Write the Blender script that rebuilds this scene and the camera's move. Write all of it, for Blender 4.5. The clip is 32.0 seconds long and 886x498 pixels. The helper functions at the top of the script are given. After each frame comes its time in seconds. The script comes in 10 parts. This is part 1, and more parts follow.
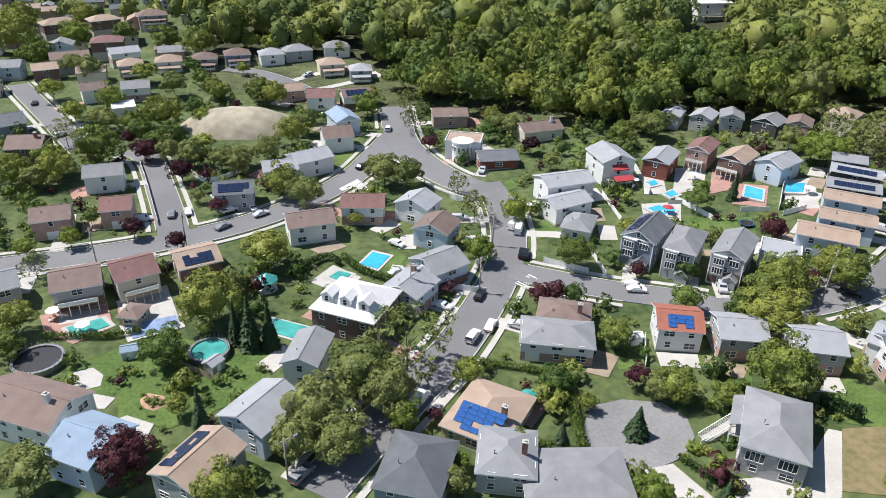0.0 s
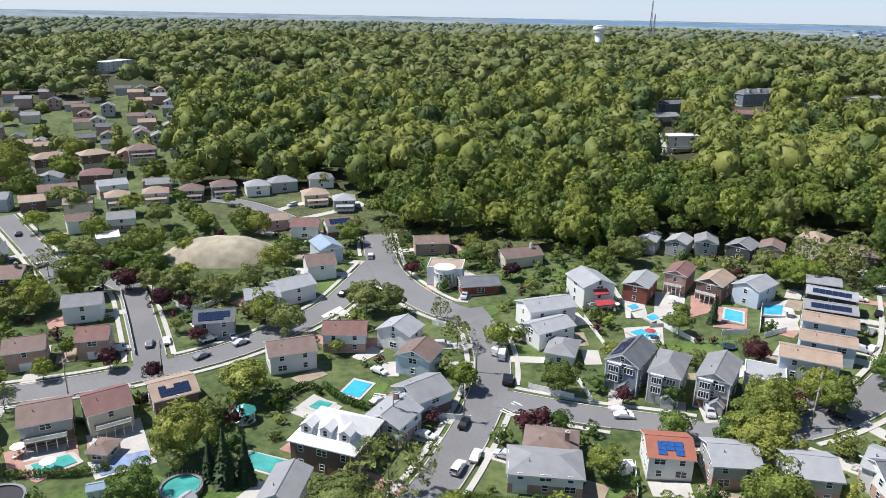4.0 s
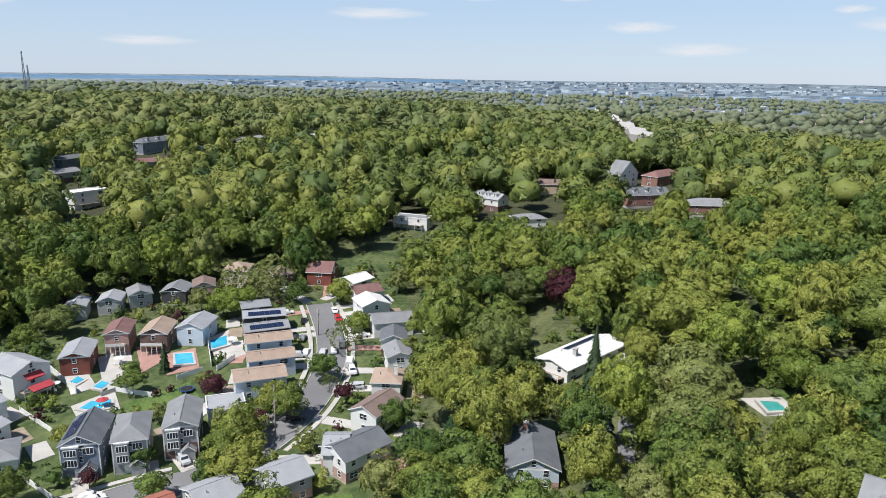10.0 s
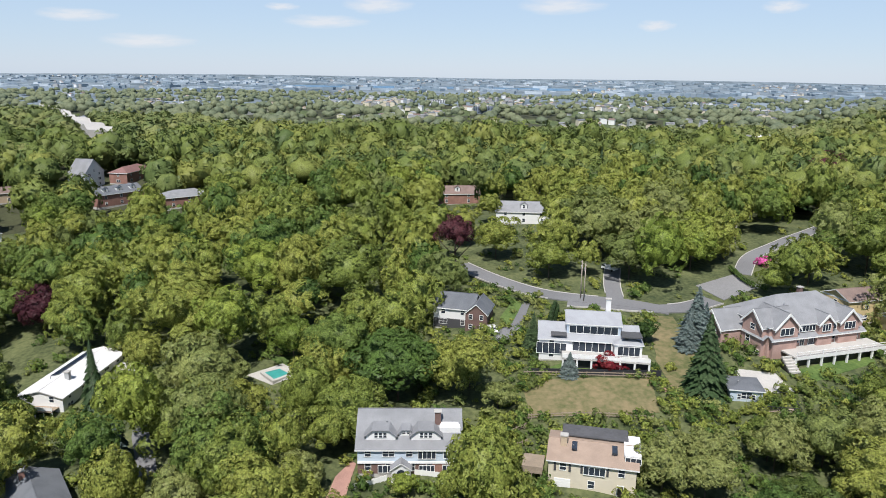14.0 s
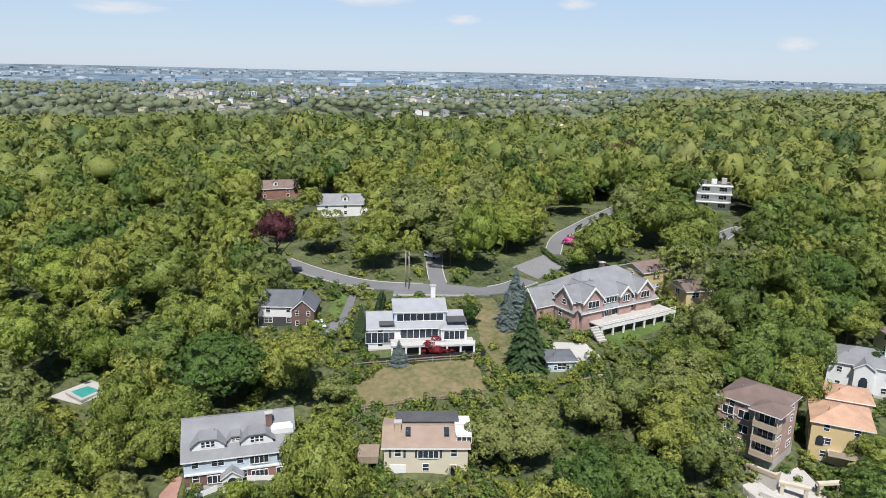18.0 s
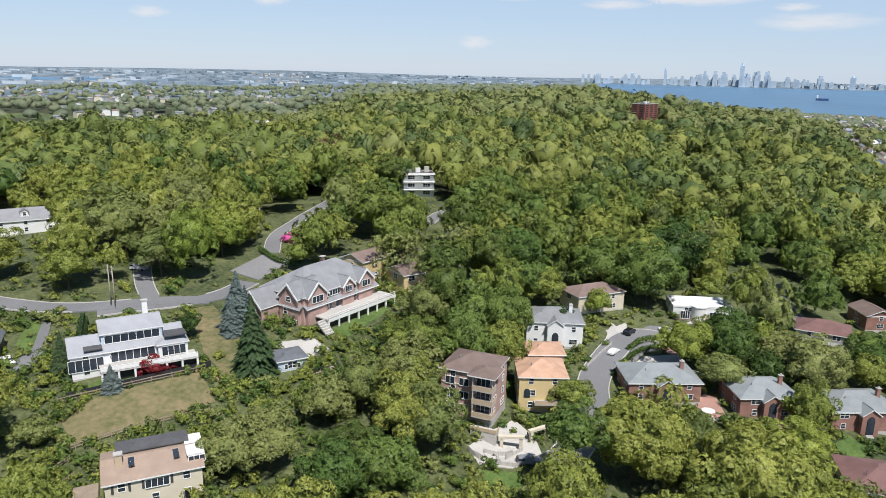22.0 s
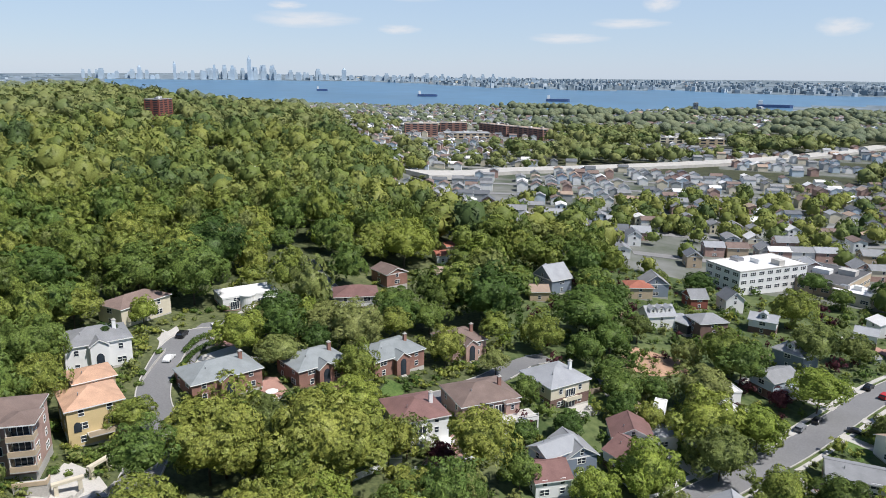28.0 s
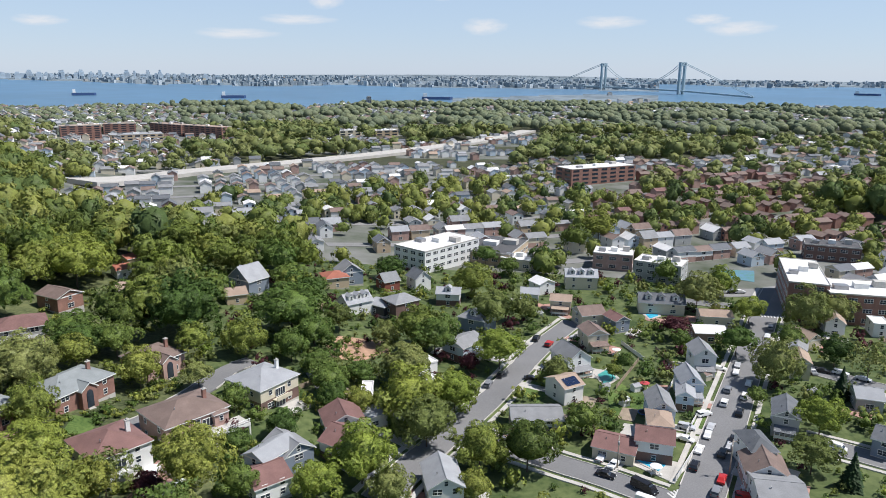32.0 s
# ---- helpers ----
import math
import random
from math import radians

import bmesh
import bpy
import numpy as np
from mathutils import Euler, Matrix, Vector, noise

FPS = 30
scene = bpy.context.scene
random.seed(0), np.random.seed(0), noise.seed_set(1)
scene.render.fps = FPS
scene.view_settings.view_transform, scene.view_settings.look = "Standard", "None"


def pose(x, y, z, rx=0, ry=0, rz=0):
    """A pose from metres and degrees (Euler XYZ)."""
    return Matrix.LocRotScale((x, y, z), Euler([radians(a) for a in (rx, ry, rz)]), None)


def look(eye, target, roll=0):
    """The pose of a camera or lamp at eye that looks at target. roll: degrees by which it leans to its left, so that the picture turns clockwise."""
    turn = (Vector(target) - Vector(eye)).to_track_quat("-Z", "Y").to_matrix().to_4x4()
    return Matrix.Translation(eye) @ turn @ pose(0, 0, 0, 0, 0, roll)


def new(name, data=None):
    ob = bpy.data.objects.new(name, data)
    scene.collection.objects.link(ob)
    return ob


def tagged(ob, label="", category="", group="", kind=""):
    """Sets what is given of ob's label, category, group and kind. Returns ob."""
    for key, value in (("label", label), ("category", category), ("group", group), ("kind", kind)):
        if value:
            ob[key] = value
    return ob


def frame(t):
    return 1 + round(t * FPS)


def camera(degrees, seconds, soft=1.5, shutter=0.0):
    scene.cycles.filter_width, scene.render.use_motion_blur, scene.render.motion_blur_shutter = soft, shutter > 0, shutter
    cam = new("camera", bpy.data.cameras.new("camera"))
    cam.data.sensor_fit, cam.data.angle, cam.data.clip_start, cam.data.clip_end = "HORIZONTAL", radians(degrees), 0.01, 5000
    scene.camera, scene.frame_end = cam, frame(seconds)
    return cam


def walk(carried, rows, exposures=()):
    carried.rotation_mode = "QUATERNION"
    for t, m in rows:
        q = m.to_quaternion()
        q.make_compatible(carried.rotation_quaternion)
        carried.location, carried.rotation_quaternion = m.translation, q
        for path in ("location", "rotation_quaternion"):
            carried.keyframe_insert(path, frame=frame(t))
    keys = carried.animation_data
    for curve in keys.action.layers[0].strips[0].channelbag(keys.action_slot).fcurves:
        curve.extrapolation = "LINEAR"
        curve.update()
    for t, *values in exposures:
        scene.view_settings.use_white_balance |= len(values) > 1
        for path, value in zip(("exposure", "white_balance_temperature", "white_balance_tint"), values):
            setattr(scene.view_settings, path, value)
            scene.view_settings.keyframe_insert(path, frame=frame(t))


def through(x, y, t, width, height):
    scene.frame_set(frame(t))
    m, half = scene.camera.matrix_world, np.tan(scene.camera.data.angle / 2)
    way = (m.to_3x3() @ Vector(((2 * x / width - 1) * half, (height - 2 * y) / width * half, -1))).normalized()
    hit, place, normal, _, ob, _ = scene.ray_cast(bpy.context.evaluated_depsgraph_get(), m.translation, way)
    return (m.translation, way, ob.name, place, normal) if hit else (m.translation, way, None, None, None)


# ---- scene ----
CAM_Z = 95.0
cam = camera(63.8, 32.0, soft=0.5)
walk(cam, [
    (0.0, pose(0, 0, CAM_Z, 61.33, -1.09, 0.60)),
    (0.5, pose(0, 0, CAM_Z, 62.59, -1.11, 0.69)),
    (1.0, pose(0, 0, CAM_Z, 63.85, -1.09, 0.72)),
    (1.5, pose(0, 0, CAM_Z, 65.08, -1.10, 0.71)),
    (2.0, pose(0, 0, CAM_Z, 66.40, -1.12, -0.28)),
    (2.5, pose(0, 0, CAM_Z, 67.68, -1.10, -0.83)),
    (4.5, pose(0, 0, CAM_Z, 72.74, -1.09, -0.94)),
    (5.0, pose(0, 0, CAM_Z, 74.06, -1.10, -1.64)),
    (5.5, pose(0, 0, CAM_Z, 75.37, -1.04, -4.86)),
    (6.0, pose(0, 0, CAM_Z, 75.77, -1.06, -6.62)),
    (6.5, pose(0, 0, CAM_Z, 75.83, -1.01, -11.59)),
    (7.0, pose(0, 0, CAM_Z, 75.87, -0.99, -16.30)),
    (7.5, pose(0, 0, CAM_Z, 75.94, -0.89, -21.16)),
    (8.0, pose(0, 0, CAM_Z, 75.98, -0.75, -26.05)),
    (8.5, pose(0, 0, CAM_Z, 75.99, -0.76, -31.15)),
    (9.0, pose(0, 0, CAM_Z, 76.01, -0.79, -36.21)),
    (9.5, pose(0, 0, CAM_Z, 76.06, -0.87, -41.09)),
    (10.0, pose(0, 0, CAM_Z, 76.08, -0.88, -46.27)),
    (10.5, pose(0, 0, CAM_Z, 76.05, -0.94, -51.37)),
    (11.0, pose(0, 0, CAM_Z, 76.04, -0.86, -56.44)),
    (11.5, pose(0, 0, CAM_Z, 76.05, -0.92, -61.31)),
    (12.0, pose(0, 0, CAM_Z, 76.03, -0.94, -66.35)),
    (12.5, pose(0, 0, CAM_Z, 76.03, -0.89, -71.48)),
    (13.0, pose(0, 0, CAM_Z, 76.00, -0.87, -76.67)),
    (13.5, pose(0, 0, CAM_Z, 76.02, -0.79, -81.90)),
    (14.0, pose(0, 0, CAM_Z, 76.01, -0.78, -87.21)),
    (14.5, pose(0, 0, CAM_Z, 76.03, -0.79, -92.30)),
    (16.5, pose(0, 0, CAM_Z, 75.62, -1.15, -97.10)),
    (17.0, pose(0, 0, CAM_Z, 75.63, -1.18, -98.58)),
    (17.5, pose(0, 0, CAM_Z, 75.64, -1.14, -100.10)),
    (18.0, pose(0, 0, CAM_Z, 75.61, -1.15, -101.67)),
    (18.5, pose(0, 0, CAM_Z, 75.59, -1.23, -103.90)),
    (19.0, pose(0, 0, CAM_Z, 75.61, -1.19, -106.66)),
    (19.5, pose(0, 0, CAM_Z, 75.63, -1.17, -109.46)),
    (20.0, pose(0, 0, CAM_Z, 75.71, -1.08, -112.41)),
    (20.5, pose(0, 0, CAM_Z, 75.77, -1.10, -115.52)),
    (21.0, pose(0, 0, CAM_Z, 75.79, -1.06, -118.60)),
    (21.5, pose(0, 0, CAM_Z, 75.76, -1.13, -121.61)),
    (22.0, pose(0, 0, CAM_Z, 75.75, -1.16, -124.70)),
    (22.5, pose(0, 0, CAM_Z, 75.75, -1.09, -127.71)),
    (23.0, pose(0, 0, CAM_Z, 75.78, -1.06, -130.66)),
    (23.5, pose(0, 0, CAM_Z, 75.81, -0.95, -133.62)),
    (24.0, pose(0, 0, CAM_Z, 75.84, -0.92, -136.65)),
    (24.5, pose(0, 0, CAM_Z, 75.84, -0.89, -139.77)),
    (25.0, pose(0, 0, CAM_Z, 75.88, -0.83, -142.85)),
    (25.5, pose(0, 0, CAM_Z, 75.90, -0.83, -145.78)),
    (27.5, pose(0, 0, CAM_Z, 75.93, -0.78, -158.17)),
    (28.0, pose(0, 0, CAM_Z, 75.92, -0.76, -161.69)),
    (28.5, pose(0, 0, CAM_Z, 75.94, -0.72, -165.22)),
    (29.0, pose(0, 0, CAM_Z, 75.94, -0.75, -168.67)),
    (29.5, pose(0, 0, CAM_Z, 75.94, -0.68, -172.08)),
    (30.0, pose(0, 0, CAM_Z, 75.93, -0.64, -175.38)),
    (30.5, pose(0, 0, CAM_Z, 75.94, -0.60, -178.43)),
    (31.0, pose(0, 0, CAM_Z, 75.89, -0.57, -181.25)),
    (31.5, pose(0, 0, CAM_Z, 75.87, -0.53, -184.14)),
    (32.0, pose(0, 0, CAM_Z, 75.87, -0.57, -186.73)),
], exposures=[(0, 0.34), (2.5, 0.34), (6, 0.24), (13, 0.17), (19, 0.14), (24, 0.12), (28, 0.12), (32, 0.14)])

# ---- light ----
SUN_AZ, SUN_EL = 281.0, 58.0
world = bpy.data.worlds.new("sky")
scene.world = world
world.use_nodes = True
wn = world.node_tree.nodes
sky = wn.new("ShaderNodeTexSky")
sky.sky_type, sky.sun_disc = "NISHITA", False
sky.sun_elevation, sky.sun_rotation = radians(SUN_EL), radians(SUN_AZ)
sky.altitude, sky.air_density, sky.dust_density, sky.ozone_density = 100, 1.0, 0.1, 3.0
wn["Background"].inputs["Strength"].default_value = 0.08
haze = wn.new("ShaderNodeMix")
haze.data_type = "RGBA"
haze.inputs["B"].default_value = (6.35, 8.2, 11.2, 1)
way, lift, thin = wn.new("ShaderNodeTexCoord"), wn.new("ShaderNodeSeparateXYZ"), wn.new("ShaderNodeMapRange")
for _key, _value in (("From Min", 0.1), ("From Max", 0.55), ("To Min", 0.62), ("To Max", 0.0)):
    thin.inputs[_key].default_value = _value
world.node_tree.links.new(way.outputs["Generated"], lift.inputs[0])
world.node_tree.links.new(lift.outputs["Z"], thin.inputs["Value"])
world.node_tree.links.new(thin.outputs[0], haze.inputs["Factor"])
world.node_tree.links.new(sky.outputs[0], haze.inputs["A"])
world.node_tree.links.new(haze.outputs["Result"], wn["Background"].inputs["Color"])
sun = new("sun", bpy.data.lights.new("sun", "SUN"))
sun.data.energy, sun.data.angle, sun.data.color = 5.0, radians(0.6), (1.0, 0.965, 0.93)
_dir = Vector((math.sin(radians(SUN_AZ)) * math.cos(radians(SUN_EL)), math.cos(radians(SUN_AZ)) * math.cos(radians(SUN_EL)), math.sin(radians(SUN_EL))))
sun.matrix_world = look(_dir * 300 + Vector((0, 0, 100)), (0, 0, 100))


# heights of the land, by bearing (rows, degrees clockwise) and distance (columns, metres)
BEARINGS = (-60, -40, -10, 15, 45, 60, 75, 100, 112, 120, 135, 150, 165, 190, 300)
RANGES = (60, 110, 170, 280, 360, 450, 800, 1300, 2000)
HEIGHTS = (
    (8, 8, 8, 8, 9, 10, 30, 36, 30),
    (8, 8, 8, 8, 9, 10, 30, 38, 28),
    (8, 8, 8, 9, 15, 22, 44, 46, 31),
    (8, 8, 9, 14, 22, 30, 46, 47, 32),
    (10, 12, 14, 18, 26, 34, 44, 30, 0),
    (14, 17, 20, 26, 31, 37, 34, 12, -4),
    (18, 22, 26, 34, 35, 42, 14, -2, -4),
    (20, 26, 34, 39, 38, 43, 6, -4, -5),
    (16, 23, 33, 38, 38, 41, 18, 6, -5),
    (12, 20, 31, 38, 39, 40, 42, 39, 12),
    (8, 16, 20, 30, 34, 38, 50, 56, 25),
    (4, 11, 17, 22, 26, 30, 36, 22, -4),
    (2, 8, 12, 12, 10, 8, 2, -3, -5),
    (0, 0, 0, 0, 0, 0, -1, -3, -5),
    (8, 8, 8, 8, 9, 10, 30, 36, 30))

LEVEL = ((135, 375), (150, 440), (235, 510), (201, 443), (260, 481), (361, 493), (307, 497), (-292, 698), (357, 197), (376, 183))


def ground(x, y):
    """The height of the land at x, y."""
    a = math.degrees(math.atan2(x, y))
    a = a + 360 if a < -60 else a
    r = min(max(math.hypot(x, y), 60.0), 1999.0)
    i = max(k for k in range(len(BEARINGS) - 1) if BEARINGS[k] <= a)
    j = max(k for k in range(len(RANGES) - 1) if RANGES[k] <= r)
    u = (a - BEARINGS[i]) / (BEARINGS[i + 1] - BEARINGS[i])
    v = (r - RANGES[j]) / (RANGES[j + 1] - RANGES[j])
    u = u * u * (3 - 2 * u)
    p, q = HEIGHTS[i], HEIGHTS[i + 1]
    z = (p[j] * (1 - v) + p[j + 1] * v) * (1 - u) + (q[j] * (1 - v) + q[j + 1] * v) * u
    near = min(1.0, math.hypot(x, y) / 60.0)
    # shallow hollows between the wooded spurs
    if r > 340 and a < 150:
        spur = max(0.0, 0.25 + noise.noise(Vector((x, y, 11)) / 105) + 0.5 * noise.noise(Vector((x, y, 4)) / 46))
        open_to = min([1.0] + [max(0.0, math.dist((x, y), h) - 25) / 60 for h in LEVEL])
        z -= 13 * spur * min(1.0, (r - 340) / 90) * open_to
    return 8 + (z - 8) * near

# ---- materials ----
def shade(name, rgb, rough=0.8, vary=0.18, grain=3.0, big=0.12, bump=0.0, rgb2=None, metal=0.0, rnd=0.0, streak=None, clear=False):
    """A surface of one main colour, varied at two scales, with fine relief. rnd: how far single objects differ."""
    m = bpy.data.materials.new(name)
    m.use_nodes = True
    n, l = m.node_tree.nodes, m.node_tree.links
    b = n["Principled BSDF"]
    b.inputs["Roughness"].default_value, b.inputs["Metallic"].default_value = rough, metal
    tc = n.new("ShaderNodeTexCoord")
    fine, wide = n.new("ShaderNodeTexNoise"), n.new("ShaderNodeTexNoise")
    fine.inputs["Scale"].default_value, fine.inputs["Detail"].default_value = grain, 4
    wide.inputs["Scale"].default_value, wide.inputs["Detail"].default_value = big, 3
    src = tc.outputs["Object"]
    if streak:
        mp = n.new("ShaderNodeMapping")
        mp.inputs["Scale"].default_value = streak
        l.new(src, mp.inputs["Vector"])
        l.new(mp.outputs[0], fine.inputs["Vector"])
    else:
        l.new(src, fine.inputs["Vector"])
    l.new(src, wide.inputs["Vector"])
    add = n.new("ShaderNodeMath")
    add.operation = "ADD"
    l.new(fine.outputs[0], add.inputs[0])
    l.new(wide.outputs[0], add.inputs[1])
    last = add.outputs[0]
    if rnd:
        oi = n.new("ShaderNodeObjectInfo")
        sc = n.new("ShaderNodeMath")
        sc.operation = "MULTIPLY_ADD"
        sc.inputs[1].default_value, sc.inputs[2].default_value = rnd, -rnd / 2
        l.new(oi.outputs["Random"], sc.inputs[0])
        ad2 = n.new("ShaderNodeMath")
        l.new(last, ad2.inputs[0])
        l.new(sc.outputs[0], ad2.inputs[1])
        last = ad2.outputs[0]
    ramp = n.new("ShaderNodeMapRange")
    ramp.inputs["From Min"].default_value, ramp.inputs["From Max"].default_value = 0.74, 1.26
    l.new(last, ramp.inputs["Value"])
    mix = n.new("ShaderNodeMix")
    mix.data_type = "RGBA"
    lo = [c * (1 - vary) for c in rgb]
    hi = list(rgb2) if rgb2 else [min(1, c * (1 + vary)) for c in rgb]
    mix.inputs["A"].default_value, mix.inputs["B"].default_value = (*lo, 1), (*hi, 1)
    l.new(ramp.outputs[0], mix.inputs["Factor"])
    l.new(mix.outputs["Result"], b.inputs["Base Color"])
    if bump:
        bp = n.new("ShaderNodeBump")
        bp.inputs["Strength"].default_value, bp.inputs["Distance"].default_value = bump, 0.1
        l.new(fine.outputs[0], bp.inputs["Height"])
        l.new(bp.outputs[0], b.inputs["Normal"])
    return m


def leafage(name, dark, light, warm, gloss=0.012, through=0.07, ragged=4.2, lumpy=0.0, mottle=0.32):
    """Leaves: the tone follows a value laid on each tree and, less, on each spray; ragged sprays have gaps between their leaves (tones of 2 and more mark the solid heart)."""
    m = bpy.data.materials.new(name)
    m.use_nodes = True
    n, l = m.node_tree.nodes, m.node_tree.links
    n.remove(n["Principled BSDF"])
    at = n.new("ShaderNodeAttribute")
    at.attribute_name = "tone"
    oi, ge = n.new("ShaderNodeObjectInfo"), n.new("ShaderNodeNewGeometry")
    a1 = n.new("ShaderNodeMath")
    a1.operation = "ADD"
    l.new(at.outputs["Fac"], a1.inputs[0])
    l.new(oi.outputs["Random"], a1.inputs[1])
    fr = n.new("ShaderNodeMath")
    fr.operation = "PINGPONG"
    fr.inputs[1].default_value = 1.0
    l.new(a1.outputs[0], fr.inputs[0])
    leaf = n.new("ShaderNodeMath")
    leaf.operation = "MULTIPLY_ADD"
    leaf.inputs[1].default_value, leaf.inputs[2].default_value = 0.3, -0.15
    l.new(ge.outputs["Random Per Island"], leaf.inputs[0])
    a2 = n.new("ShaderNodeMath")
    l.new(fr.outputs[0], a2.inputs[0])
    l.new(leaf.outputs[0], a2.inputs[1])
    ramp = n.new("ShaderNodeValToRGB")
    e = ramp.color_ramp.elements
    e[0].color, e[1].color = (*dark, 1), (*warm, 1)
    mid = e.new(0.6)
    mid.color = (*light, 1)
    l.new(a2.outputs[0], ramp.inputs[0])
    gr = n.new("ShaderNodeTexNoise")
    gr.inputs["Scale"].default_value, gr.inputs["Detail"].default_value = 2.4, 4
    l.new(ge.outputs["Position"], gr.inputs["Vector"])
    mr = n.new("ShaderNodeMapRange")
    for key, value in (("From Min", 0.36), ("From Max", 0.64), ("To Min", 1 - mottle), ("To Max", 1 + mottle)):
        mr.inputs[key].default_value = value
    l.new(gr.outputs[0], mr.inputs["Value"])
    mul = n.new("ShaderNodeMix")
    mul.data_type, mul.blend_type = "RGBA", "MULTIPLY"
    mul.inputs["Factor"].default_value = 1
    l.new(ramp.outputs[0], mul.inputs["A"])
    l.new(mr.outputs[0], mul.inputs["B"])
    d, t, g = n.new("ShaderNodeBsdfDiffuse"), n.new("ShaderNodeBsdfTranslucent"), n.new("ShaderNodeBsdfGlossy")
    g.inputs["Roughness"].default_value = 0.5
    if lumpy:
        bp = n.new("ShaderNodeBump")
        bp.inputs["Strength"].default_value, bp.inputs["Distance"].default_value = 1.0, lumpy
        rel = n.new("ShaderNodeTexNoise")
        rel.inputs["Scale"].default_value, rel.inputs["Detail"].default_value = 0.8, 3
        l.new(ge.outputs["Position"], rel.inputs["Vector"])
        l.new(rel.outputs[0], bp.inputs["Height"])
        l.new(bp.outputs[0], d.inputs["Normal"])
    for s in (d, t):
        l.new(mul.outputs["Result"], s.inputs["Color"])
    mx, m2 = n.new("ShaderNodeMixShader"), n.new("ShaderNodeMixShader")
    mx.inputs[0].default_value, m2.inputs[0].default_value = through, gloss
    l.new(d.outputs[0], mx.inputs[1])
    l.new(t.outputs[0], mx.inputs[2])
    l.new(mx.outputs[0], m2.inputs[1])
    l.new(g.outputs[0], m2.inputs[2])
    last = m2.outputs[0]
    if ragged:
        gap = n.new("ShaderNodeTexNoise")
        gap.inputs["Scale"].default_value, gap.inputs["Detail"].default_value = ragged, 1.5
        l.new(ge.outputs["Position"], gap.inputs["Vector"])
        heart, both, clear = n.new("ShaderNodeMath"), n.new("ShaderNodeMath"), n.new("ShaderNodeBsdfTransparent")
        heart.operation, heart.inputs[1].default_value = "GREATER_THAN", 1.5
        l.new(at.outputs["Fac"], heart.inputs[0])
        edge = n.new("ShaderNodeMath")
        edge.operation, edge.inputs[1].default_value = "GREATER_THAN", 0.45
        l.new(gap.outputs[0], edge.inputs[0])
        both.operation = "MAXIMUM"
        l.new(edge.outputs[0], both.inputs[0])
        l.new(heart.outputs[0], both.inputs[1])
        cut = n.new("ShaderNodeMixShader")
        l.new(both.outputs[0], cut.inputs[0])
        l.new(clear.outputs[0], cut.inputs[1])
        l.new(last, cut.inputs[2])
        last = cut.outputs[0]
    l.new(last, n["Material Output"].inputs[0])
    return m


LEAF = leafage("spring_leaves", (0.058, 0.087, 0.023), (0.157, 0.196, 0.042), (0.229, 0.246, 0.055), mottle=0.42)
LEAF_HILL = leafage("hillside_leaves", (0.060, 0.085, 0.028), (0.135, 0.172, 0.046), (0.210, 0.225, 0.059), ragged=1.1, mottle=0.38)
LEAF_DARK = leafage("dark_leaves", (0.034, 0.064, 0.018), (0.078, 0.129, 0.031), (0.131, 0.179, 0.043), mottle=0.42)
LEAF_DEEP = leafage("deep_green_leaves", (0.045, 0.072, 0.028), (0.090, 0.129, 0.043), (0.135, 0.169, 0.053), ragged=1.1, mottle=0.38)
# Farthest trees: pale blue-grey haze of distance is mixed into the leaf colours.
LEAF_FAR_HAZED = leafage("far_leaves_haze_tinted", (0.11, 0.142, 0.10), (0.15, 0.182, 0.115), (0.19, 0.212, 0.122), ragged=0, lumpy=1.5)
# Bluer than the hillside leaves: a lesser share of haze in the colour.
LEAF_UPPER = leafage("upper_leaves", (0.069, 0.093, 0.042), (0.135, 0.168, 0.062), (0.198, 0.214, 0.078), ragged=0.8, mottle=0.34)
LEAF_LIME = leafage("lime_leaves", (0.092, 0.135, 0.025), (0.172, 0.225, 0.041), (0.229, 0.265, 0.053), mottle=0.4)
LEAF_RED = leafage("copper_leaves", (0.03, 0.014, 0.018), (0.06, 0.02, 0.026), (0.085, 0.03, 0.035))
LEAF_BUD = leafage("budding_leaves", (0.082, 0.107, 0.031), (0.152, 0.185, 0.055), (0.206, 0.224, 0.074))
NEEDLE = leafage("needles", (0.022, 0.045, 0.02), (0.04, 0.07, 0.028), (0.06, 0.09, 0.04), ragged=False)
NEEDLE_BLUE = leafage("blue_needles", (0.06, 0.09, 0.085), (0.10, 0.135, 0.125), (0.14, 0.17, 0.155), ragged=False)
LEAF_CRIMSON = leafage("crimson_leaves", (0.1, 0.012, 0.016), (0.17, 0.016, 0.024), (0.21, 0.035, 0.035))
LEAF_PINK = leafage("magenta_blossom", (0.35, 0.02, 0.12), (0.5, 0.04, 0.2), (0.55, 0.1, 0.3))
BARK = shade("bark", (0.12, 0.09, 0.065), 0.95, 0.4, 6, 0.5, 0.5)
GRASS = shade("lawn", (0.068, 0.135, 0.024), 0.95, 0.3, 1.5, 0.14, 0.3, (0.125, 0.185, 0.045))
MEADOW = shade("dry_meadow", (0.13, 0.15, 0.05), 0.95, 0.3, 0.8, 0.12, 0.3, (0.24, 0.19, 0.10))
ASPHALT = shade("asphalt", (0.185, 0.185, 0.19), 0.9, 0.14, 2.5, 0.06, 0.1, rnd=0.15)
ASPHALT_OLD = shade("worn_asphalt", (0.225, 0.222, 0.222), 0.9, 0.16, 2.0, 0.08, 0.1)
CONCRETE = shade("concrete", (0.47, 0.45, 0.42), 0.85, 0.12, 3, 0.2, 0.08)
PAVER = shade("brick_pavers", (0.38, 0.22, 0.18), 0.85, 0.2, 6, 0.3, 0.15)
WHITE = shade("white_paint", (0.78, 0.78, 0.76), 0.6, 0.06, 2, 0.3)
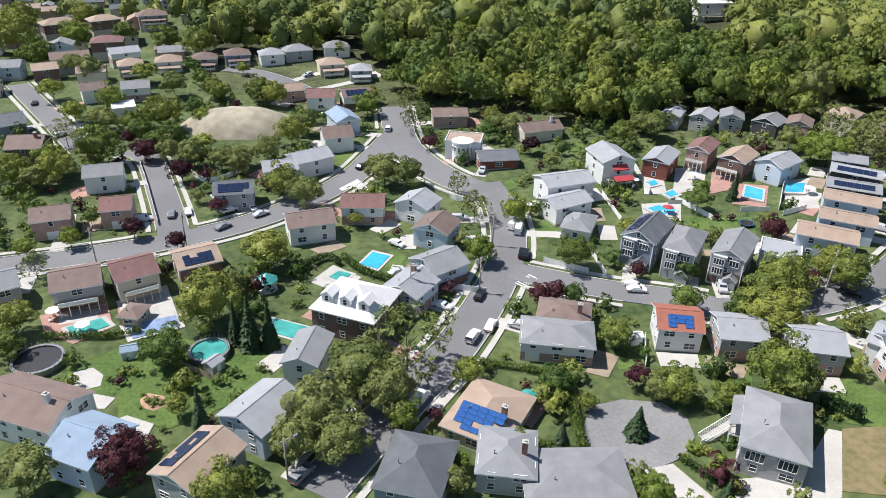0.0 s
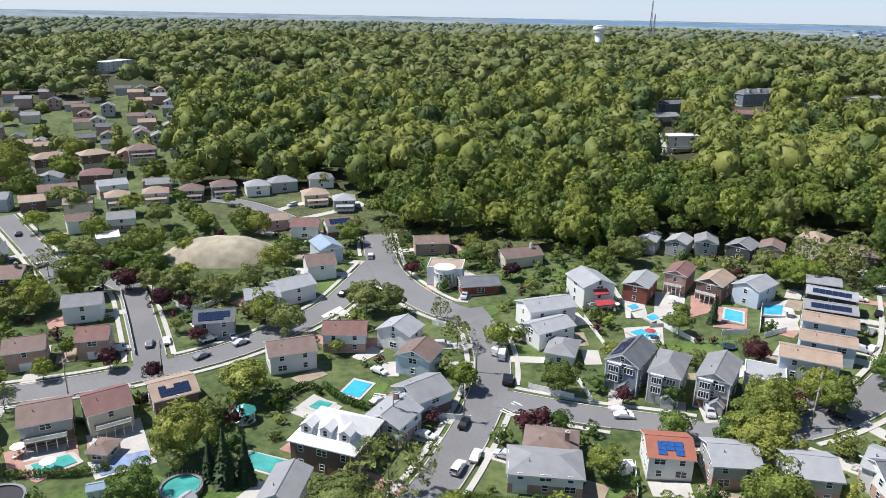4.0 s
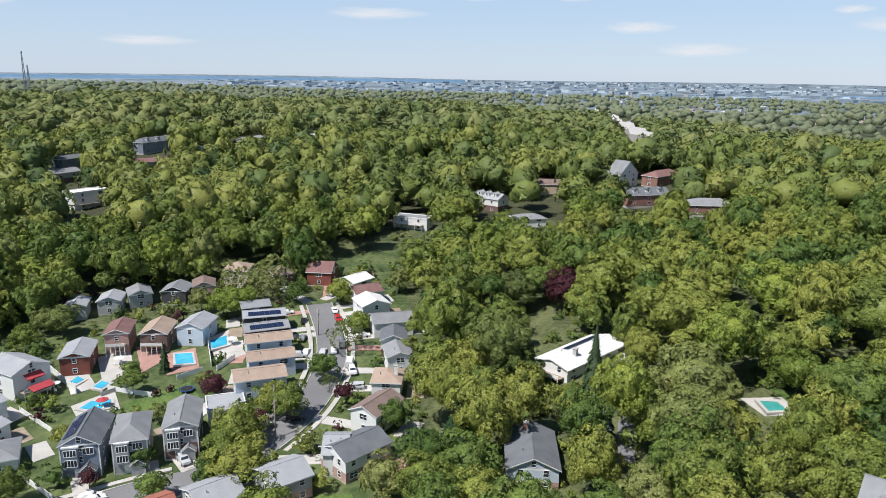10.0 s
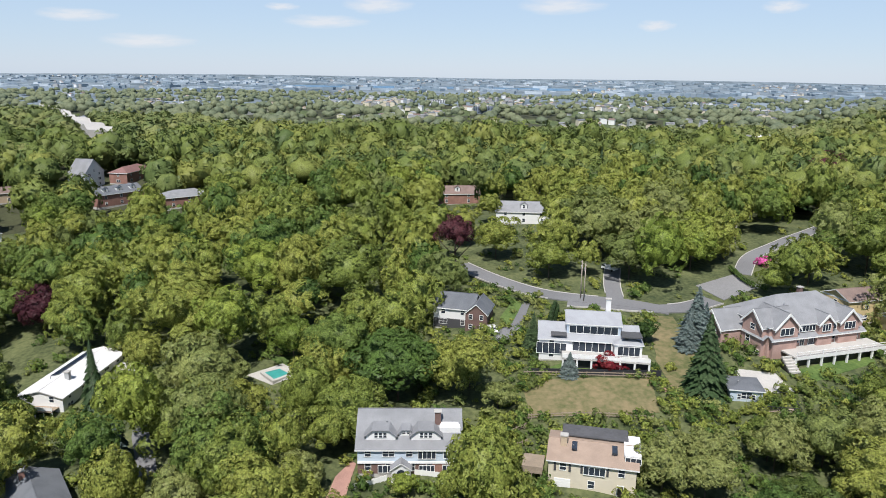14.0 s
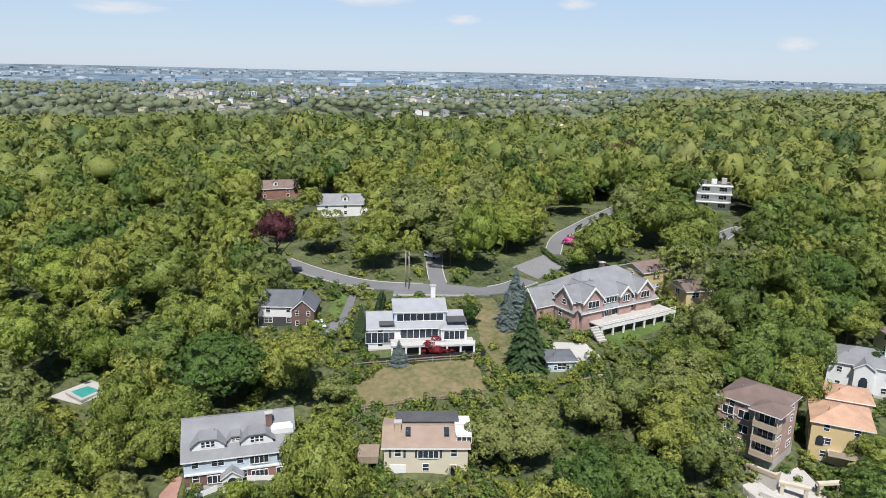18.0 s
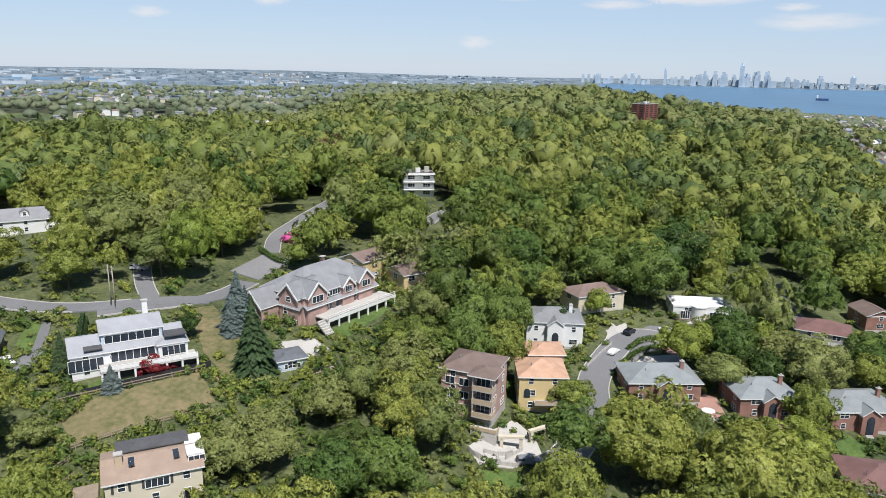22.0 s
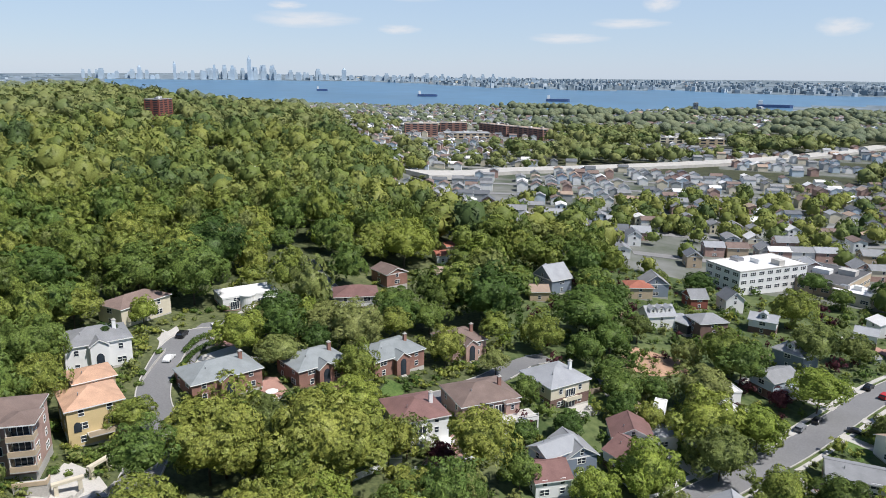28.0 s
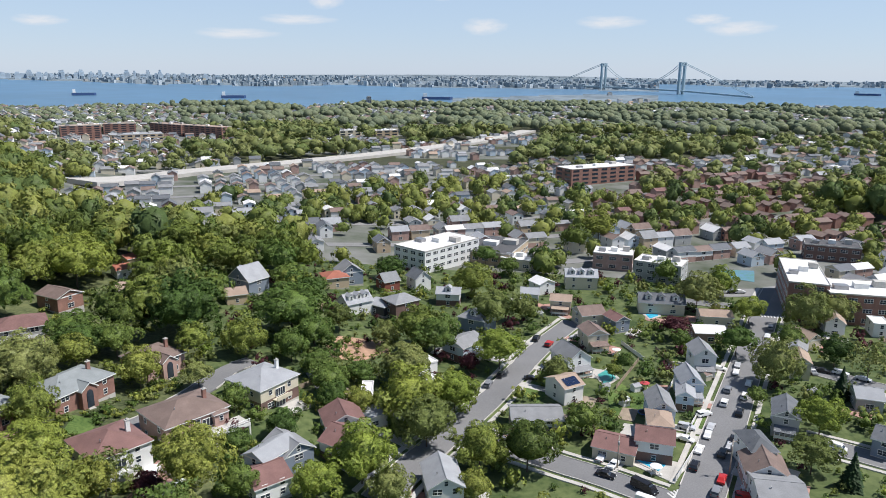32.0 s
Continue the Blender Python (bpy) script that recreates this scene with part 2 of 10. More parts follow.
MARKING = shade("road_marking", (0.62, 0.62, 0.60), 0.8, 0.25, 4, 0.6)
POOL = shade("pool_water", (0.05, 0.42, 0.62), 0.08, 0.15, 0.5, 0.3)
POOL_TEAL = shade("teal_pool_cover", (0.06, 0.33, 0.30), 0.35, 0.2, 0.5, 0.3)
POOL_BLUE = shade("blue_pool_cover", (0.20, 0.27, 0.42), 0.5, 0.3, 0.7, 0.3)
METAL = shade("grey_metal", (0.35, 0.35, 0.36), 0.4, 0.1, 4, 0.3, metal=0.6)
DARK_METAL_AND_SHADE = shade("black_iron_and_deck_shade", (0.03, 0.03, 0.035), 0.5, 0.1, 4, 0.3)
WOOD = shade("weathered_wood", (0.30, 0.24, 0.18), 0.85, 0.25, 5, 0.4, 0.2, streak=(1, 8, 1))
WOOD_RED = shade("red_cedar", (0.30, 0.13, 0.07), 0.8, 0.25, 5, 0.4, 0.2, streak=(1, 8, 1))
POLE_WOOD = shade("pole_wood", (0.33, 0.29, 0.24), 0.9, 0.25, 5, 0.4, 0.2)
SOIL = shade("bare_soil", (0.40, 0.25, 0.17), 0.95, 0.25, 0.5, 0.1, 0.4)
ROCK = shade("pale_rock", (0.36, 0.32, 0.24), 0.95, 0.25, 0.3, 0.06, 0.5)
RUBBER = shade("tyre_rubber", (0.02, 0.02, 0.02), 0.9, 0.1, 4, 0.3)
GLASS = shade("window_glass", (0.035, 0.045, 0.06), 0.06, 0.3, 0.8, 0.3)
SOLAR = shade("solar_cells", (0.018, 0.03, 0.07), 0.15, 0.25, 5, 0.5)
SOLAR_BLUE = shade("blue_solar_cells", (0.03, 0.10, 0.30), 0.15, 0.25, 5, 0.5)
SIDING = {
    "white": shade("white_siding", (0.74, 0.74, 0.73), 0.6, 0.05, 9, 0.2, 0.15, streak=(0.05, 0.05, 6)),
    "cream": shade("cream_siding", (0.62, 0.56, 0.44), 0.7, 0.07, 9, 0.2, 0.15, streak=(0.05, 0.05, 6)),
    "grey": shade("grey_siding", (0.36, 0.37, 0.37), 0.7, 0.08, 9, 0.2, 0.15, streak=(0.05, 0.05, 6)),
    "blue": shade("pale_blue_siding", (0.50, 0.58, 0.66), 0.7, 0.06, 9, 0.2, 0.15, streak=(0.05, 0.05, 6)),
    "slate": shade("slate_blue_siding", (0.20, 0.24, 0.30), 0.7, 0.08, 9, 0.2, 0.15, streak=(0.05, 0.05, 6)),
    "tan": shade("tan_stucco", (0.48, 0.38, 0.27), 0.85, 0.08, 5, 0.3, 0.1),
    "yellow": shade("yellow_stucco", (0.60, 0.47, 0.25), 0.85, 0.08, 5, 0.3, 0.1),
    "brick": shade("red_brick", (0.27, 0.145, 0.115), 0.9, 0.25, 14, 0.4, 0.2, streak=(1, 1, 2.5)),
    "brown": shade("brown_brick", (0.16, 0.10, 0.085), 0.9, 0.25, 14, 0.4, 0.2, streak=(1, 1, 2.5)),
    "rust": shade("rust_shingle_wall", (0.22, 0.07, 0.05), 0.9, 0.2, 9, 0.4, 0.2),
    "pink": shade("pink_brick", (0.42, 0.28, 0.24), 0.9, 0.2, 14, 0.4, 0.2, streak=(1, 1, 2.5)),
    "dark": shade("charcoal_siding", (0.06, 0.06, 0.065), 0.7, 0.1, 9, 0.3, 0.15, streak=(0.05, 0.05, 6)),
}
ROOFING = {
    "grey": shade("grey_shingles", (0.24, 0.245, 0.255), 0.9, 0.16, 5, 0.35, 0.35, rnd=0.3, streak=(1.2, 1.2, 5)),
    "dark": shade("charcoal_shingles", (0.13, 0.14, 0.155), 0.9, 0.2, 5, 0.35, 0.35, rnd=0.3, streak=(1.2, 1.2, 5)),
    "brown": shade("brown_shingles", (0.20, 0.145, 0.125), 0.9, 0.2, 5, 0.35, 0.35, rnd=0.3, streak=(1.2, 1.2, 5)),
    "maroon": shade("maroon_shingles", (0.20, 0.11, 0.10), 0.9, 0.2, 5, 0.35, 0.35, rnd=0.3, streak=(1.2, 1.2, 5)),
    "tan": shade("tan_shingles", (0.36, 0.27, 0.21), 0.9, 0.16, 5, 0.35, 0.35, rnd=0.3, streak=(1.2, 1.2, 5)),
    "white": shade("white_roofing", (0.72, 0.71, 0.70), 0.8, 0.08, 3, 0.3, 0.1),
    "pale": shade("pale_grey_shingles", (0.33, 0.34, 0.36), 0.9, 0.12, 5, 0.35, 0.3, rnd=0.3, streak=(1.2, 1.2, 5)),
    "blue": shade("blue_grey_shingles", (0.26, 0.34, 0.44), 0.9, 0.12, 5, 0.35, 0.3, streak=(1.2, 1.2, 5)),
    "red": shade("red_orange_shingles", (0.34, 0.125, 0.085), 0.9, 0.15, 5, 0.35, 0.3, streak=(1.2, 1.2, 5)),
    "clay": shade("clay_tiles", (0.50, 0.31, 0.21), 0.85, 0.2, 8, 0.4, 0.4, rnd=0.2),
    "teal": shade("slate_green_shingles", (0.239, 0.260, 0.266), 0.9, 0.15, 5, 0.35, 0.3, rnd=0.3, streak=(1.2, 1.2, 5)),
    "tar": shade("dark_flat_roofing", (0.09, 0.09, 0.095), 0.9, 0.2, 2, 0.2, 0.1),
}

# ---- tools ----
def mesh_of(name, verts, faces, mats, index=None, smooth=False):
    me = bpy.data.meshes.new(name)
    me.from_pydata([tuple(v) for v in verts], [], [tuple(f) for f in faces])
    for m in mats if isinstance(mats, (list, tuple)) else [mats]:
        me.materials.append(m)
    if index:
        me.polygons.foreach_set("material_index", index)
    if smooth:
        me.polygons.foreach_set("use_smooth", [True] * len(me.polygons))
    me.update()
    return me


def part(name, data, parent, m=None, label=""):
    ob = new(name, data)
    ob.parent = parent
    if m is not None:
        ob.matrix_basis = m
    return tagged(ob, label)


class Shape:
    """Collects boxes, prisms and plates into one mesh."""

    def __init__(self):
        self.v, self.f, self.k = [], [], []

    def add(self, verts, faces, k=0):
        o = len(self.v)
        self.v += [tuple(v) for v in verts]
        self.f += [tuple(i + o for i in f) for f in faces]
        self.k += [k] * len(faces)
        return self

    def box(self, x0, x1, y0, y1, z0, z1, k=0):
        return self.add([(x0, y0, z0), (x1, y0, z0), (x1, y1, z0), (x0, y1, z0), (x0, y0, z1), (x1, y0, z1), (x1, y1, z1), (x0, y1, z1)],
                        [(3, 2, 1, 0), (4, 5, 6, 7), (0, 1, 5, 4), (1, 2, 6, 5), (2, 3, 7, 6), (3, 0, 4, 7)], k)

    def tube(self, p, q, r0, r1, n=8, k=0):
        p, q = Vector(p), Vector(q)
        d = (q - p).normalized()
        a = d.orthogonal().normalized()
        b = d.cross(a)
        ring = [a * math.cos(2 * math.pi * i / n) + b * math.sin(2 * math.pi * i / n) for i in range(n)]
        return self.add([p + c * r0 for c in ring] + [q + c * r1 for c in ring],
                        [(i, (i + 1) % n, n + (i + 1) % n, n + i) for i in range(n)] + [tuple(range(n))[::-1], tuple(range(n, 2 * n))], k)

    def slab(self, quad, t, k=0):
        """A plate on a polygon of corners, t thick downwards along its normal."""
        q = [Vector(c) for c in quad]
        nrm = (q[1] - q[0]).cross(q[2] - q[0]).normalized()
        m = len(q)
        low = [c - nrm * t for c in q]
        return self.add(q + low, [tuple(range(m)), tuple(range(m, 2 * m))[::-1]] + [(i, i + m, (i + 1) % m + m, (i + 1) % m) for i in range(m)], k)

    def prism(self, outline, z0, z1, k=0):
        m = len(outline)
        return self.add([(x, y, z0) for x, y in outline] + [(x, y, z1) for x, y in outline],
                        [tuple(range(m))[::-1], tuple(range(m, 2 * m))] + [(i, (i + 1) % m, (i + 1) % m + m, i + m) for i in range(m)], k)

    def mesh(self, name, mats, smooth=False):
        return mesh_of(name, self.v, self.f, mats, self.k, smooth)


def drape(points, step=4.0):
    """A line through the points in plan, rounded at its corners, with a point every few metres."""
    pts = [Vector(p) for p in points]
    for _ in range(2):
        q = [pts[0]]
        for a, b in zip(pts, pts[1:]):
            q += [a * 0.75 + b * 0.25, a * 0.25 + b * 0.75]
        pts = q + [pts[-1]]
    out = [pts[0]]
    for a, b in zip(pts, pts[1:]):
        n = max(1, int((b - a).length / step))
        out += [a + (b - a) * (i / n) for i in range(1, n + 1)]
    return out


def ribbon(name, points, left, right, lift, mat, thick=0.4):
    """A strip along a line in plan, from left to right of it, laid on the land, with real edges."""
    pts = drape(points)
    v, f = [], []
    for i, p in enumerate(pts):
        d = (pts[min(i + 1, len(pts) - 1)] - pts[max(i - 1, 0)])
        d.normalize()
        s = Vector((d.y, -d.x))
        zc = ground(p.x, p.y) + lift
        for off, dz in ((left, -thick), (left, 0), (right, 0), (right, -thick)):
            q = p + s * off
            v.append((q.x, q.y, max(zc, ground(q.x, q.y) + lift) + dz))
    for i in range(len(pts) - 1):
        a, b = 4 * i, 4 * i + 4
        f += [(a, a + 1, b + 1, b), (a + 1, a + 2, b + 2, b + 1), (a + 2, a + 3, b + 3, b + 2)]
    m = 4 * len(pts) - 4
    f += [(0, 3, 2, 1), (m, m + 1, m + 2, m + 3)]
    return new(name, mesh_of(name, v, f, mat))


def sheet(name, outline, lift, mat, thick=0.5, level=False):
    """A paved, planted or flooded patch with the given outline in plan, on the land or level."""
    n = len(outline)
    cx, cy = sum(p[0] for p in outline) / n, sum(p[1] for p in outline) / n
    rings, v = 4, [(cx, cy, ground(cx, cy) + lift)]
    zl = max(ground(*p) for p in outline) + lift
    pts = []
    for a, b in zip(outline, [*outline[1:], outline[0]]):
        m = max(1, int(math.dist(a, b) / 5))
        pts += [(a[0] + (b[0] - a[0]) * i / m, a[1] + (b[1] - a[1]) * i / m) for i in range(m)]
    n = len(pts)
    for k in range(1, rings + 1):
        for x, y in pts:
            x, y = cx + (x - cx) * k / rings, cy + (y - cy) * k / rings
            v.append((x, y, ground(x, y) + lift))
    for x, y in pts:
        v.append((x, y, ground(x, y) + lift - thick))
    if level:
        v = [(x, y, zl - (thick if i > n * rings else 0)) for i, (x, y, z) in enumerate(v)]
    f = [(0, 1 + i, 1 + (i + 1) % n) for i in range(n)]
    for k in range(rings):
        o = 1 + k * n
        f += [(o + i, o + n + i, o + n + (i + 1) % n, o + (i + 1) % n) for i in range(n)]
    me = mesh_of(name, v, f, mat)
    bm = bmesh.new()
    bm.from_mesh(me)
    bmesh.ops.recalc_face_normals(bm, faces=bm.faces)
    if sum(fc.normal.z for fc in bm.faces) < 0:
        bmesh.ops.reverse_faces(bm, faces=bm.faces)
    bm.to_mesh(me)
    bm.free()
    return new(name, me)


CLEAR = []  # places kept free of woodland: x, y, radius, reach towards the viewer


# ---- land, water and distance ----
def far(az, r, z=0.0):
    """A point by bearing and distance. Past two kilometres the distance is drawn in towards the place, so that all of it fits in the view's reach."""
    x, y, h = r * math.sin(radians(az)), r * math.cos(radians(az)), z - CAM_Z
    s = 1.0 if r <= 2000 else (2000 + 2750 * (1 - math.exp(-(r - 2000) / 4000))) / r
    return Vector((x * s, y * s, CAM_Z + h * s)), s


def wet(az, r):
    """Whether the bay lies at this bearing and distance."""
    if 137 < az < 188:
        near = 2050 + 90 * math.sin(az * 0.35) + 60 * math.sin(az * 1.1)
        out = 6600 if az < 154 else 6600 - (az - 154) / 12 * 2100 if az < 166 else 4500 + 200 * math.sin(az * 0.5)
        return near < r < out
    if 188 <= az < 199:
        return 2700 + (az - 188) * 60 < r < 4300
    if 199 <= az < 203:
        return 3300 < r < 4000
    if 203 <= az < 240:
        return 2350 + 200 * math.sin(az * 0.4) < r < 6000 + 400 * math.sin(az * 0.5)
    if 5 < az < 48:
        return 7500 < r < 11000
    if 74 < az < 100:
        return 4600 < r < 5000
    return False


def wooded(az, r):
    """How thickly trees stand at this bearing and distance, 0 to 1."""
    if az < -20:
        return 0.0 if r < 420 else 0.35 if r < 620 else 0.97
    if az < 8:
        return 0.97 if r > 258 + max(0, -az - 8) * 5 else 0.0
    if az < 38:
        return 0.97 if r > 248 else 0.0
    if az < 44:
        return 0.95 if r > 300 else 0.0
    if az < 151:
        if r < 80:
            return 0.0
        if 46 < az < 119 and r > 640:
            n = noise.noise(Vector((r * math.sin(radians(az)), r * math.cos(radians(az)), 3)) / 200)
            return 0.92 if n > (-0.35 if az < 76 else -0.1 if az < 112 else -0.2) + 0.15 * (r > 2000) else 0.4
        return 0.93
    if az < 158:
        return 0.9 if r < 470 + (158 - az) * 60 and r > 85 else 0.44
    if az < 167:
        return 0.85 if 90 < r < 420 else 0.44
    if az < 176 and 225 < r < 395:
        return 0.72
    if r > 520:
        n = noise.noise(Vector((r * math.sin(radians(az)), r * math.cos(radians(az)), 8)) / 170)
        if r > 850:
            return 0.9 if n > 0.02 else 0.46
        return 0.86 if n > 0.3 else 0.4
    return 0.48 if r > 260 else 0.0


FLOOR = shade("woodland_floor", (0.045, 0.05, 0.02), 0.95, 0.4, 0.6, 0.05, 0.3)
UNDER = shade("green_undergrowth", (0.06, 0.09, 0.028), 0.95, 0.45, 0.9, 0.12, 0.6, (0.135, 0.15, 0.06))
YARD = shade("yards_and_grass", (0.052, 0.095, 0.022), 0.95, 0.35, 0.5, 0.09, 0.4, (0.125, 0.155, 0.055))
TOWN = shade("town_ground", (0.075, 0.10, 0.05), 0.95, 0.3, 0.06, 0.01, 0.1, (0.21, 0.21, 0.20))
BAY = shade("bay_water", (0.08, 0.18, 0.29), 0.35, 0.15, 0.01, 0.002)
# Land past 2300 m: its base colour carries the blue-grey of distance haze.
HAZE_TINTED = shade("haze_tinted_land", (0.12, 0.165, 0.195), 1.0, 0.3, 0.02, 0.004, 0, (0.23, 0.28, 0.32))


def lay_ground():
    radii = [0, 20, 40] + [60 + 4 * i for i in range(64)]
    while radii[-1] < 2000:
        radii.append(radii[-1] * 1.035)
    radii[-1] = 2000
    while radii[-1] < 12000:
        radii.append(radii[-1] * 1.06)
    n = 320
    v, f, k = [], [], []
    for r in radii:
        for i in range(n):
            az = 360 * i / n - 60
            g = ground(r * math.sin(radians(az)), r * math.cos(radians(az)))
            if r > 2000:
                g = g * max(0, 1 - (r - 2000) / 4000) - 5 * min(1, (r - 2000) / 3000)
                if wet(az, r):
                    g = -6
                elif r > 6000:
                    g += 45 * noise.noise(Vector((r * math.sin(radians(az)), r * math.cos(radians(az)), 0)) / 5000) * min(1, (r - 6000) / 6000)
            elif wet(az, r):
                g = min(g, -6)
            v.append(far(az, r, g)[0])
    for j in range(len(radii) - 1):
        rm = (radii[j] + radii[j + 1]) / 2
        for i in range(n):
            az = 360 * (i + 0.5) / n - 60
            a, b = j * n + i, j * n + (i + 1) % n
            f.append((a, b, b + n, a + n))
            w = wooded(az, rm) if rm > 75 else 0
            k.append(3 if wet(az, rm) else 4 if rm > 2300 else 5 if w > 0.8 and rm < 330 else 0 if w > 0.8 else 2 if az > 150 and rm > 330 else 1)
    me = mesh_of("ground", v, f, [FLOOR, YARD, TOWN, BAY, HAZE_TINTED, UNDER], k, True)
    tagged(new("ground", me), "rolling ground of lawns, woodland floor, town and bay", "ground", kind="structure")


lay_ground()

# ---- trees ----
def crown(rng, lobes, cards, size, squash=0.8, core=2, lean=0.24):
    """Points and faces of a leafy crown about the origin, one metre in radius: leaf sprays spread over a dome of many lobes."""
    i = np.arange(lobes) + 0.5
    z = 1 - 1.5 * i / lobes
    a = i * 2.39996 + rng.uniform(0, 6.28)
    q = np.sqrt(np.maximum(0, 1 - z * z))
    c = np.stack([q * np.cos(a), q * np.sin(a), z], 1) * rng.uniform(0.5, 0.82, (lobes, 1)) + rng.normal(size=(lobes, 3)) * 0.07
    rad = rng.uniform(0.24, 0.38, lobes) * (12 / lobes) ** 0.25
    own = rng.integers(0, lobes, cards * 3)
    d = rng.normal(size=(cards * 3, 3))
    d[:, 2] += 0.35
    d += c[own] * 1.1
    d /= np.linalg.norm(d, axis=1)[:, None]
    p = c[own] + d * rad[own][:, None] * rng.uniform(0.85, 1.12, (cards * 3, 1))
    # sprays buried in another lobe are left out
    dist = np.linalg.norm(p[:, None] - c[None], axis=2) / rad[None]
    keep = np.where((dist > 0.8).sum(1) >= lobes - 1)[0][:cards]
    p, d = p[keep], d[keep]
    nrm = d + rng.normal(size=d.shape) * lean
    nrm /= np.linalg.norm(nrm, axis=1)[:, None]
    u = np.cross(nrm, rng.normal(size=nrm.shape))
    u /= np.linalg.norm(u, axis=1)[:, None]
    w = np.cross(nrm, u)
    s = rng.uniform(0.6, 1.3, (len(p), 1)) * size
    v = np.stack([p - u * s * 0.62 - w * s * 0.36, p + u * s * 0.62 - w * s * 0.36, p + w * s * 0.72], 1).reshape(-1, 3)
    f = np.arange(len(v)).reshape(-1, 3)
    f = np.concatenate([f, f[:, 2:]], 1)
    if core:
        n = 4 * core
        o, ring = len(v), []
        for k, (rr, zz) in enumerate(((0.55, -0.28), (0.68, 0.1), (0.44, 0.5))[:core + 1] if core > 1 else ((0.6, 0.0),)):
            for j in range(n):
                t = 2 * math.pi * j / n
                ring.append((math.cos(t) * rr * rng.uniform(0.88, 1.08), math.sin(t) * rr * rng.uniform(0.88, 1.08), zz))
        rows = len(ring) // n
        ring += [(0, 0, -0.36), (0, 0, 0.62)]
        v = np.concatenate([v, np.array(ring)])
        g = []
        for j in range(n):
            m = (j + 1) % n
            g.append((o + m, o + j, o + rows * n, o + rows * n))
            g.append((o + (rows - 1) * n + j, o + (rows - 1) * n + m, o + rows * n + 1, o + rows * n + 1))
            for k in range(rows - 1):
                g.append((o + k * n + j, o + k * n + m, o + (k + 1) * n + m, o + (k + 1) * n + j))
        f = np.concatenate([f, np.array(g)])
    v[:, 2] *= squash
    return v, f


def spire(rng, tiers, per, droop=0.35, size=0.34):
    """A conifer's needles about an upright axis one metre tall: whorls of drooping boughs."""
    v, f = [], []
    for t in range(tiers):
        h = 0.06 + 0.92 * (t + 0.5) / tiers
        reach = (1 - h) * 0.36 * rng.uniform(0.82, 1.1) + 0.012
        n = max(5, int(per * (1 - h * 0.7)))
        for i in range(n):
            a = 2 * math.pi * (i + rng.uniform(-0.4, 0.4)) / n
            e = reach * rng.uniform(0.5, 1.15)
            w = size * (reach * 0.8 + 0.03) * rng.uniform(0.8, 1.3)
            ca, sa = math.cos(a), math.sin(a)
            o = len(v)
            v += [(ca * e * 0.12, sa * e * 0.12, h + 0.02), (ca * e * 0.6 - sa * w, sa * e * 0.6 + ca * w, h - e * droop * 0.6),
                  (ca * e, sa * e, h - e * droop), (ca * e * 0.6 + sa * w, sa * e * 0.6 - ca * w, h - e * droop * 0.6 + rng.uniform(-0.01, 0.01))]
            f.append((o, o + 1, o + 2, o + 3))
    return np.array(v), np.array(f)


def tones(src, value):
    """The tone of each point of a crown; its solid heart is marked by two more."""
    v, f = src
    k = np.arange(len(f))
    n = 3 * int(((f[:, 0] == 3 * k) & (f[:, 2] == 3 * k + 2) & (f[:, 3] == 3 * k + 2)).sum())
    out = np.full(len(v), float(value))
    n = LOOSE.get(len(v), n)
    out[n:] += 2.0
    return out


LOOSE = {}


def dome(rng, cards, size):
    """A bumpy solid dome, with a few loose sprays if asked for."""
    n, v, f = 7, [], []
    for rr, zz in ((0.8, -0.45), (1.0, 0.0), (0.78, 0.48)):
        for j in range(n):
            t = 2 * math.pi * (j + rng.uniform(-0.2, 0.2)) / n
            q = rr * rng.uniform(0.82, 1.12)
            v.append((math.cos(t) * q, math.sin(t) * q, zz + rng.uniform(-0.1, 0.1)))
    v.append((rng.uniform(-0.15, 0.15), rng.uniform(-0.15, 0.15), 0.82))
    for j in range(n):
        m = (j + 1) % n
        f += [(j, m, n + m, n + j), (n + j, n + m, 2 * n + m, 2 * n + j), (2 * n + j, 2 * n + m, 3 * n, 3 * n)]
    if not cards:
        return np.array(v), np.array(f)
    a, b = crown(rng, 8, cards, size, 0.9, 0)
    return np.concatenate([a, np.array(v)]), np.concatenate([b, np.array(f) + len(a)])


def billow(rng, lobes, n, rows):
    """A far crown: one closed skin swelling over rounded clumps of leaves, about a metre in radius."""
    i = np.arange(lobes) + 0.5
    z = 1 - 1.45 * i / lobes
    a = i * 2.39996 + rng.uniform(0, 6.28)
    q = np.sqrt(np.maximum(0, 1 - z * z))
    c = np.stack([q * np.cos(a), q * np.sin(a), z], 1) * rng.uniform(0.45, 0.72, (lobes, 1))
    rad = rng.uniform(0.3, 0.44, lobes)
    v = []
    for k in range(rows):
        t = math.pi * (0.1 + 0.62 * k / (rows - 1))
        for j in range(n):
            p = 2 * math.pi * (j + 0.5 * (k % 2) + rng.uniform(-0.15, 0.15)) / n
            u = np.array([math.sin(t) * math.cos(p), math.sin(t) * math.sin(p), math.cos(t)])
            b = c @ u
            s = rad ** 2 - (c ** 2).sum(1) + b * b
            v.append(u * max(0.58, float(np.max(np.where(s > 0, b + np.sqrt(np.maximum(s, 0)), 0)))))
    f = [(k * n + (j + 1) % n, k * n + j, (k + 1) * n + j, (k + 1) * n + (j + 1) % n) for k in range(rows - 1) for j in range(n)]
    v.append(np.array([0, 0, v[0][2] * 1.02]))
    o = len(v) - 1
    f += [(j, (j + 1) % n, o, o) for j in range(n)]
    return np.array(v) * np.array([1, 1, 0.92]), np.array(f)


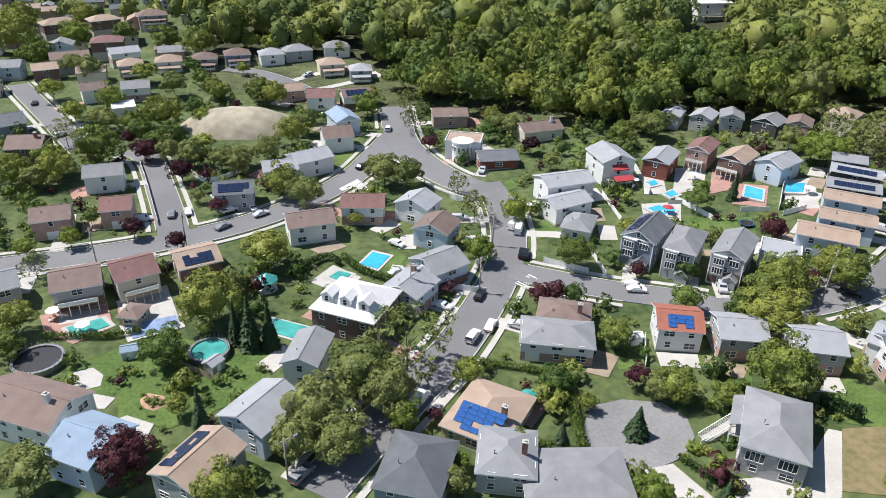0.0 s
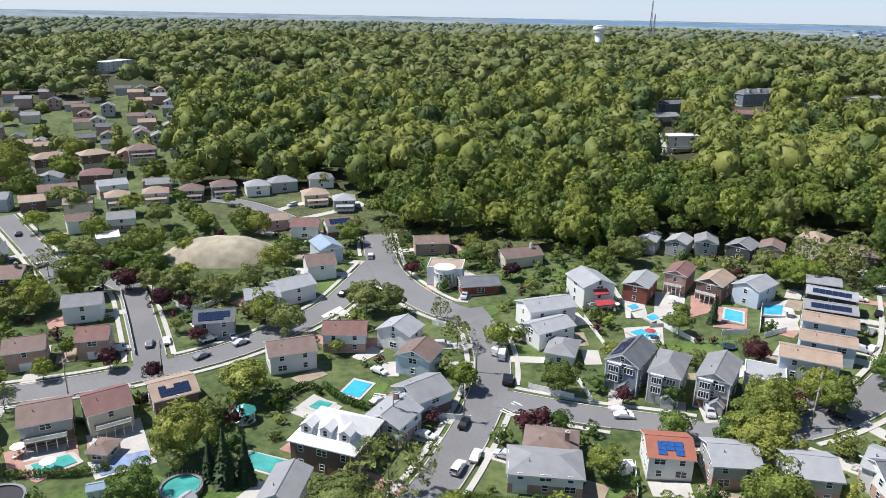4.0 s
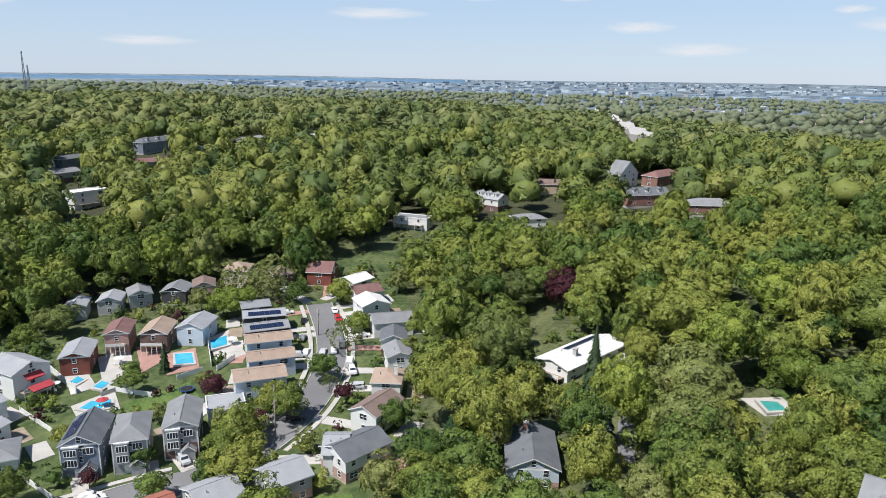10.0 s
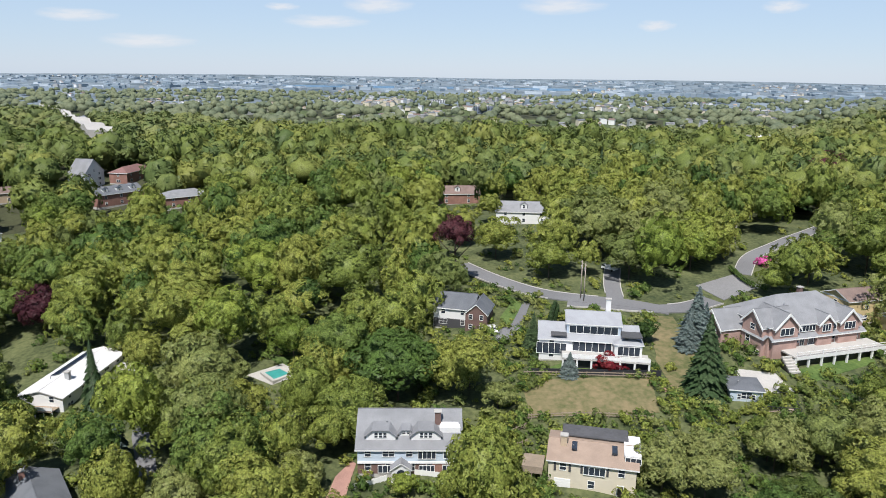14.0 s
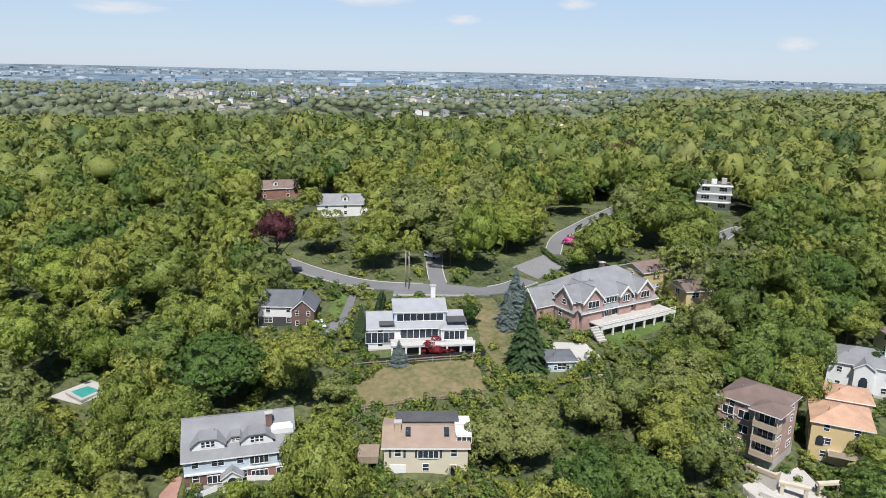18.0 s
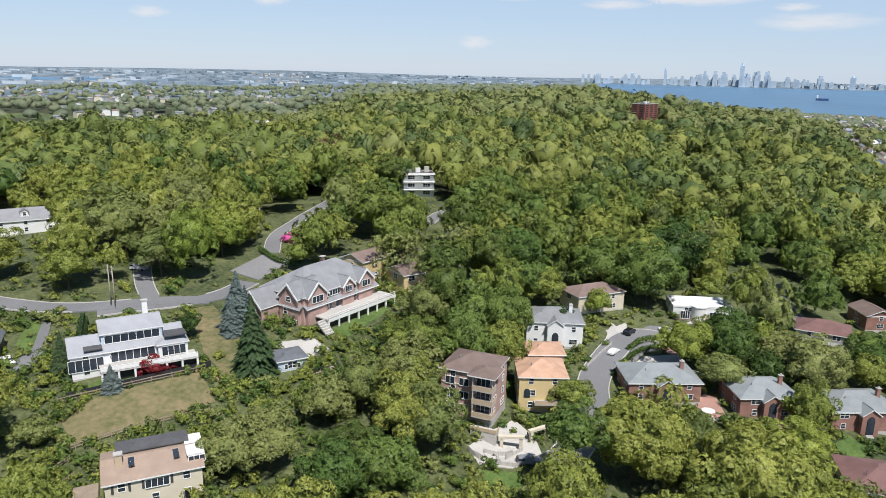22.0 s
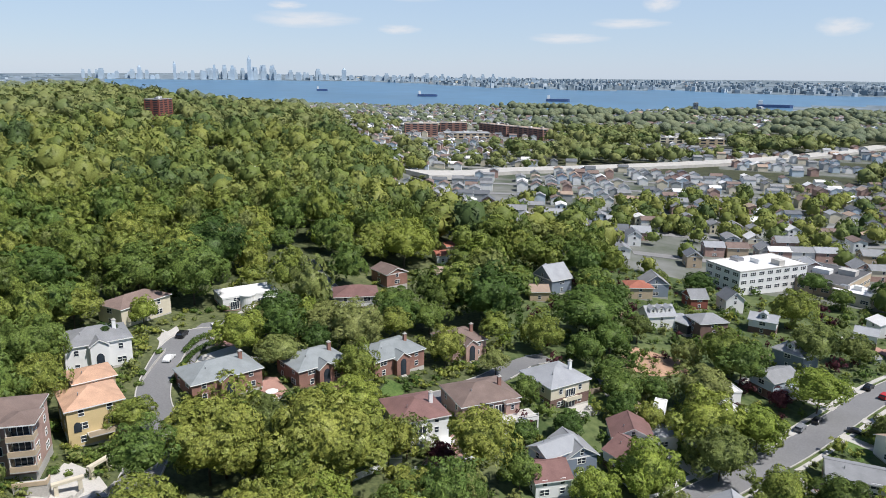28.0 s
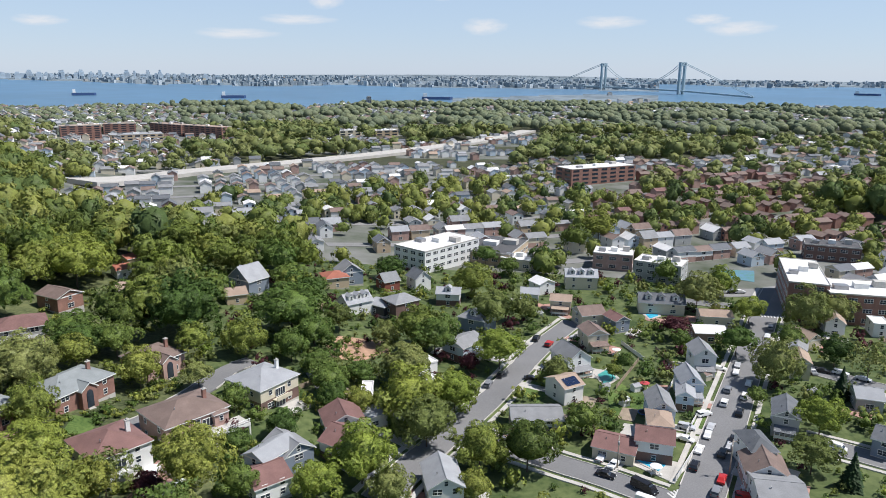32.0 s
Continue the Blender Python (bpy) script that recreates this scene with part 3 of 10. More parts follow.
def leafy(rng, lobes, n, rows, cards, size):
    """A far crown: loose sprays over a swelling skin of leaves."""
    a, b = crown(rng, lobes, cards, size, 0.92, 0, 0.3)
    v, f = billow(rng, lobes, n, rows)
    LOOSE[len(a) + len(v)] = len(a)
    return np.concatenate([a, v * 0.9]), np.concatenate([b, f + len(a)])


def leaf_mesh(name, v, f, mat, tone=None):
    """A mesh straight from arrays of points and four-cornered faces (a doubled last corner makes a triangle)."""
    me = bpy.data.meshes.new(name)
    tri = f[:, 2] == f[:, 3]
    lens = np.where(tri, 3, 4)
    loops = f.ravel()[np.stack([np.ones_like(tri), np.ones_like(tri), np.ones_like(tri), ~tri], 1).ravel()]
    me.vertices.add(len(v))
    me.vertices.foreach_set("co", np.asarray(v, dtype=np.float32).ravel())
    me.loops.add(len(loops))
    me.loops.foreach_set("vertex_index", loops.astype(np.int32))
    me.polygons.add(len(f))
    me.polygons.foreach_set("use_smooth", np.ones(len(f), dtype=bool))
    me.polygons.foreach_set("loop_start", np.concatenate([[0], np.cumsum(lens)[:-1]]).astype(np.int32))
    me.materials.append(mat)
    me.update(calc_edges=True)
    if tone is not None:
        at = me.attributes.new("tone", "FLOAT", "POINT")
        at.data.foreach_set("value", np.asarray(tone, dtype=np.float32))
    return me


def trunk_mesh(rng, limbs=6):
    """A tapered trunk with forking limbs, one metre high to the crown's middle."""
    s = Shape()
    s.tube((0, 0, -0.08), (0.01, 0.0, 0.5), 0.038, 0.026, 8)
    s.tube((0.01, 0, 0.5), (0.02, 0.02, 1.15), 0.026, 0.008, 7)
    for i in range(limbs):
        a = 2.4 * i + rng.uniform(-0.4, 0.4)
        z = 0.42 + 0.08 * i
        r = rng.uniform(0.2, 0.34)
        p = Vector((math.cos(a) * r, math.sin(a) * r, z + rng.uniform(0.18, 0.35)))
        s.tube((0.01, 0, z), p, 0.016, 0.008, 4)
        for b in (-0.6, 0.6):
            s.tube(p, p + Vector((math.cos(a + b), math.sin(a + b), 0.9)) * rng.uniform(0.1, 0.2), 0.008, 0.003, 3)
    return s.mesh("trunk", BARK, True)


_rng = np.random.default_rng(5)
TRUNKS = [trunk_mesh(_rng) for _ in range(3)]
BROAD = [crown(_rng, 20 + i % 4 * 5, 2600, 0.092, (0.8, 0.95, 0.7, 1.05, 0.85, 0.9)[i], lean=0.27) for i in range(6)]
THIN = [crown(_rng, 16, 620, 0.12, 0.95, core=0, lean=1.0) for _ in range(3)]
SPIRES = [spire(_rng, 46, 34, 0.4, 0.24), spire(_rng, 40, 36, 0.25, 0.26)]
BUSH = [crown(_rng, 8, 340, 0.22, 0.8) for _ in range(3)]
KINDS = {"green": (LEAF, "fresh green", 0.5), "dark": (LEAF_DARK, "dark green", 0.4), "lime": (LEAF_LIME, "bright yellow-green", 0.3), "red": (LEAF_RED, "dark copper-red", 0.3),
         "bud": (LEAF_BUD, "sparse pale budding", 0.3), "bare": (LEAF_BUD, "almost bare", 0.3), "fir": (NEEDLE, "dark green", 0.3), "blue": (NEEDLE_BLUE, "blue-grey", 0.3),
         "olive": (LEAF_BUD, "pale olive-green", 0.3), "crimson": (LEAF_CRIMSON, "bright crimson", 0.3), "pink": (LEAF_PINK, "magenta flowering", 0.3)}
LEAF_DATA = {}


def leaf_data(kind, bush, i):
    if (kind, bush, i) not in LEAF_DATA:
        src = BUSH[i % 3] if bush else SPIRES[i % 2] if kind in ("fir", "blue") else THIN[i % 3] if kind in ("bud", "bare") else BROAD[i % 6]
        LEAF_DATA[kind, bush, i] = leaf_mesh("crown", src[0], src[1], KINDS[kind][0], tones(src, 0.13 * i))
    return LEAF_DATA[kind, bush, i]


COUNT = [0]


def tree(x, y, height, radius, kind="green", trunk=True):
    """A tree at x, y: a trunk with limbs and a crown of leaf sprays."""
    COUNT[0] += 1
    i = COUNT[0]
    CLEAR.append((x, y, radius * 0.8, radius * 1.6))
    e = new("tree")
    e.matrix_basis = pose(x, y, ground(x, y), 0, 0, (i * 67) % 360)
    word = KINDS[kind][1]
    if kind in ("fir", "blue"):
        part("trunk", TRUNKS[i % 3], e, Matrix.Diagonal((height * 0.35, height * 0.35, height * 0.5, 1)))
        part("crown", leaf_data(kind, False, i % 2), e, Matrix.Diagonal((radius / 0.36, radius / 0.36, height, 1)))
        return tagged(e, f"tall {word} conifer with drooping boughs", "tree", "trees")
    mid = max(height - radius * 0.9, height * 0.45)
    part("trunk", TRUNKS[i % 3], e, Matrix.Diagonal((mid * 0.8, mid * 0.8, mid, 1)))
    part("crown", leaf_data(kind, False, i % 6), e, Matrix.Translation((0, 0, mid)) @ Matrix.Diagonal((radius * 1.12, radius * 1.12, (height - mid) * 1.2, 1)))
    return tagged(e, f"broad {word} leafy tree with a rounded crown" if kind not in ("bud", "bare") else f"{word} spring tree with bare limbs showing", "tree", "trees")


def bush(x, y, radius, kind="green", high=0.9, name="bush"):
    COUNT[0] += 1
    ob = new(name, leaf_data(kind, True, COUNT[0] % 3))
    ob.matrix_basis = pose(x, y, ground(x, y) + radius * high * 0.45, 0, 0, COUNT[0] * 67 % 360) @ Matrix.Diagonal((radius, radius, radius * high, 1))
    return tagged(ob, f"rounded {KINDS[kind][1]} garden shrub", "shrub", "shrubs")


def hedge(points, width=1.4, height=1.8, kind="dark"):
    """A clipped or loose hedge of leaf sprays along a line."""
    rng = np.random.default_rng(len(points) * 7 + int(abs(points[0][0])))
    pts = drape(points, 0.7)
    vs, fs, ts, n = [], [], [], 0
    src = BUSH[0]
    for p in pts:
        q = src[0] * np.array([width * 0.62, width * 0.62, height * 0.75]) * rng.uniform(0.85, 1.15)
        q = q + np.array([p.x, p.y, ground(p.x, p.y) + height * 0.5])
        ts.append(tones(src, 0.0))
        pick = src[1][rng.random(len(src[1])) < 0.4]
        vs.append(q)
        fs.append(pick + n)
        n += len(q)
    ob = new("hedge", leaf_mesh("hedge", np.concatenate(vs), np.concatenate(fs), KINDS[kind][0], np.concatenate(ts)))
    return tagged(ob, "dense green hedge along a garden boundary", "hedge")

# ---- houses ----
HOMES = []


def window_mesh(w, h):
    """A window in one piece: a raised white frame with bars round recessed panes."""
    t, n = 0.09, max(1, int(w / 0.95))
    xs, pane_x = [-w / 2], []
    for i in range(n):
        a, b = -w / 2 + w * i / n + t / (1 if i == 0 else 2), -w / 2 + w * (i + 1) / n - t / (1 if i == n - 1 else 2)
        pane_x.append(len(xs))
        xs += [a, b]
    xs.append(w / 2)
    zs, pane_z = [0, t, h / 2 - 0.03, h / 2 + 0.03, h - t, h], (1, 3)
    ids, v, f, k = {}, [], [], []

    def at(i, j, y):
        if (i, j, y) not in ids:
            ids[i, j, y] = len(v)
            v.append((xs[i], y, zs[j]))
        return ids[i, j, y]
    for i in range(len(xs) - 1):
        for j in range(len(zs) - 1):
            deep = i in pane_x and j in pane_z
            y = -0.02 if deep else -0.09
            f.append((at(i, j, y), at(i + 1, j, y), at(i + 1, j + 1, y), at(i, j + 1, y)))
            k.append(1 if deep else 0)
            if deep:
                c = [(i, j), (i + 1, j), (i + 1, j + 1), (i, j + 1)]
                for p, q in zip(c, c[1:] + c[:1]):
                    f.append((at(*p, -0.09), at(*q, -0.09), at(*q, -0.02), at(*p, -0.02)))
                    k.append(0)
    c = [(0, 0), (len(xs) - 1, 0), (len(xs) - 1, len(zs) - 1), (0, len(zs) - 1)]
    for p, q in zip(c, c[1:] + c[:1]):
        f.append((at(*p, 0.03), at(*q, 0.03), at(*q, -0.09), at(*p, -0.09)))
        k.append(0)
    return mesh_of("window", v, f, [WHITE, GLASS], k)


PANES = {}


def put_window(parent, m, w=1.1, h=1.4):
    if (w, h) not in PANES:
        PANES[w, h] = window_mesh(w, h)
    part("window", PANES[w, h], parent, m)


DOOR = Shape().box(-0.6, 0.6, -0.06, 0.05, 0, 2.2, 0).box(-0.45, 0.45, -0.09, 0, 0.05, 2.05, 1).mesh("door", [WHITE, shade("dark_door_paint", (0.06, 0.05, 0.05), 0.4)])
_gs = Shape().box(-1.4, 1.4, -0.05, 0.05, 0, 2.2)
for _i in range(4):
    _gs.box(-1.3, 1.3, -0.09, -0.05, 0.06 + _i * 0.53, 0.54 + _i * 0.53)
GARAGE = _gs.mesh("garage_door", WHITE)
_st = Shape()
for _i in range(6):
    _st.box(-0.8, 0.8, -1.8 + 0.3 * _i, 0, 0, 0.18 * (_i + 1))
STEPS = _st.mesh("front_steps", CONCRETE)
SOLAR_TILE = Shape().box(-0.8, 0.8, -0.5, 0.5, 0.0, 0.05, 0).mesh("solar_panel", SOLAR)
SOLAR_TILE_BLUE = Shape().box(-0.8, 0.8, -0.5, 0.5, 0.0, 0.05, 0).mesh("solar_panel", SOLAR_BLUE)
VENT = Shape().tube((0, 0, -0.2), (0, 0, 0.5), 0.09, 0.09, 8).tube((0, 0, 0.5), (0, 0, 0.62), 0.16, 0.05, 8).mesh("vent_pipe", METAL, True)
WALL_WORDS = {"white": "white siding", "cream": "cream siding", "grey": "grey siding", "blue": "pale blue siding", "slate": "slate-blue siding", "tan": "tan stucco", "yellow": "yellow stucco",
              "brick": "red brick", "brown": "dark brown brick", "rust": "rust-red shingle", "pink": "pinkish brick", "dark": "charcoal siding"}
ROOF_WORDS = {"grey": "grey shingle", "dark": "charcoal shingle", "brown": "brown shingle", "maroon": "maroon shingle", "tan": "tan shingle", "white": "white", "pale": "pale grey shingle",
              "blue": "blue-grey shingle", "red": "red-orange shingle", "clay": "orange clay tile", "teal": "blue-green slate", "tar": "dark flat"}


def roof_shape(w, d, h, form, ridge, pitch, over=0.45):
    """The roof as one solid with white edges, and its top (w x d block, eaves at h)."""
    s = Shape()
    t = 0.26
    x0, x1, y0, y1 = -w / 2 - over, w / 2 + over, -over, d + over
    if form == "flat":
        x0, x1, y0, y1 = -w / 2 - 0.15, w / 2 + 0.15, -0.15, d + 0.15
        i0, i1, j0, j1 = x0 + 0.25, x1 - 0.25, y0 + 0.25, y1 - 0.25
        v = [(x, y, z) for z in (h - 0.05, h + 0.5) for x, y in ((x0, y0), (x1, y0), (x1, y1), (x0, y1))] + [(x, y, z) for z in (h + 0.5, h + 0.2) for x, y in ((i0, j0), (i1, j0), (i1, j1), (i0, j1))]
        f = [(3, 2, 1, 0), (12, 13, 14, 15)]
        s.add(v, f, 0)
        q = []
        for i in range(4):
            j = (i + 1) % 4
            q += [(i, j, 4 + j, 4 + i), (4 + i, 4 + j, 8 + j, 8 + i), (8 + i, 8 + j, 12 + j, 12 + i)]
        s.f += q
        s.k += [1] * len(q)
        return s, h
    e = h + 0.12 - over * pitch
    base = [(x0, y0), (x1, y0), (x1, y1), (x0, y1)]
    if form == "hip":
        m = min(w, d) / 2 + over
        zt = e + m * pitch
        top = [(x0 + m, d / 2, zt), (x1 - m, d / 2, zt)] if w >= d else [(0, y0 + m, zt), (0, y1 - m, zt)]
        v = [(x, y, e) for x, y in base] + [(x, y, e - t) for x, y in base] + top
        f = [(0, 1, 9, 8), (1, 2, 9), (2, 3, 8, 9), (3, 0, 8)] if w >= d else [(0, 1, 8), (1, 2, 9, 8), (2, 3, 9), (3, 0, 8, 9)]
        s.add(v, f + [(7, 6, 5, 4)], 0)
        s.f += [(i, i + 4, (i + 1) % 4 + 4, (i + 1) % 4) for i in range(4)]
        s.k += [1] * 4
        return s, zt
    if ridge == "p":
        zt = e + (d / 2 + over) * pitch
        prof = [(y0, e), (d / 2, zt), (y1, e), (y1, e - t), (d / 2, zt - t), (y0, e - t)]
        v = [(x0, y, z) for y, z in prof] + [(x1, y, z) for y, z in prof]
    else:
        zt = e + (w / 2 + over) * pitch
        prof = [(x0, e), (0, zt), (x1, e), (x1, e - t), (0, zt - t), (x0, e - t)]
        v = [(x, y1, z) for x, z in prof] + [(x, y0, z) for x, z in prof]
    s.add(v, [(0, 6, 7, 1), (1, 7, 8, 2), (3, 9, 10, 4), (4, 10, 11, 5)], 0)
    s.f += [(2, 8, 9, 3), (5, 11, 6, 0), (0, 1, 4, 5), (1, 2, 3, 4), (6, 11, 10, 7), (7, 10, 9, 8)]
    s.k += [1] * 6
    if ridge == "p":
        s.box(x0, x1, d / 2 - 0.12, d / 2 + 0.12, zt - 0.06, zt + 0.05, 0)
    else:
        s.box(-0.12, 0.12, y0, y1, zt - 0.06, zt + 0.05, 0)
    return s, zt


def body_shape(w, d, h, form, ridge, pitch, low):
    """Walls with their gables, in one piece."""
    s = Shape()
    if form != "gable":
        return s.box(-w / 2, w / 2, 0, d, -low, h)
    if ridge == "p":
        prof = [(0, -low), (d, -low), (d, h), (d / 2, h + d / 2 * pitch - 0.1), (0, h)]
        v = [(-w / 2, y, z) for y, z in prof] + [(w / 2, y, z) for y, z in prof]
        f = [(4, 3, 2, 1, 0), (5, 6, 7, 8, 9)]
    else:
        prof = [(-w / 2, -low), (w / 2, -low), (w / 2, h), (0, h + w / 2 * pitch - 0.1), (-w / 2, h)]
        v = [(x, 0, z) for x, z in prof] + [(x, d, z) for x, z in prof]
        f = [(0, 1, 2, 3, 4), (9, 8, 7, 6, 5)]
    for i in range(5):
        j = (i + 1) % 5
        f.append((i, j, j + 5, i + 5) if ridge == "p" else (j, i, i + 5, j + 5))
    return s.add(v, f)


def banded_shape(w, d, h, form, ridge, pitch, low, faced):
    """Walls in one piece with a plinth, a pale board under the eaves and, if faced, a brick lower storey; k: 0 wall, 1 board, 2 plinth, 3 brick."""
    levels = [(-low, 2), (0.3, 3 if faced else 0)] + ([(h * 0.48, 0)] if faced else []) + [(h - 0.4, 1 if form != "flat" else 0), (h, 0)]
    s = Shape()
    x, o = w / 2, 0
    v = [(p, q, z) for z, _ in levels for p, q in ((-x, 0), (x, 0), (x, d), (-x, d))]
    f, k = [(3, 2, 1, 0)], [2]
    for i, (_, mat) in enumerate(levels[:-1]):
        for j in range(4):
            m = (j + 1) % 4
            f.append((4 * i + j, 4 * i + m, 4 * i + 4 + m, 4 * i + 4 + j))
            k.append(mat)
    t = 4 * len(levels) - 4
    if form != "gable":
        f.append((t, t + 1, t + 2, t + 3))
        k.append(0)
    elif ridge == "p":
        v += [(-x, d / 2, h + d / 2 * pitch - 0.1), (x, d / 2, h + d / 2 * pitch - 0.1)]
        f += [(t + 3, t, t + 4), (t + 1, t + 2, t + 5), (t, t + 1, t + 5, t + 4), (t + 2, t + 3, t + 4, t + 5)]
        k += [0] * 4
    else:
        v += [(0, 0, h + x * pitch - 0.1), (0, d, h + x * pitch - 0.1)]
        f += [(t, t + 1, t + 4), (t + 2, t + 3, t + 5), (t + 1, t + 2, t + 5, t + 4), (t + 3, t, t + 4, t + 5)]
        k += [0] * 4
    s.v, s.f, s.k = v, f, k
    return s


def fl_count(h):
    """Storeys under eaves of this height."""
    return max(1, round(h / 2.9))


def house(x, y, z, rot, w, d, h, form="gable", ridge="p", wall="white", tiles="grey", pitch=0.45, extra="", trees=8.0):
    """A house whose front runs w along its x axis and which reaches d behind it; eaves h above z."""
    e = new("house")
    e.matrix_basis = pose(x, y, z, 0, 0, rot)
    rr = math.hypot(x, y)
    corner = [e.matrix_basis @ Vector(c) for c in ((-w / 2, 0, 0), (w / 2, 0, 0), (-w / 2, d, 0), (w / 2, d, 0))]
    low = max(0.3, z - min(ground(c.x, c.y) for c in corner) + 0.3)
    mid = e.matrix_basis @ Vector((0, d / 2, 0))
    CLEAR.append((mid.x, mid.y, max(w, d) / 2 + 3, min(150, (20 if rr < 150 else 13 if rr < 400 else 8) * rr / (CAM_Z - z - h * 0.4))))
    HOMES.append((mid, max(w, d) / 2, e.matrix_basis @ Vector((-w * 0.25, -0.3, 0)), wall))
    faced = fl_count(h) > 1 and wall in ("white", "cream", "grey", "blue") and int(w * 10) % 3 == 0
    part("wall", banded_shape(w, d, h, form, ridge, pitch, low, faced).mesh("wall", [SIDING[wall], WHITE, CONCRETE, SIDING["pink" if int(w * 10) % 2 else "brown"]]), e)
    rs, top = roof_shape(w, d, h, form, ridge, pitch)
    roof = part("roof", rs.mesh("roof", [ROOFING[tiles], WHITE]), e)
    fl = max(1, round(h / 2.9))
    turns = ((w, pose(0, 0, 0), 0), (d, pose(w / 2, d / 2, 0, 0, 0, 90), 0), (w, pose(0, d, 0, 0, 0, 180), 0), (d, pose(-w / 2, d / 2, 0, 0, 0, -90), 0))
    for side, (length, m, _) in enumerate(turns):
        nrm = (e.matrix_basis @ m).to_3x3() @ Vector((0, -1, 0))
        facing = -(nrm.x * x + nrm.y * y) / rr
        if facing < -0.05 or rr > 220 and facing < 0.25:
            continue
        n = max(1, int(length / (3.7 if rr < 140 else 5.0 if rr < 200 else 7)))
        for k in range(fl):
            zz = 0.95 + k * (h / fl)
            for i in range(n):
                u = (i + 0.5) / n * length - length / 2
                if k == 0 and side == 0 and ("garage" in extra and i == 0 or "door" in extra and i == n - 1):
                    part("garage_door" if i == 0 and "garage" in extra else "door", GARAGE if i == 0 and "garage" in extra else DOOR, e, m @ Matrix.Translation((u, 0, 0.02)))
                    if i == n - 1 and "garage" not in extra:
                        part("front_steps", STEPS, e, m @ pose(u, -0.1, -1.0))
                    continue
                wide = 2.2 if (i + k + int(w * 7)) % 4 == 0 and length / n > 2.8 else 1.2
                put_window(e, m @ Matrix.Translation((u, 0, zz)), wide, 1.5)
    if form == "gable":
        m, g = (pose(0, 0, 0), w) if ridge == "q" else (pose(w / 2, d / 2, 0, 0, 0, 90), d)
        if g / 2 * pitch > 1.9:
            put_window(e, m @ Matrix.Translation((0, 0, h + 0.25)), 1.0, 1.35)
    def on_roof(u, v):
        """A point on the roof's near slope: u along the ridge, v from eaves (0) to ridge (1)."""
        if ridge == "p" or form == "hip":
            return Vector((u, v * d / 2, h + 0.1 + v * d / 2 * pitch)), math.degrees(math.atan(pitch)), 0
        return Vector((-w / 2 + v * w / 2, u + d / 2, h + 0.1 + v * w / 2 * pitch)), math.degrees(math.atan(pitch)), -90
    if form != "flat":
        for i in range(1 if rr < 200 else 0):
            p, _, _ = on_roof((i - 0.5) * (w if ridge == "p" else d) * 0.45, 0.6 + 0.2 * i)
            part("vent_pipe", VENT, roof, Matrix.Translation(p))
    if "portico" in extra:
        g = part("portico", body_shape(4.2, 1.6, h - 0.3, "gable", "q", 0.7, low).mesh("portico", SIDING[wall]), e, Matrix.Translation((0, -1.5, 0)))
        part("portico_roof", roof_shape(4.2, 3.4, h - 0.3, "gable", "q", 0.7, 0.35)[0].mesh("portico_roof", [ROOFING[tiles], WHITE]), e, Matrix.Translation((0, -1.5, 0)))
        arch = Shape().prism([(-0.9, 0), (0.9, 0), (0.9, 3.6), (0.6, 4.3), (0, 4.6), (-0.6, 4.3), (-0.9, 3.6)], -0.06, 0.1)
        part("arched_entrance", arch.mesh("arched_entrance", GLASS), g, pose(0, -0.02, 0.2, 90))
        part("front_steps", STEPS, e, pose(0, -1.5, -1.0))
    if "chim" in extra:
        p, _, _ = on_roof((w if ridge == "p" else d) * 0.3, 0.8)
        c = Shape().box(-0.45, 0.45, -0.35, 0.35, -1.5, 1.5, 0).box(-0.55, 0.55, -0.45, 0.45, 1.5, 1.65, 1).box(-0.2, 0.2, -0.2, 0.2, 1.65, 1.95, 1)
        part("chimney", c.mesh("chimney", [SIDING["brick" if wall not in ("white", "cream") else "white"], CONCRETE]), roof, Matrix.Translation(p))
    if "solar" in extra:
        tile = SOLAR_TILE_BLUE if "bluesolar" in extra else SOLAR_TILE
        run = (w if ridge == "p" else d)
        slope = (d if ridge == "p" else w) / 2 * math.sqrt(1 + pitch * pitch)
        rows, cols = max(1, int((slope - 1.2) / 1.06)), max(2, int((run - 2) / 1.66))
        for a in range(rows):
            for b in range(cols):
                if (a * 5 + b * 3 + int(w)) % 11 == 0:
                    continue
                p, ang, turn = on_roof((b - (cols - 1) / 2) * 1.66, (0.8 + a * 1.06) / slope)
                part("solar_panel", tile, roof, Matrix.Translation(p + Vector((0, 0, 0.16))) @ pose(0, 0, 0, 0, 0, turn) @ pose(0, 0, 0, ang))
    if "dormer" in extra:
        k = 3 if "dormers" in extra else 1
        for i in range(k):
            p, _, turn = on_roof(((i + 0.5) / k - 0.5) * (w if ridge == "p" else d) * 0.9, 0.25)
            s = Shape().box(-1.2, 1.2, 0, 2.6, -0.5, 1.7, 0)
            s.add([(-1.2, 0, 1.7), (1.2, 0, 1.7), (0, 0, 2.5), (-1.2, 3.0, 1.7), (1.2, 3.0, 1.7), (0, 3.0, 2.5)], [(0, 1, 2), (3, 5, 4)], 0)
            s.slab([(-1.45, 3.4, 1.6), (-1.45, -0.25, 1.6), (0, -0.25, 2.6), (0, 3.4, 2.6)], 0.14, 1).slab([(1.45, -0.25, 1.6), (1.45, 3.4, 1.6), (0, 3.4, 2.6), (0, -0.25, 2.6)], 0.14, 1)
            dm = part("dormer", s.mesh("dormer", [SIDING["white"], ROOFING[tiles]]), e, Matrix.Translation(p) @ pose(0, 0, 0, 0, 0, turn))
            put_window(dm, Matrix.Translation((0, 0, 0.25)), 1.0, 1.35)
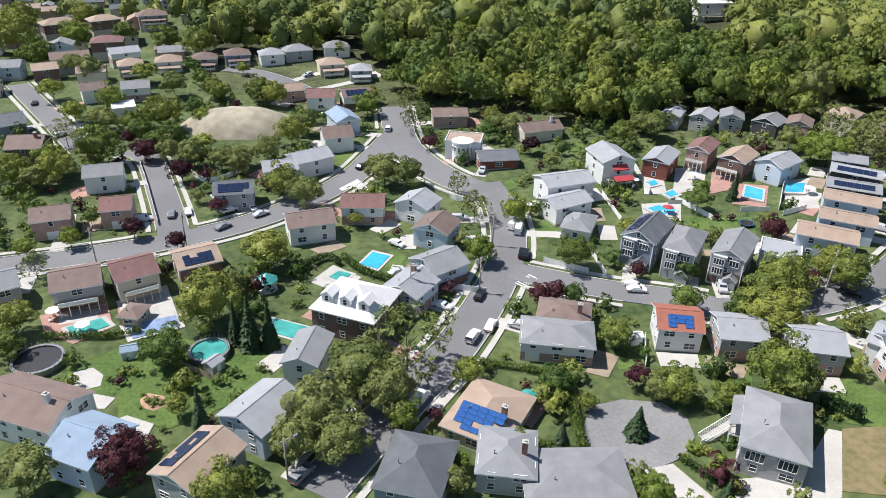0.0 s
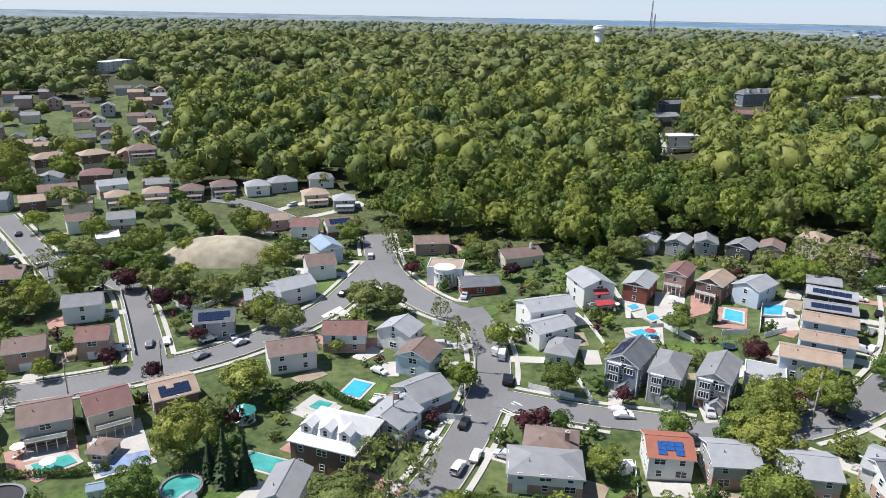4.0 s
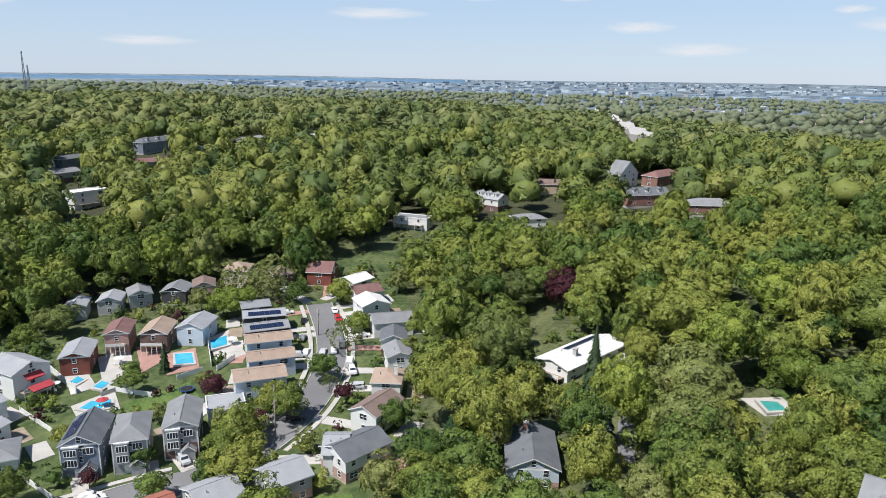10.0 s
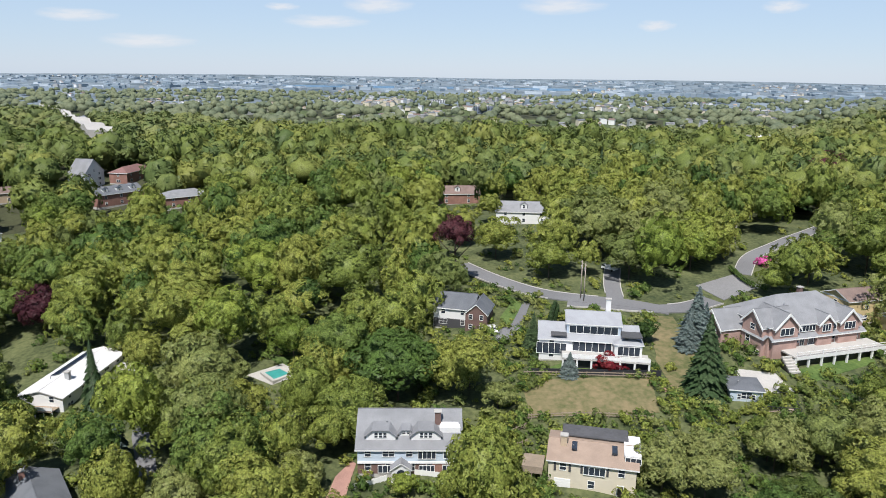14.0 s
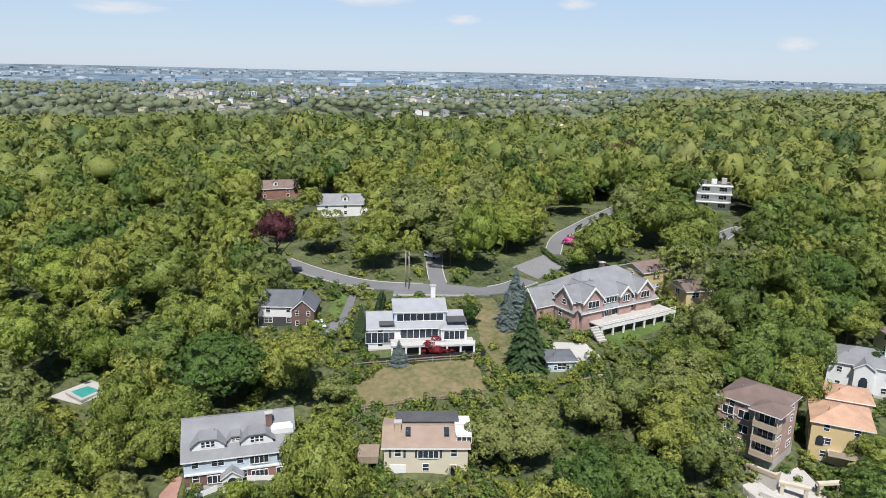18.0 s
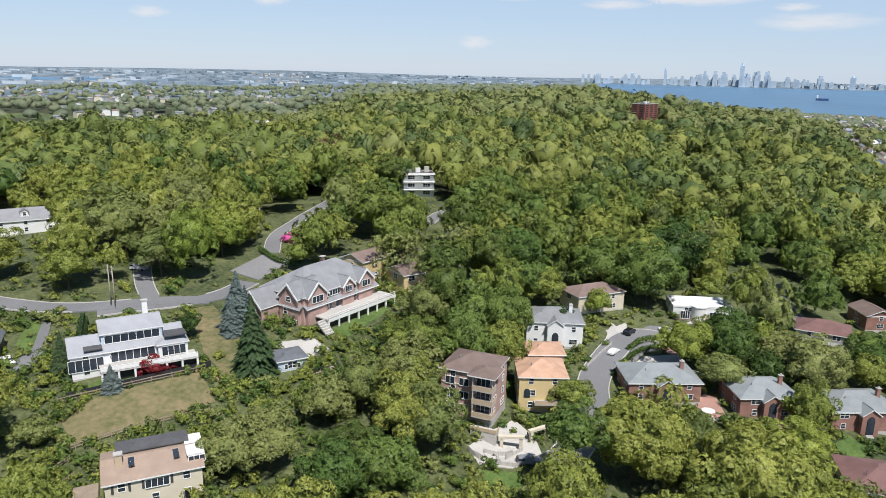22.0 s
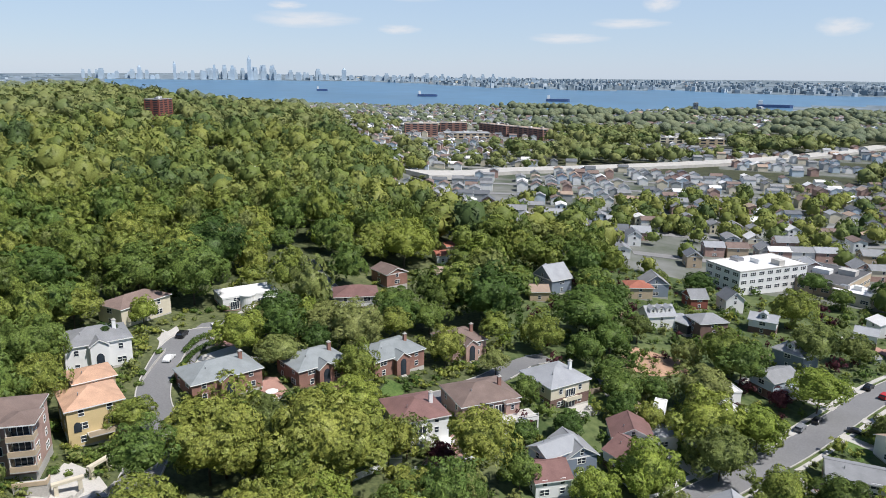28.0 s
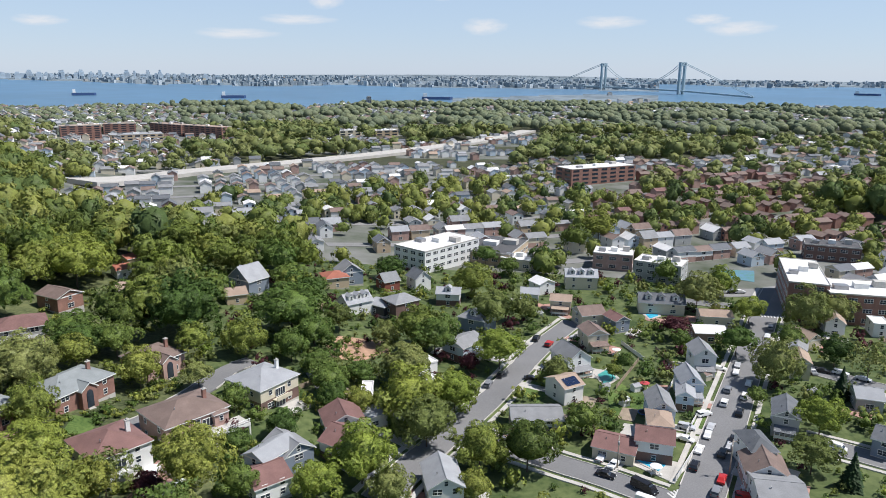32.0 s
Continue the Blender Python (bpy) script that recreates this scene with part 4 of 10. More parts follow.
    if "deck" in extra or "porch" in extra:
        hz = h / fl if "deck" in extra and fl > 1 else 0.6
        dk = part("deck" if "deck" in extra else "porch", Shape().box(-w * 0.4, w * 0.4, -2.6, 0, hz - 0.2, hz).mesh("deck", WOOD), e)
        post = Shape().box(-0.08, 0.08, -0.08, 0.08, -low, hz + (0.95 if "deck" in extra else 2.4)).mesh("post", WHITE)
        for i in range(5):
            part("post", post, dk, pose(-w * 0.4 + 0.1 + i * (w * 0.8 - 0.2) / 4, -2.47, 0))
        part("rail", Shape().box(-w * 0.4, w * 0.4, -2.52, -2.42, hz + 0.85, hz + 0.95).mesh("rail", WHITE), dk)
        part("balustrade", Shape().box(-w * 0.4, w * 0.4, -2.49, -2.45, hz + 0.15, hz + 0.8).mesh("balustrade", WHITE), dk)
        if "porch" in extra:
            part("porch_roof", Shape().slab([(-w * 0.43, -3.0, 2.8), (w * 0.43, -3.0, 2.8), (w * 0.43, 0, 3.5), (-w * 0.43, 0, 3.5)], 0.15).mesh("porch_roof", ROOFING[tiles]), dk)
    return tagged(e, f"{WALL_WORDS[wall]} house with a {ROOF_WORDS[tiles]} {'roof' if form == 'flat' else form + ' roof'}", "house", "houses")


def balconies(parent, x, y, n, gap, w=3.0, d=2.2, start=3.0):
    """A stack of stone balconies with balustrades and corner columns."""
    for i in range(n):
        z = start + i * gap
        b = part("balcony", Shape().box(-w / 2, w / 2, -d, 0.2, z - 0.25, z).mesh("balcony", CONCRETE), parent, Matrix.Translation((x, y, 0)))
        part("balustrade", Shape().box(-w / 2, w / 2, -d, -d + 0.15, z, z + 1.0).mesh("balustrade", SIDING["tan"]), b)
        for s in (-1, 1):
            part("side_balustrade", Shape().box(s * (w / 2 - 0.1) - 0.07, s * (w / 2 - 0.1) + 0.07, -d + 0.15, 0, z, z + 1.0).mesh("side_balustrade", SIDING["tan"]), b)
            part("column", Shape().tube((s * (w / 2 - 0.15), -d + 0.15, z), (s * (w / 2 - 0.15), -d + 0.15, z + gap - 0.25), 0.14, 0.12, 8).mesh("column", CONCRETE), b)


def terrace_deck(parent, x0, x1, y0, y1, z, low, bays, solid=True):
    """A long raised terrace on piers with dark openings below and a white rail."""
    t = part("terrace_deck", Shape().box(x0, x1, y0, y1, z - 0.3, z).mesh("terrace_deck", CONCRETE), parent)
    # Added black sheet behind the piers stands in for shade under the deck.
    part("under_deck_shade", Shape().box(x0 + 0.3, x1 - 0.3, y0 + 1.2, y0 + 1.4, -low, z - 0.3).mesh("under_deck_shade", DARK_METAL_AND_SHADE), t)
    pier = Shape().box(-0.2, 0.2, -0.2, 0.2, -low, z - 0.3).mesh("pier", WHITE)
    post = Shape().box(-0.06, 0.06, -0.06, 0.06, z, z + 1.0).mesh("post", WHITE)
    for i in range(bays + 1):
        x = x0 + 0.2 + (x1 - x0 - 0.4) * i / bays
        part("pier", pier, t, pose(x, y0 + 0.25, 0))
        part("post", post, t, pose(x, y0 + 0.1, 0))
    part("rail", Shape().box(x0, x1, y0 + 0.04, y0 + 0.16, z + 0.95, z + 1.05).mesh("rail", WHITE), t)
    if solid:
        part("balustrade", Shape().box(x0, x1, y0 + 0.08, y0 + 0.12, z + 0.1, z + 0.85).mesh("balustrade", WHITE), t)
    else:
        part("fascia", Shape().box(x0, x1, y0 - 0.06, y0 - 0.01, z - 0.7, z + 0.12).mesh("fascia", WHITE), t)
        part("mid_rail", Shape().box(x0, x1, y0 + 0.07, y0 + 0.13, z + 0.45, z + 0.52).mesh("mid_rail", WHITE), t)


def bargeboard(parent, w, h, pitch, m):
    """White boards along a gable's rakes; m: the foot of the gable's middle, facing its own -y."""
    a, e, t = w / 2 + 0.4, h - 0.3 * pitch, h + (w / 2 + 0.1) * pitch
    part("bargeboard", Shape().prism([(-a, e), (-a, e - 0.55), (0, t - 0.62), (a, e - 0.55), (a, e), (0, t)], 0.42, 0.56).mesh("bargeboard", WHITE), parent, m @ pose(0, 0, 0, 90))


def pent_roof(parent, x0, x1, y, z, tiles, m=None):
    """A narrow sloping roof along a wall between two storeys."""
    part("pent_roof", Shape().slab([(x0, y - 1.3, z), (x1, y - 1.3, z), (x1, y, z + 0.75), (x0, y, z + 0.75)], 0.16, 0).box(x0, x1, y - 1.33, y - 1.25, z - 0.3, z - 0.02, 1).mesh("pent_roof", [ROOFING[tiles], WHITE]), parent, m)


def wide_dormer(parent, u, y, z, w, high, depth, tiles):
    """A broad dormer with clipped gable corners, a white face and a row of three windows."""
    face = [(-w / 2, -0.3), (w / 2, -0.3), (w / 2, high * 0.55), (w * 0.27, high), (-w * 0.27, high), (-w / 2, high * 0.55)]
    s = Shape()
    n = len(face)
    s.add([(x, 0, zz) for x, zz in face] + [(x, depth, zz) for x, zz in face], [tuple(range(n)), tuple(range(n, 2 * n))[::-1]] + [(i + n, (i + 1) % n + n, (i + 1) % n, i) for i in range(n)], 0)
    a, b, c = w / 2 + 0.35, w * 0.27 + 0.05, high * 0.55 - 0.25
    s.slab([(-b, -0.35, high + 0.1), (b, -0.35, high + 0.1), (b, depth, high + 0.1), (-b, depth, high + 0.1)], 0.16, 1)
    s.slab([(-a, -0.35, c), (-b, -0.35, high + 0.1), (-b, depth, high + 0.1), (-a, depth, c)], 0.16, 1)
    s.slab([(b, -0.35, high + 0.1), (a, -0.35, c), (a, depth, c), (b, depth, high + 0.1)], 0.16, 1)
    d = part("dormer", s.mesh("dormer", [SIDING["white"], ROOFING[tiles]]), parent, pose(u, y, z))
    k = 3 if w > 3.5 else 2
    for i in range(k):
        put_window(d, pose((i - (k - 1) / 2) * 0.8, 0, high * 0.22), 0.75, high * 0.6)


def slab_roof(parent, x0, x1, y0, y1, z, mat, name="flat_roof"):
    part(name, Shape().box(x0, x1, y0, y1, z, z + 0.25).mesh(name, mat), parent)


def stack(parent, x, y, z0, z1, wall):
    """A chimney stack with a cap."""
    c = part("chimney", Shape().box(-0.55, 0.55, -0.45, 0.45, z0, z1).mesh("chimney", SIDING[wall]), parent, pose(x, y, 0))
    part("cap", Shape().box(-0.7, 0.7, -0.6, 0.6, z1, z1 + 0.2).mesh("cap", CONCRETE), c)


def wing(parent, x0, y0, w, d, h, form="gable", ridge="p", wall="white", tiles="grey", pitch=0.45, low=3.0, windows=1):
    """A lower or higher block built on to a house, placed in the house's own axes by its front's middle."""
    m = Matrix.Translation((x0, y0, 0))
    body = part("wing", body_shape(w, d, h, form, ridge, pitch, low).mesh("wing", SIDING[wall]), parent, m)
    part("wing_roof", roof_shape(w, d, h, form, ridge, pitch, 0.35)[0].mesh("wing_roof", [ROOFING[tiles], WHITE]), parent, m)
    fl = max(1, round(h / 2.9))
    n = max(1, int(w / 2.4))
    for k in range(fl if windows else 0):
        for i in range(n):
            put_window(body, Matrix.Translation(((i + 0.5) / n * w - w / 2, 0, 0.95 + k * h / fl)), 1.0, 1.35)
    return body


def glazed(parent, x0, x1, y, z0, z1, n):
    """A run of large dark panes between white mullions, a little proud of the wall behind."""
    g = part("window_band", Shape().box(x0, x1, y - 0.12, y, z0 - 0.12, z0).box(x0, x1, y - 0.12, y, z1, z1 + 0.12).mesh("window_band", WHITE), parent)
    pane = Shape().box(0.05, (x1 - x0) / n - 0.05, y - 0.06, y, z0, z1).mesh("pane", GLASS)
    bar = Shape().box(-0.05, 0.05, y - 0.11, y, z0, z1).mesh("mullion", WHITE)
    for i in range(n + 1):
        u = x0 + (x1 - x0) * i / n
        part("mullion", bar, g, Matrix.Translation((u, 0, 0)))
        if i < n:
            part("pane", pane, g, Matrix.Translation((u, 0, 0)))


def awning(parent, x0, x1, y, z):
    """A sloping red awning over a window or balcony."""
    part("awning", Shape().slab([(x0, y - 2.0, z), (x1, y - 2.0, z), (x1, y, z + 0.9), (x0, y, z + 0.9)], 0.06).box(x0, x1, y - 2.03, y - 1.98, z - 0.3, z).mesh("awning", AWNING_RED), parent, None, "red fabric awning")


AWNING_RED = shade("red_awning_cloth", (0.42, 0.05, 0.06), 0.8, 0.15, 5, 0.4)

# ---- streets, cars, fences, pools ----
ROADS = []


def road(points, width, name="road", mat=None, walks=True, lift=0.14):
    ob = ribbon(name, points, -width / 2, width / 2, lift, mat or ASPHALT, 0.4 + lift)
    ROADS.append((points, width, walks))
    line = drape(points, 3)
    for p in line:
        rr = math.hypot(p.x, p.y)
        CLEAR.append((p.x, p.y, width / 2 + 3.5, min(420 if rr > 700 else 150, 27 * rr / 95) if width > 20 else (26 if rr > 150 else 14) if width < 7 else 0))
    return tagged(ob, "grey asphalt street with worn patches", "road", kind="structure")


def lay_pavements():
    """Kerbs and pavements along the streets, broken where another street joins."""
    lines = [(drape(p, 2.5), w) for p, w, _ in ROADS]
    for i, (pts, width, walks) in enumerate(ROADS):
        if not walks:
            continue
        for side in (-1, 1):
            run = []
            line = lines[i][0]
            for k, p in enumerate(line + [None]):
                ok = p is not None
                if ok:
                    d = line[min(k + 1, len(line) - 1)] - line[max(k - 1, 0)]
                    d.normalize()
                    q = p + Vector((d.y, -d.x)) * side * (width / 2 + 1.2)
                    ok = not any(j != i and any((q - r).length < w / 2 + 1.4 for r in other) for j, (other, w) in enumerate(lines))
                if ok:
                    run.append(tuple(p))
                elif len(run) > 4:
                    a, b = sorted((side * width / 2, side * (width / 2 + 0.25)))
                    tagged(ribbon("kerb", run, a, b, 0.28, CONCRETE), "pale concrete kerb", "kerb", kind="structure")
                    a, b = sorted((side * (width / 2 + 1.3), side * (width / 2 + 2.6)))
                    width > 7.6 and tagged(ribbon("pavement", run, a, b, 0.24, CONCRETE), "pale concrete pavement beside the street", "pavement", kind="structure")
                    run = []
                else:
                    run = []


LAID = [0]
PAVED = []
LAWNS = []


def paved(outline, reach=8):
    """Notes a patch, so that no shrub grows through it and no tree hides it."""
    cx, cy = sum(p[0] for p in outline) / len(outline), sum(p[1] for p in outline) / len(outline)
    r = max(math.hypot(x - cx, y - cy) for x, y in outline)
    PAVED.append(((cx, cy, r), outline))
    if r > 5:
        CLEAR.append((cx, cy, r * 0.62, reach))


def clearing(x, y, r):
    """Notes an open slope where no wood grows."""
    CLEAR.append((x, y, r, 22))


def layer():
    LAID[0] += 1
    return 0.005 * (LAID[0] % 12)


def lawn(outline, mat=None):
    paved(outline, 12 if mat else 6)
    LAWNS.append(PAVED[-1])
    if not mat:
        PAVED.pop()
    return tagged(sheet("lawn", outline, 0.06 + layer(), mat or GRASS), "mown green lawn", "lawn", kind="structure")


def drive(outline, mat=None, name="driveway"):
    paved(outline)
    return tagged(sheet(name, outline, 0.13 + layer(), mat or CONCRETE), "paved driveway or terrace", "driveway", kind="structure")


def pool(outline, water=None, deck=1.2, label="garden pool with bright blue water"):
    paved(outline)
    cx, cy = sum(p[0] for p in outline) / len(outline), sum(p[1] for p in outline) / len(outline)
    if deck:
        big = []
        for x, y in outline:
            k = 1 + deck / max(1.0, math.hypot(x - cx, y - cy))
            big.append((cx + (x - cx) * k, cy + (y - cy) * k))
        rim = sheet("pool_deck", big, 0.2, CONCRETE, level=True)
    ob = sheet("swimming_pool", outline, 0.32, water or POOL, 0.3, level=True)
    if deck:
        rim.parent = ob
    CLEAR.append((cx, cy, 9, 20))
    return tagged(ob, label, "pool")


def round_pool(x, y, r, water=None, height=1.3):
    e = new("round_pool")
    CLEAR.append((x, y, r + 1.5, 20))
    e.matrix_basis = Matrix.Translation((x, y, ground(x, y)))
    n = 28
    s, t = Shape(), Shape()
    for i in range(n):
        a, b = 2 * math.pi * i / n, 2 * math.pi * (i + 1) / n
        t.tube((math.cos(a) * (r + 0.12), math.sin(a) * (r + 0.12), 0), (math.cos(a) * (r + 0.12), math.sin(a) * (r + 0.12), height + 0.9), 0.05, 0.05, 5)
    prof = ((r - 0.1, 0), (r, 0), (r, height), (r + 0.25, height), (r + 0.25, height + 0.1), (r - 0.35, height + 0.1), (r - 0.35, height), (r - 0.1, height))
    m = len(prof)
    s.add([(math.cos(2 * math.pi * i / n) * q, math.sin(2 * math.pi * i / n) * q, z) for i in range(n) for q, z in prof],
          [(i * m + j, (i + 1) % n * m + j, (i + 1) % n * m + (j + 1) % m, i * m + (j + 1) % m) for i in range(n) for j in range(m)])
    part("pool_wall", s.mesh("pool_wall", METAL), e)
    part("railing", t.mesh("railing", METAL), e)
    part("water", Shape().prism([(math.cos(2 * math.pi * i / n) * (r - 0.12), math.sin(2 * math.pi * i / n) * (r - 0.12)) for i in range(n)], height - 0.4, height - 0.2).mesh("water", water or POOL_TEAL), e)
    return tagged(e, "round above-ground pool with a metal rim", "pool")


def fence(points, height=1.6, mat=None, solid=True, name="fence"):
    """A fence of posts and boards along a line."""
    e = new(name)
    pts = drape(points, 3.8)
    e.matrix_basis = Matrix.Translation((pts[0].x, pts[0].y, ground(pts[0].x, pts[0].y)))
    o = e.matrix_basis.translation
    mat = mat or WHITE
    for a, b in zip(pts, pts[1:]):
        za, zb = ground(a.x, a.y), ground(b.x, b.y)
        p, q = Vector((a.x, a.y, za)) - o, Vector((b.x, b.y, zb)) - o
        s = (q - p).cross(Vector((0, 0, 1))).normalized() * 0.03
        for lo, hi in (((0.08, height),) if solid else ((height * 0.35, height * 0.5), (height * 0.8, height * 0.95))):
            board = Shape().add([p - s + Vector((0, 0, lo)), q - s + Vector((0, 0, lo)), q + s + Vector((0, 0, lo)), p + s + Vector((0, 0, lo)),
                                 p - s + Vector((0, 0, hi)), q - s + Vector((0, 0, hi)), q + s + Vector((0, 0, hi)), p + s + Vector((0, 0, hi))],
                                [(3, 2, 1, 0), (4, 5, 6, 7), (0, 1, 5, 4), (1, 2, 6, 5), (2, 3, 7, 6), (3, 0, 4, 7)])
            part("panel" if solid else "rail", board.mesh("panel", mat), e)
    post = Shape().box(-0.07, 0.07, -0.07, 0.07, -0.3, height + 0.08).mesh("post", mat)
    for p in pts[::1]:
        part("post", post, e, Matrix.Translation(Vector((p.x, p.y, ground(p.x, p.y))) - o))
    return tagged(e, "white boarded garden fence" if mat == WHITE else "timber garden fence with posts", "fence")


PAINT = {c: shade(c + "_car_paint", rgb, 0.25, 0.03, 2, 0.2) for c, rgb in
         (("white", (0.75, 0.75, 0.75)), ("black", (0.015, 0.015, 0.018)), ("grey", (0.22, 0.23, 0.25)), ("silver", (0.5, 0.51, 0.53)), ("red", (0.45, 0.03, 0.03)), ("blue", (0.05, 0.09, 0.2)))}
LAMP = shade("headlamp", (0.8, 0.8, 0.78), 0.1, 0.02)
TAIL = shade("tail_lamp", (0.35, 0.01, 0.01), 0.2, 0.02)
CARS = {}
_tyre = Shape().tube((0, -0.11, 0), (0, 0.11, 0), 0.34, 0.34, 14).mesh("wheel", RUBBER)
_rim = Shape().tube((0, -0.12, 0), (0, 0.12, 0), 0.2, 0.2, 10).mesh("rim", METAL)


def car(x, y, rot, colour="grey", form="sedan"):
    e = new("car")
    e.matrix_basis = pose(x, y, ground(x, y) + 0.16, 0, 0, rot)
    L, W, H = {"sedan": (4.7, 1.82, 1.45), "suv": (4.8, 1.92, 1.75), "van": (5.4, 2.0, 2.2), "truck": (6.5, 2.1, 2.4)}[form]
    if (colour, form) not in CARS:
        prof = {"sedan": [(-.5, .3), (-.5, .62), (-.36, .66), (-.2, 1.0), (.08, 1.0), (.24, .68), (.47, .56), (.5, .3)],
                "suv": [(-.5, .28), (-.49, .62), (-.45, .95), (-.38, 1.0), (.1, 1.0), (.24, .68), (.47, .58), (.5, .28)],
                "van": [(-.5, .2), (-.5, .97), (-.46, 1.0), (.22, 1.0), (.38, .6), (.48, .5), (.5, .2)],
                "truck": [(-.5, .2), (-.5, 1.0), (.2, 1.0), (.2, .85), (.34, .85), (.42, .5), (.5, .45), (.5, .2)]}[form]
        s, g = Shape(), Shape()
        n = len(prof)
        rows = []
        for side, k in ((-1, 0.5), (-1, 0.46), (1, 0.46), (1, 0.5)):
            inner = k < 0.5
            rows.append([(a * L * (0.985 if inner and b > 0.9 else 1), side * (W * k if b <= 0.7 else W * (0.42 if not inner else 0.36)), b * H + (0.02 if inner else -0.02)) for a, b in prof])
        v = [p for r in rows for p in r]
        f = []
        for r in range(3):
            for i in range(n):
                j = (i + 1) % n
                f.append((r * n + i, r * n + j, (r + 1) * n + j, (r + 1) * n + i))
        f += [tuple(range(n))[::-1], tuple(range(3 * n, 4 * n))]
        s.add(v, f)
        hi = max(b for _, b in prof)
        if form in ("sedan", "suv"):
            top = [(a, b) for a, b in prof if b > 0.9]
            a0, a1 = top[0][0], top[-1][0]
            for side in (-1, 1):
                y0 = side * W * 0.43
                g.slab([(a0 * L, y0, H * 0.95), (a1 * L, y0, H * 0.95), (a1 * L + 0.5, side * W * 0.47, H * 0.7), (a0 * L - 0.3, side * W * 0.47, H * 0.7)][::side], 0.04)
            g.slab([(a1 * L + 0.06, -W * 0.36, H * 0.975), (a1 * L + 0.06, W * 0.36, H * 0.975), (0.235 * L + 0.03, W * 0.42, H * 0.71), (0.235 * L + 0.03, -W * 0.42, H * 0.71)][::-1], 0.03)
            g.slab([(a0 * L - 0.05, W * 0.36, H * 0.965), (a0 * L - 0.05, -W * 0.36, H * 0.965), (a0 * L - 0.5 * (0.9 if form == "sedan" else 0.55), -W * 0.4, H * 0.72), (a0 * L - 0.5 * (0.9 if form == "sedan" else 0.55), W * 0.4, H * 0.72)][::-1], 0.03)
        else:
            g.slab([(0.235 * L, -W * 0.36, H * 0.96), (0.235 * L, W * 0.36, H * 0.96), (0.375 * L, W * 0.42, H * 0.63), (0.375 * L, -W * 0.42, H * 0.63)][::-1], 0.04)
        body = s.mesh("body", PAINT[colour])
        lamp = Shape().box(-0.06, 0.03, -0.2, 0.2, -0.09, 0.09)
        CARS[colour, form] = body, g.mesh("glazing", GLASS), lamp.mesh("headlight", LAMP), lamp.mesh("tail_light", TAIL)
    b, g, h, t = CARS[colour, form]
    part("body", b, e)
    part("glazing", g, e)
    close = math.hypot(x, y) < 175
    for sy in (-1, 1) if close else ():
        part("headlight", h, e, pose(L * 0.495, sy * W * 0.36, H * 0.43))
        part("tail_light", t, e, pose(-L * 0.5, sy * W * 0.38, H * 0.5))
    for sy in (-1, 1):
        for sx in (-0.31, 0.31):
            w = part("wheel", _tyre, e, pose(sx * L, sy * (W / 2 - 0.1), 0.34))
            if close:
                part("rim", _rim, w)
    return tagged(e, f"{colour} {'van' if form == 'van' else 'box truck' if form == 'truck' else 'sport utility car' if form == 'suv' else 'saloon car'} parked in the open", "car", "parked cars")


def pole(x, y, height=10.0, turn=0.0, lamp=False):
    e = new("utility_pole")
    e.matrix_basis = pose(x, y, ground(x, y), 0, 0, turn)
    part("post", Shape().tube((0, 0, -0.4), (0, 0, height), 0.17, 0.12, 8).mesh("post", POLE_WOOD, True), e)
    if lamp:
        part("lamp_arm", Shape().tube((0, 0, height * 0.85), (1.8, 0, height * 0.92), 0.05, 0.04, 6).box(1.6, 2.4, -0.15, 0.15, height * 0.91, height * 0.94).mesh("lamp_arm", METAL), e)
    part("crossarm", Shape().box(-1.1, 1.1, -0.06, 0.06, height - 0.7, height - 0.55).mesh("crossarm", POLE_WOOD), e)
    part("transformer", Shape().tube((0.3, 0, height - 2.4), (0.3, 0, height - 1.4), 0.25, 0.25, 10).mesh("transformer", METAL, True), e)
    return tagged(e, "grey wooden utility pole with a crossarm", "pole", "utility poles")


def paint_mark(outline, name="road_marking"):
    return tagged(sheet(name, outline, 0.2, MARKING, 0.02), "worn white road marking", "marking", kind="structure")


def soilpatch(outline):
    return tagged(sheet("soil_patch", outline, 0.1, SOIL), "bare reddish soil of a cleared lot", "soil", kind="structure")


COURT = shade("green_court_paint", (0.10, 0.26, 0.22), 0.8, 0.15, 1, 0.3, 0, (0.10, 0.22, 0.34))


def court(outline):
    ob = tagged(sheet("sports_court", outline, 0.12, COURT), "painted green and blue sports court", "court", kind="structure")
    cx, cy = sum(p[0] for p in outline) / 4, sum(p[1] for p in outline) / 4
    CLEAR.append((cx, cy, 14, 25))
    return ob


def shed(x, y, turn=0.0, w=2.6, d=2.2, wall="grey", tiles="grey"):
    """A small garden shed with a gable roof and a door."""
    e = new("garden_shed")
    e.matrix_basis = pose(x, y, ground(x, y), 0, 0, turn)
    part("wall", body_shape(w, d, 2.0, "gable", "p", 0.5, 0.4).mesh("wall", SIDING[wall]), e)
    part("roof", roof_shape(w, d, 2.0, "gable", "p", 0.5, 0.2)[0].mesh("roof", [ROOFING[tiles], WHITE]), e)
    part("door", Shape().box(-0.5, 0.5, -0.06, 0.02, 0, 1.8).mesh("door", WHITE), e)
    return tagged(e, f"small {WALL_WORDS[wall]} garden shed with a {ROOF_WORDS[tiles]} roof", "shed", "garden sheds")


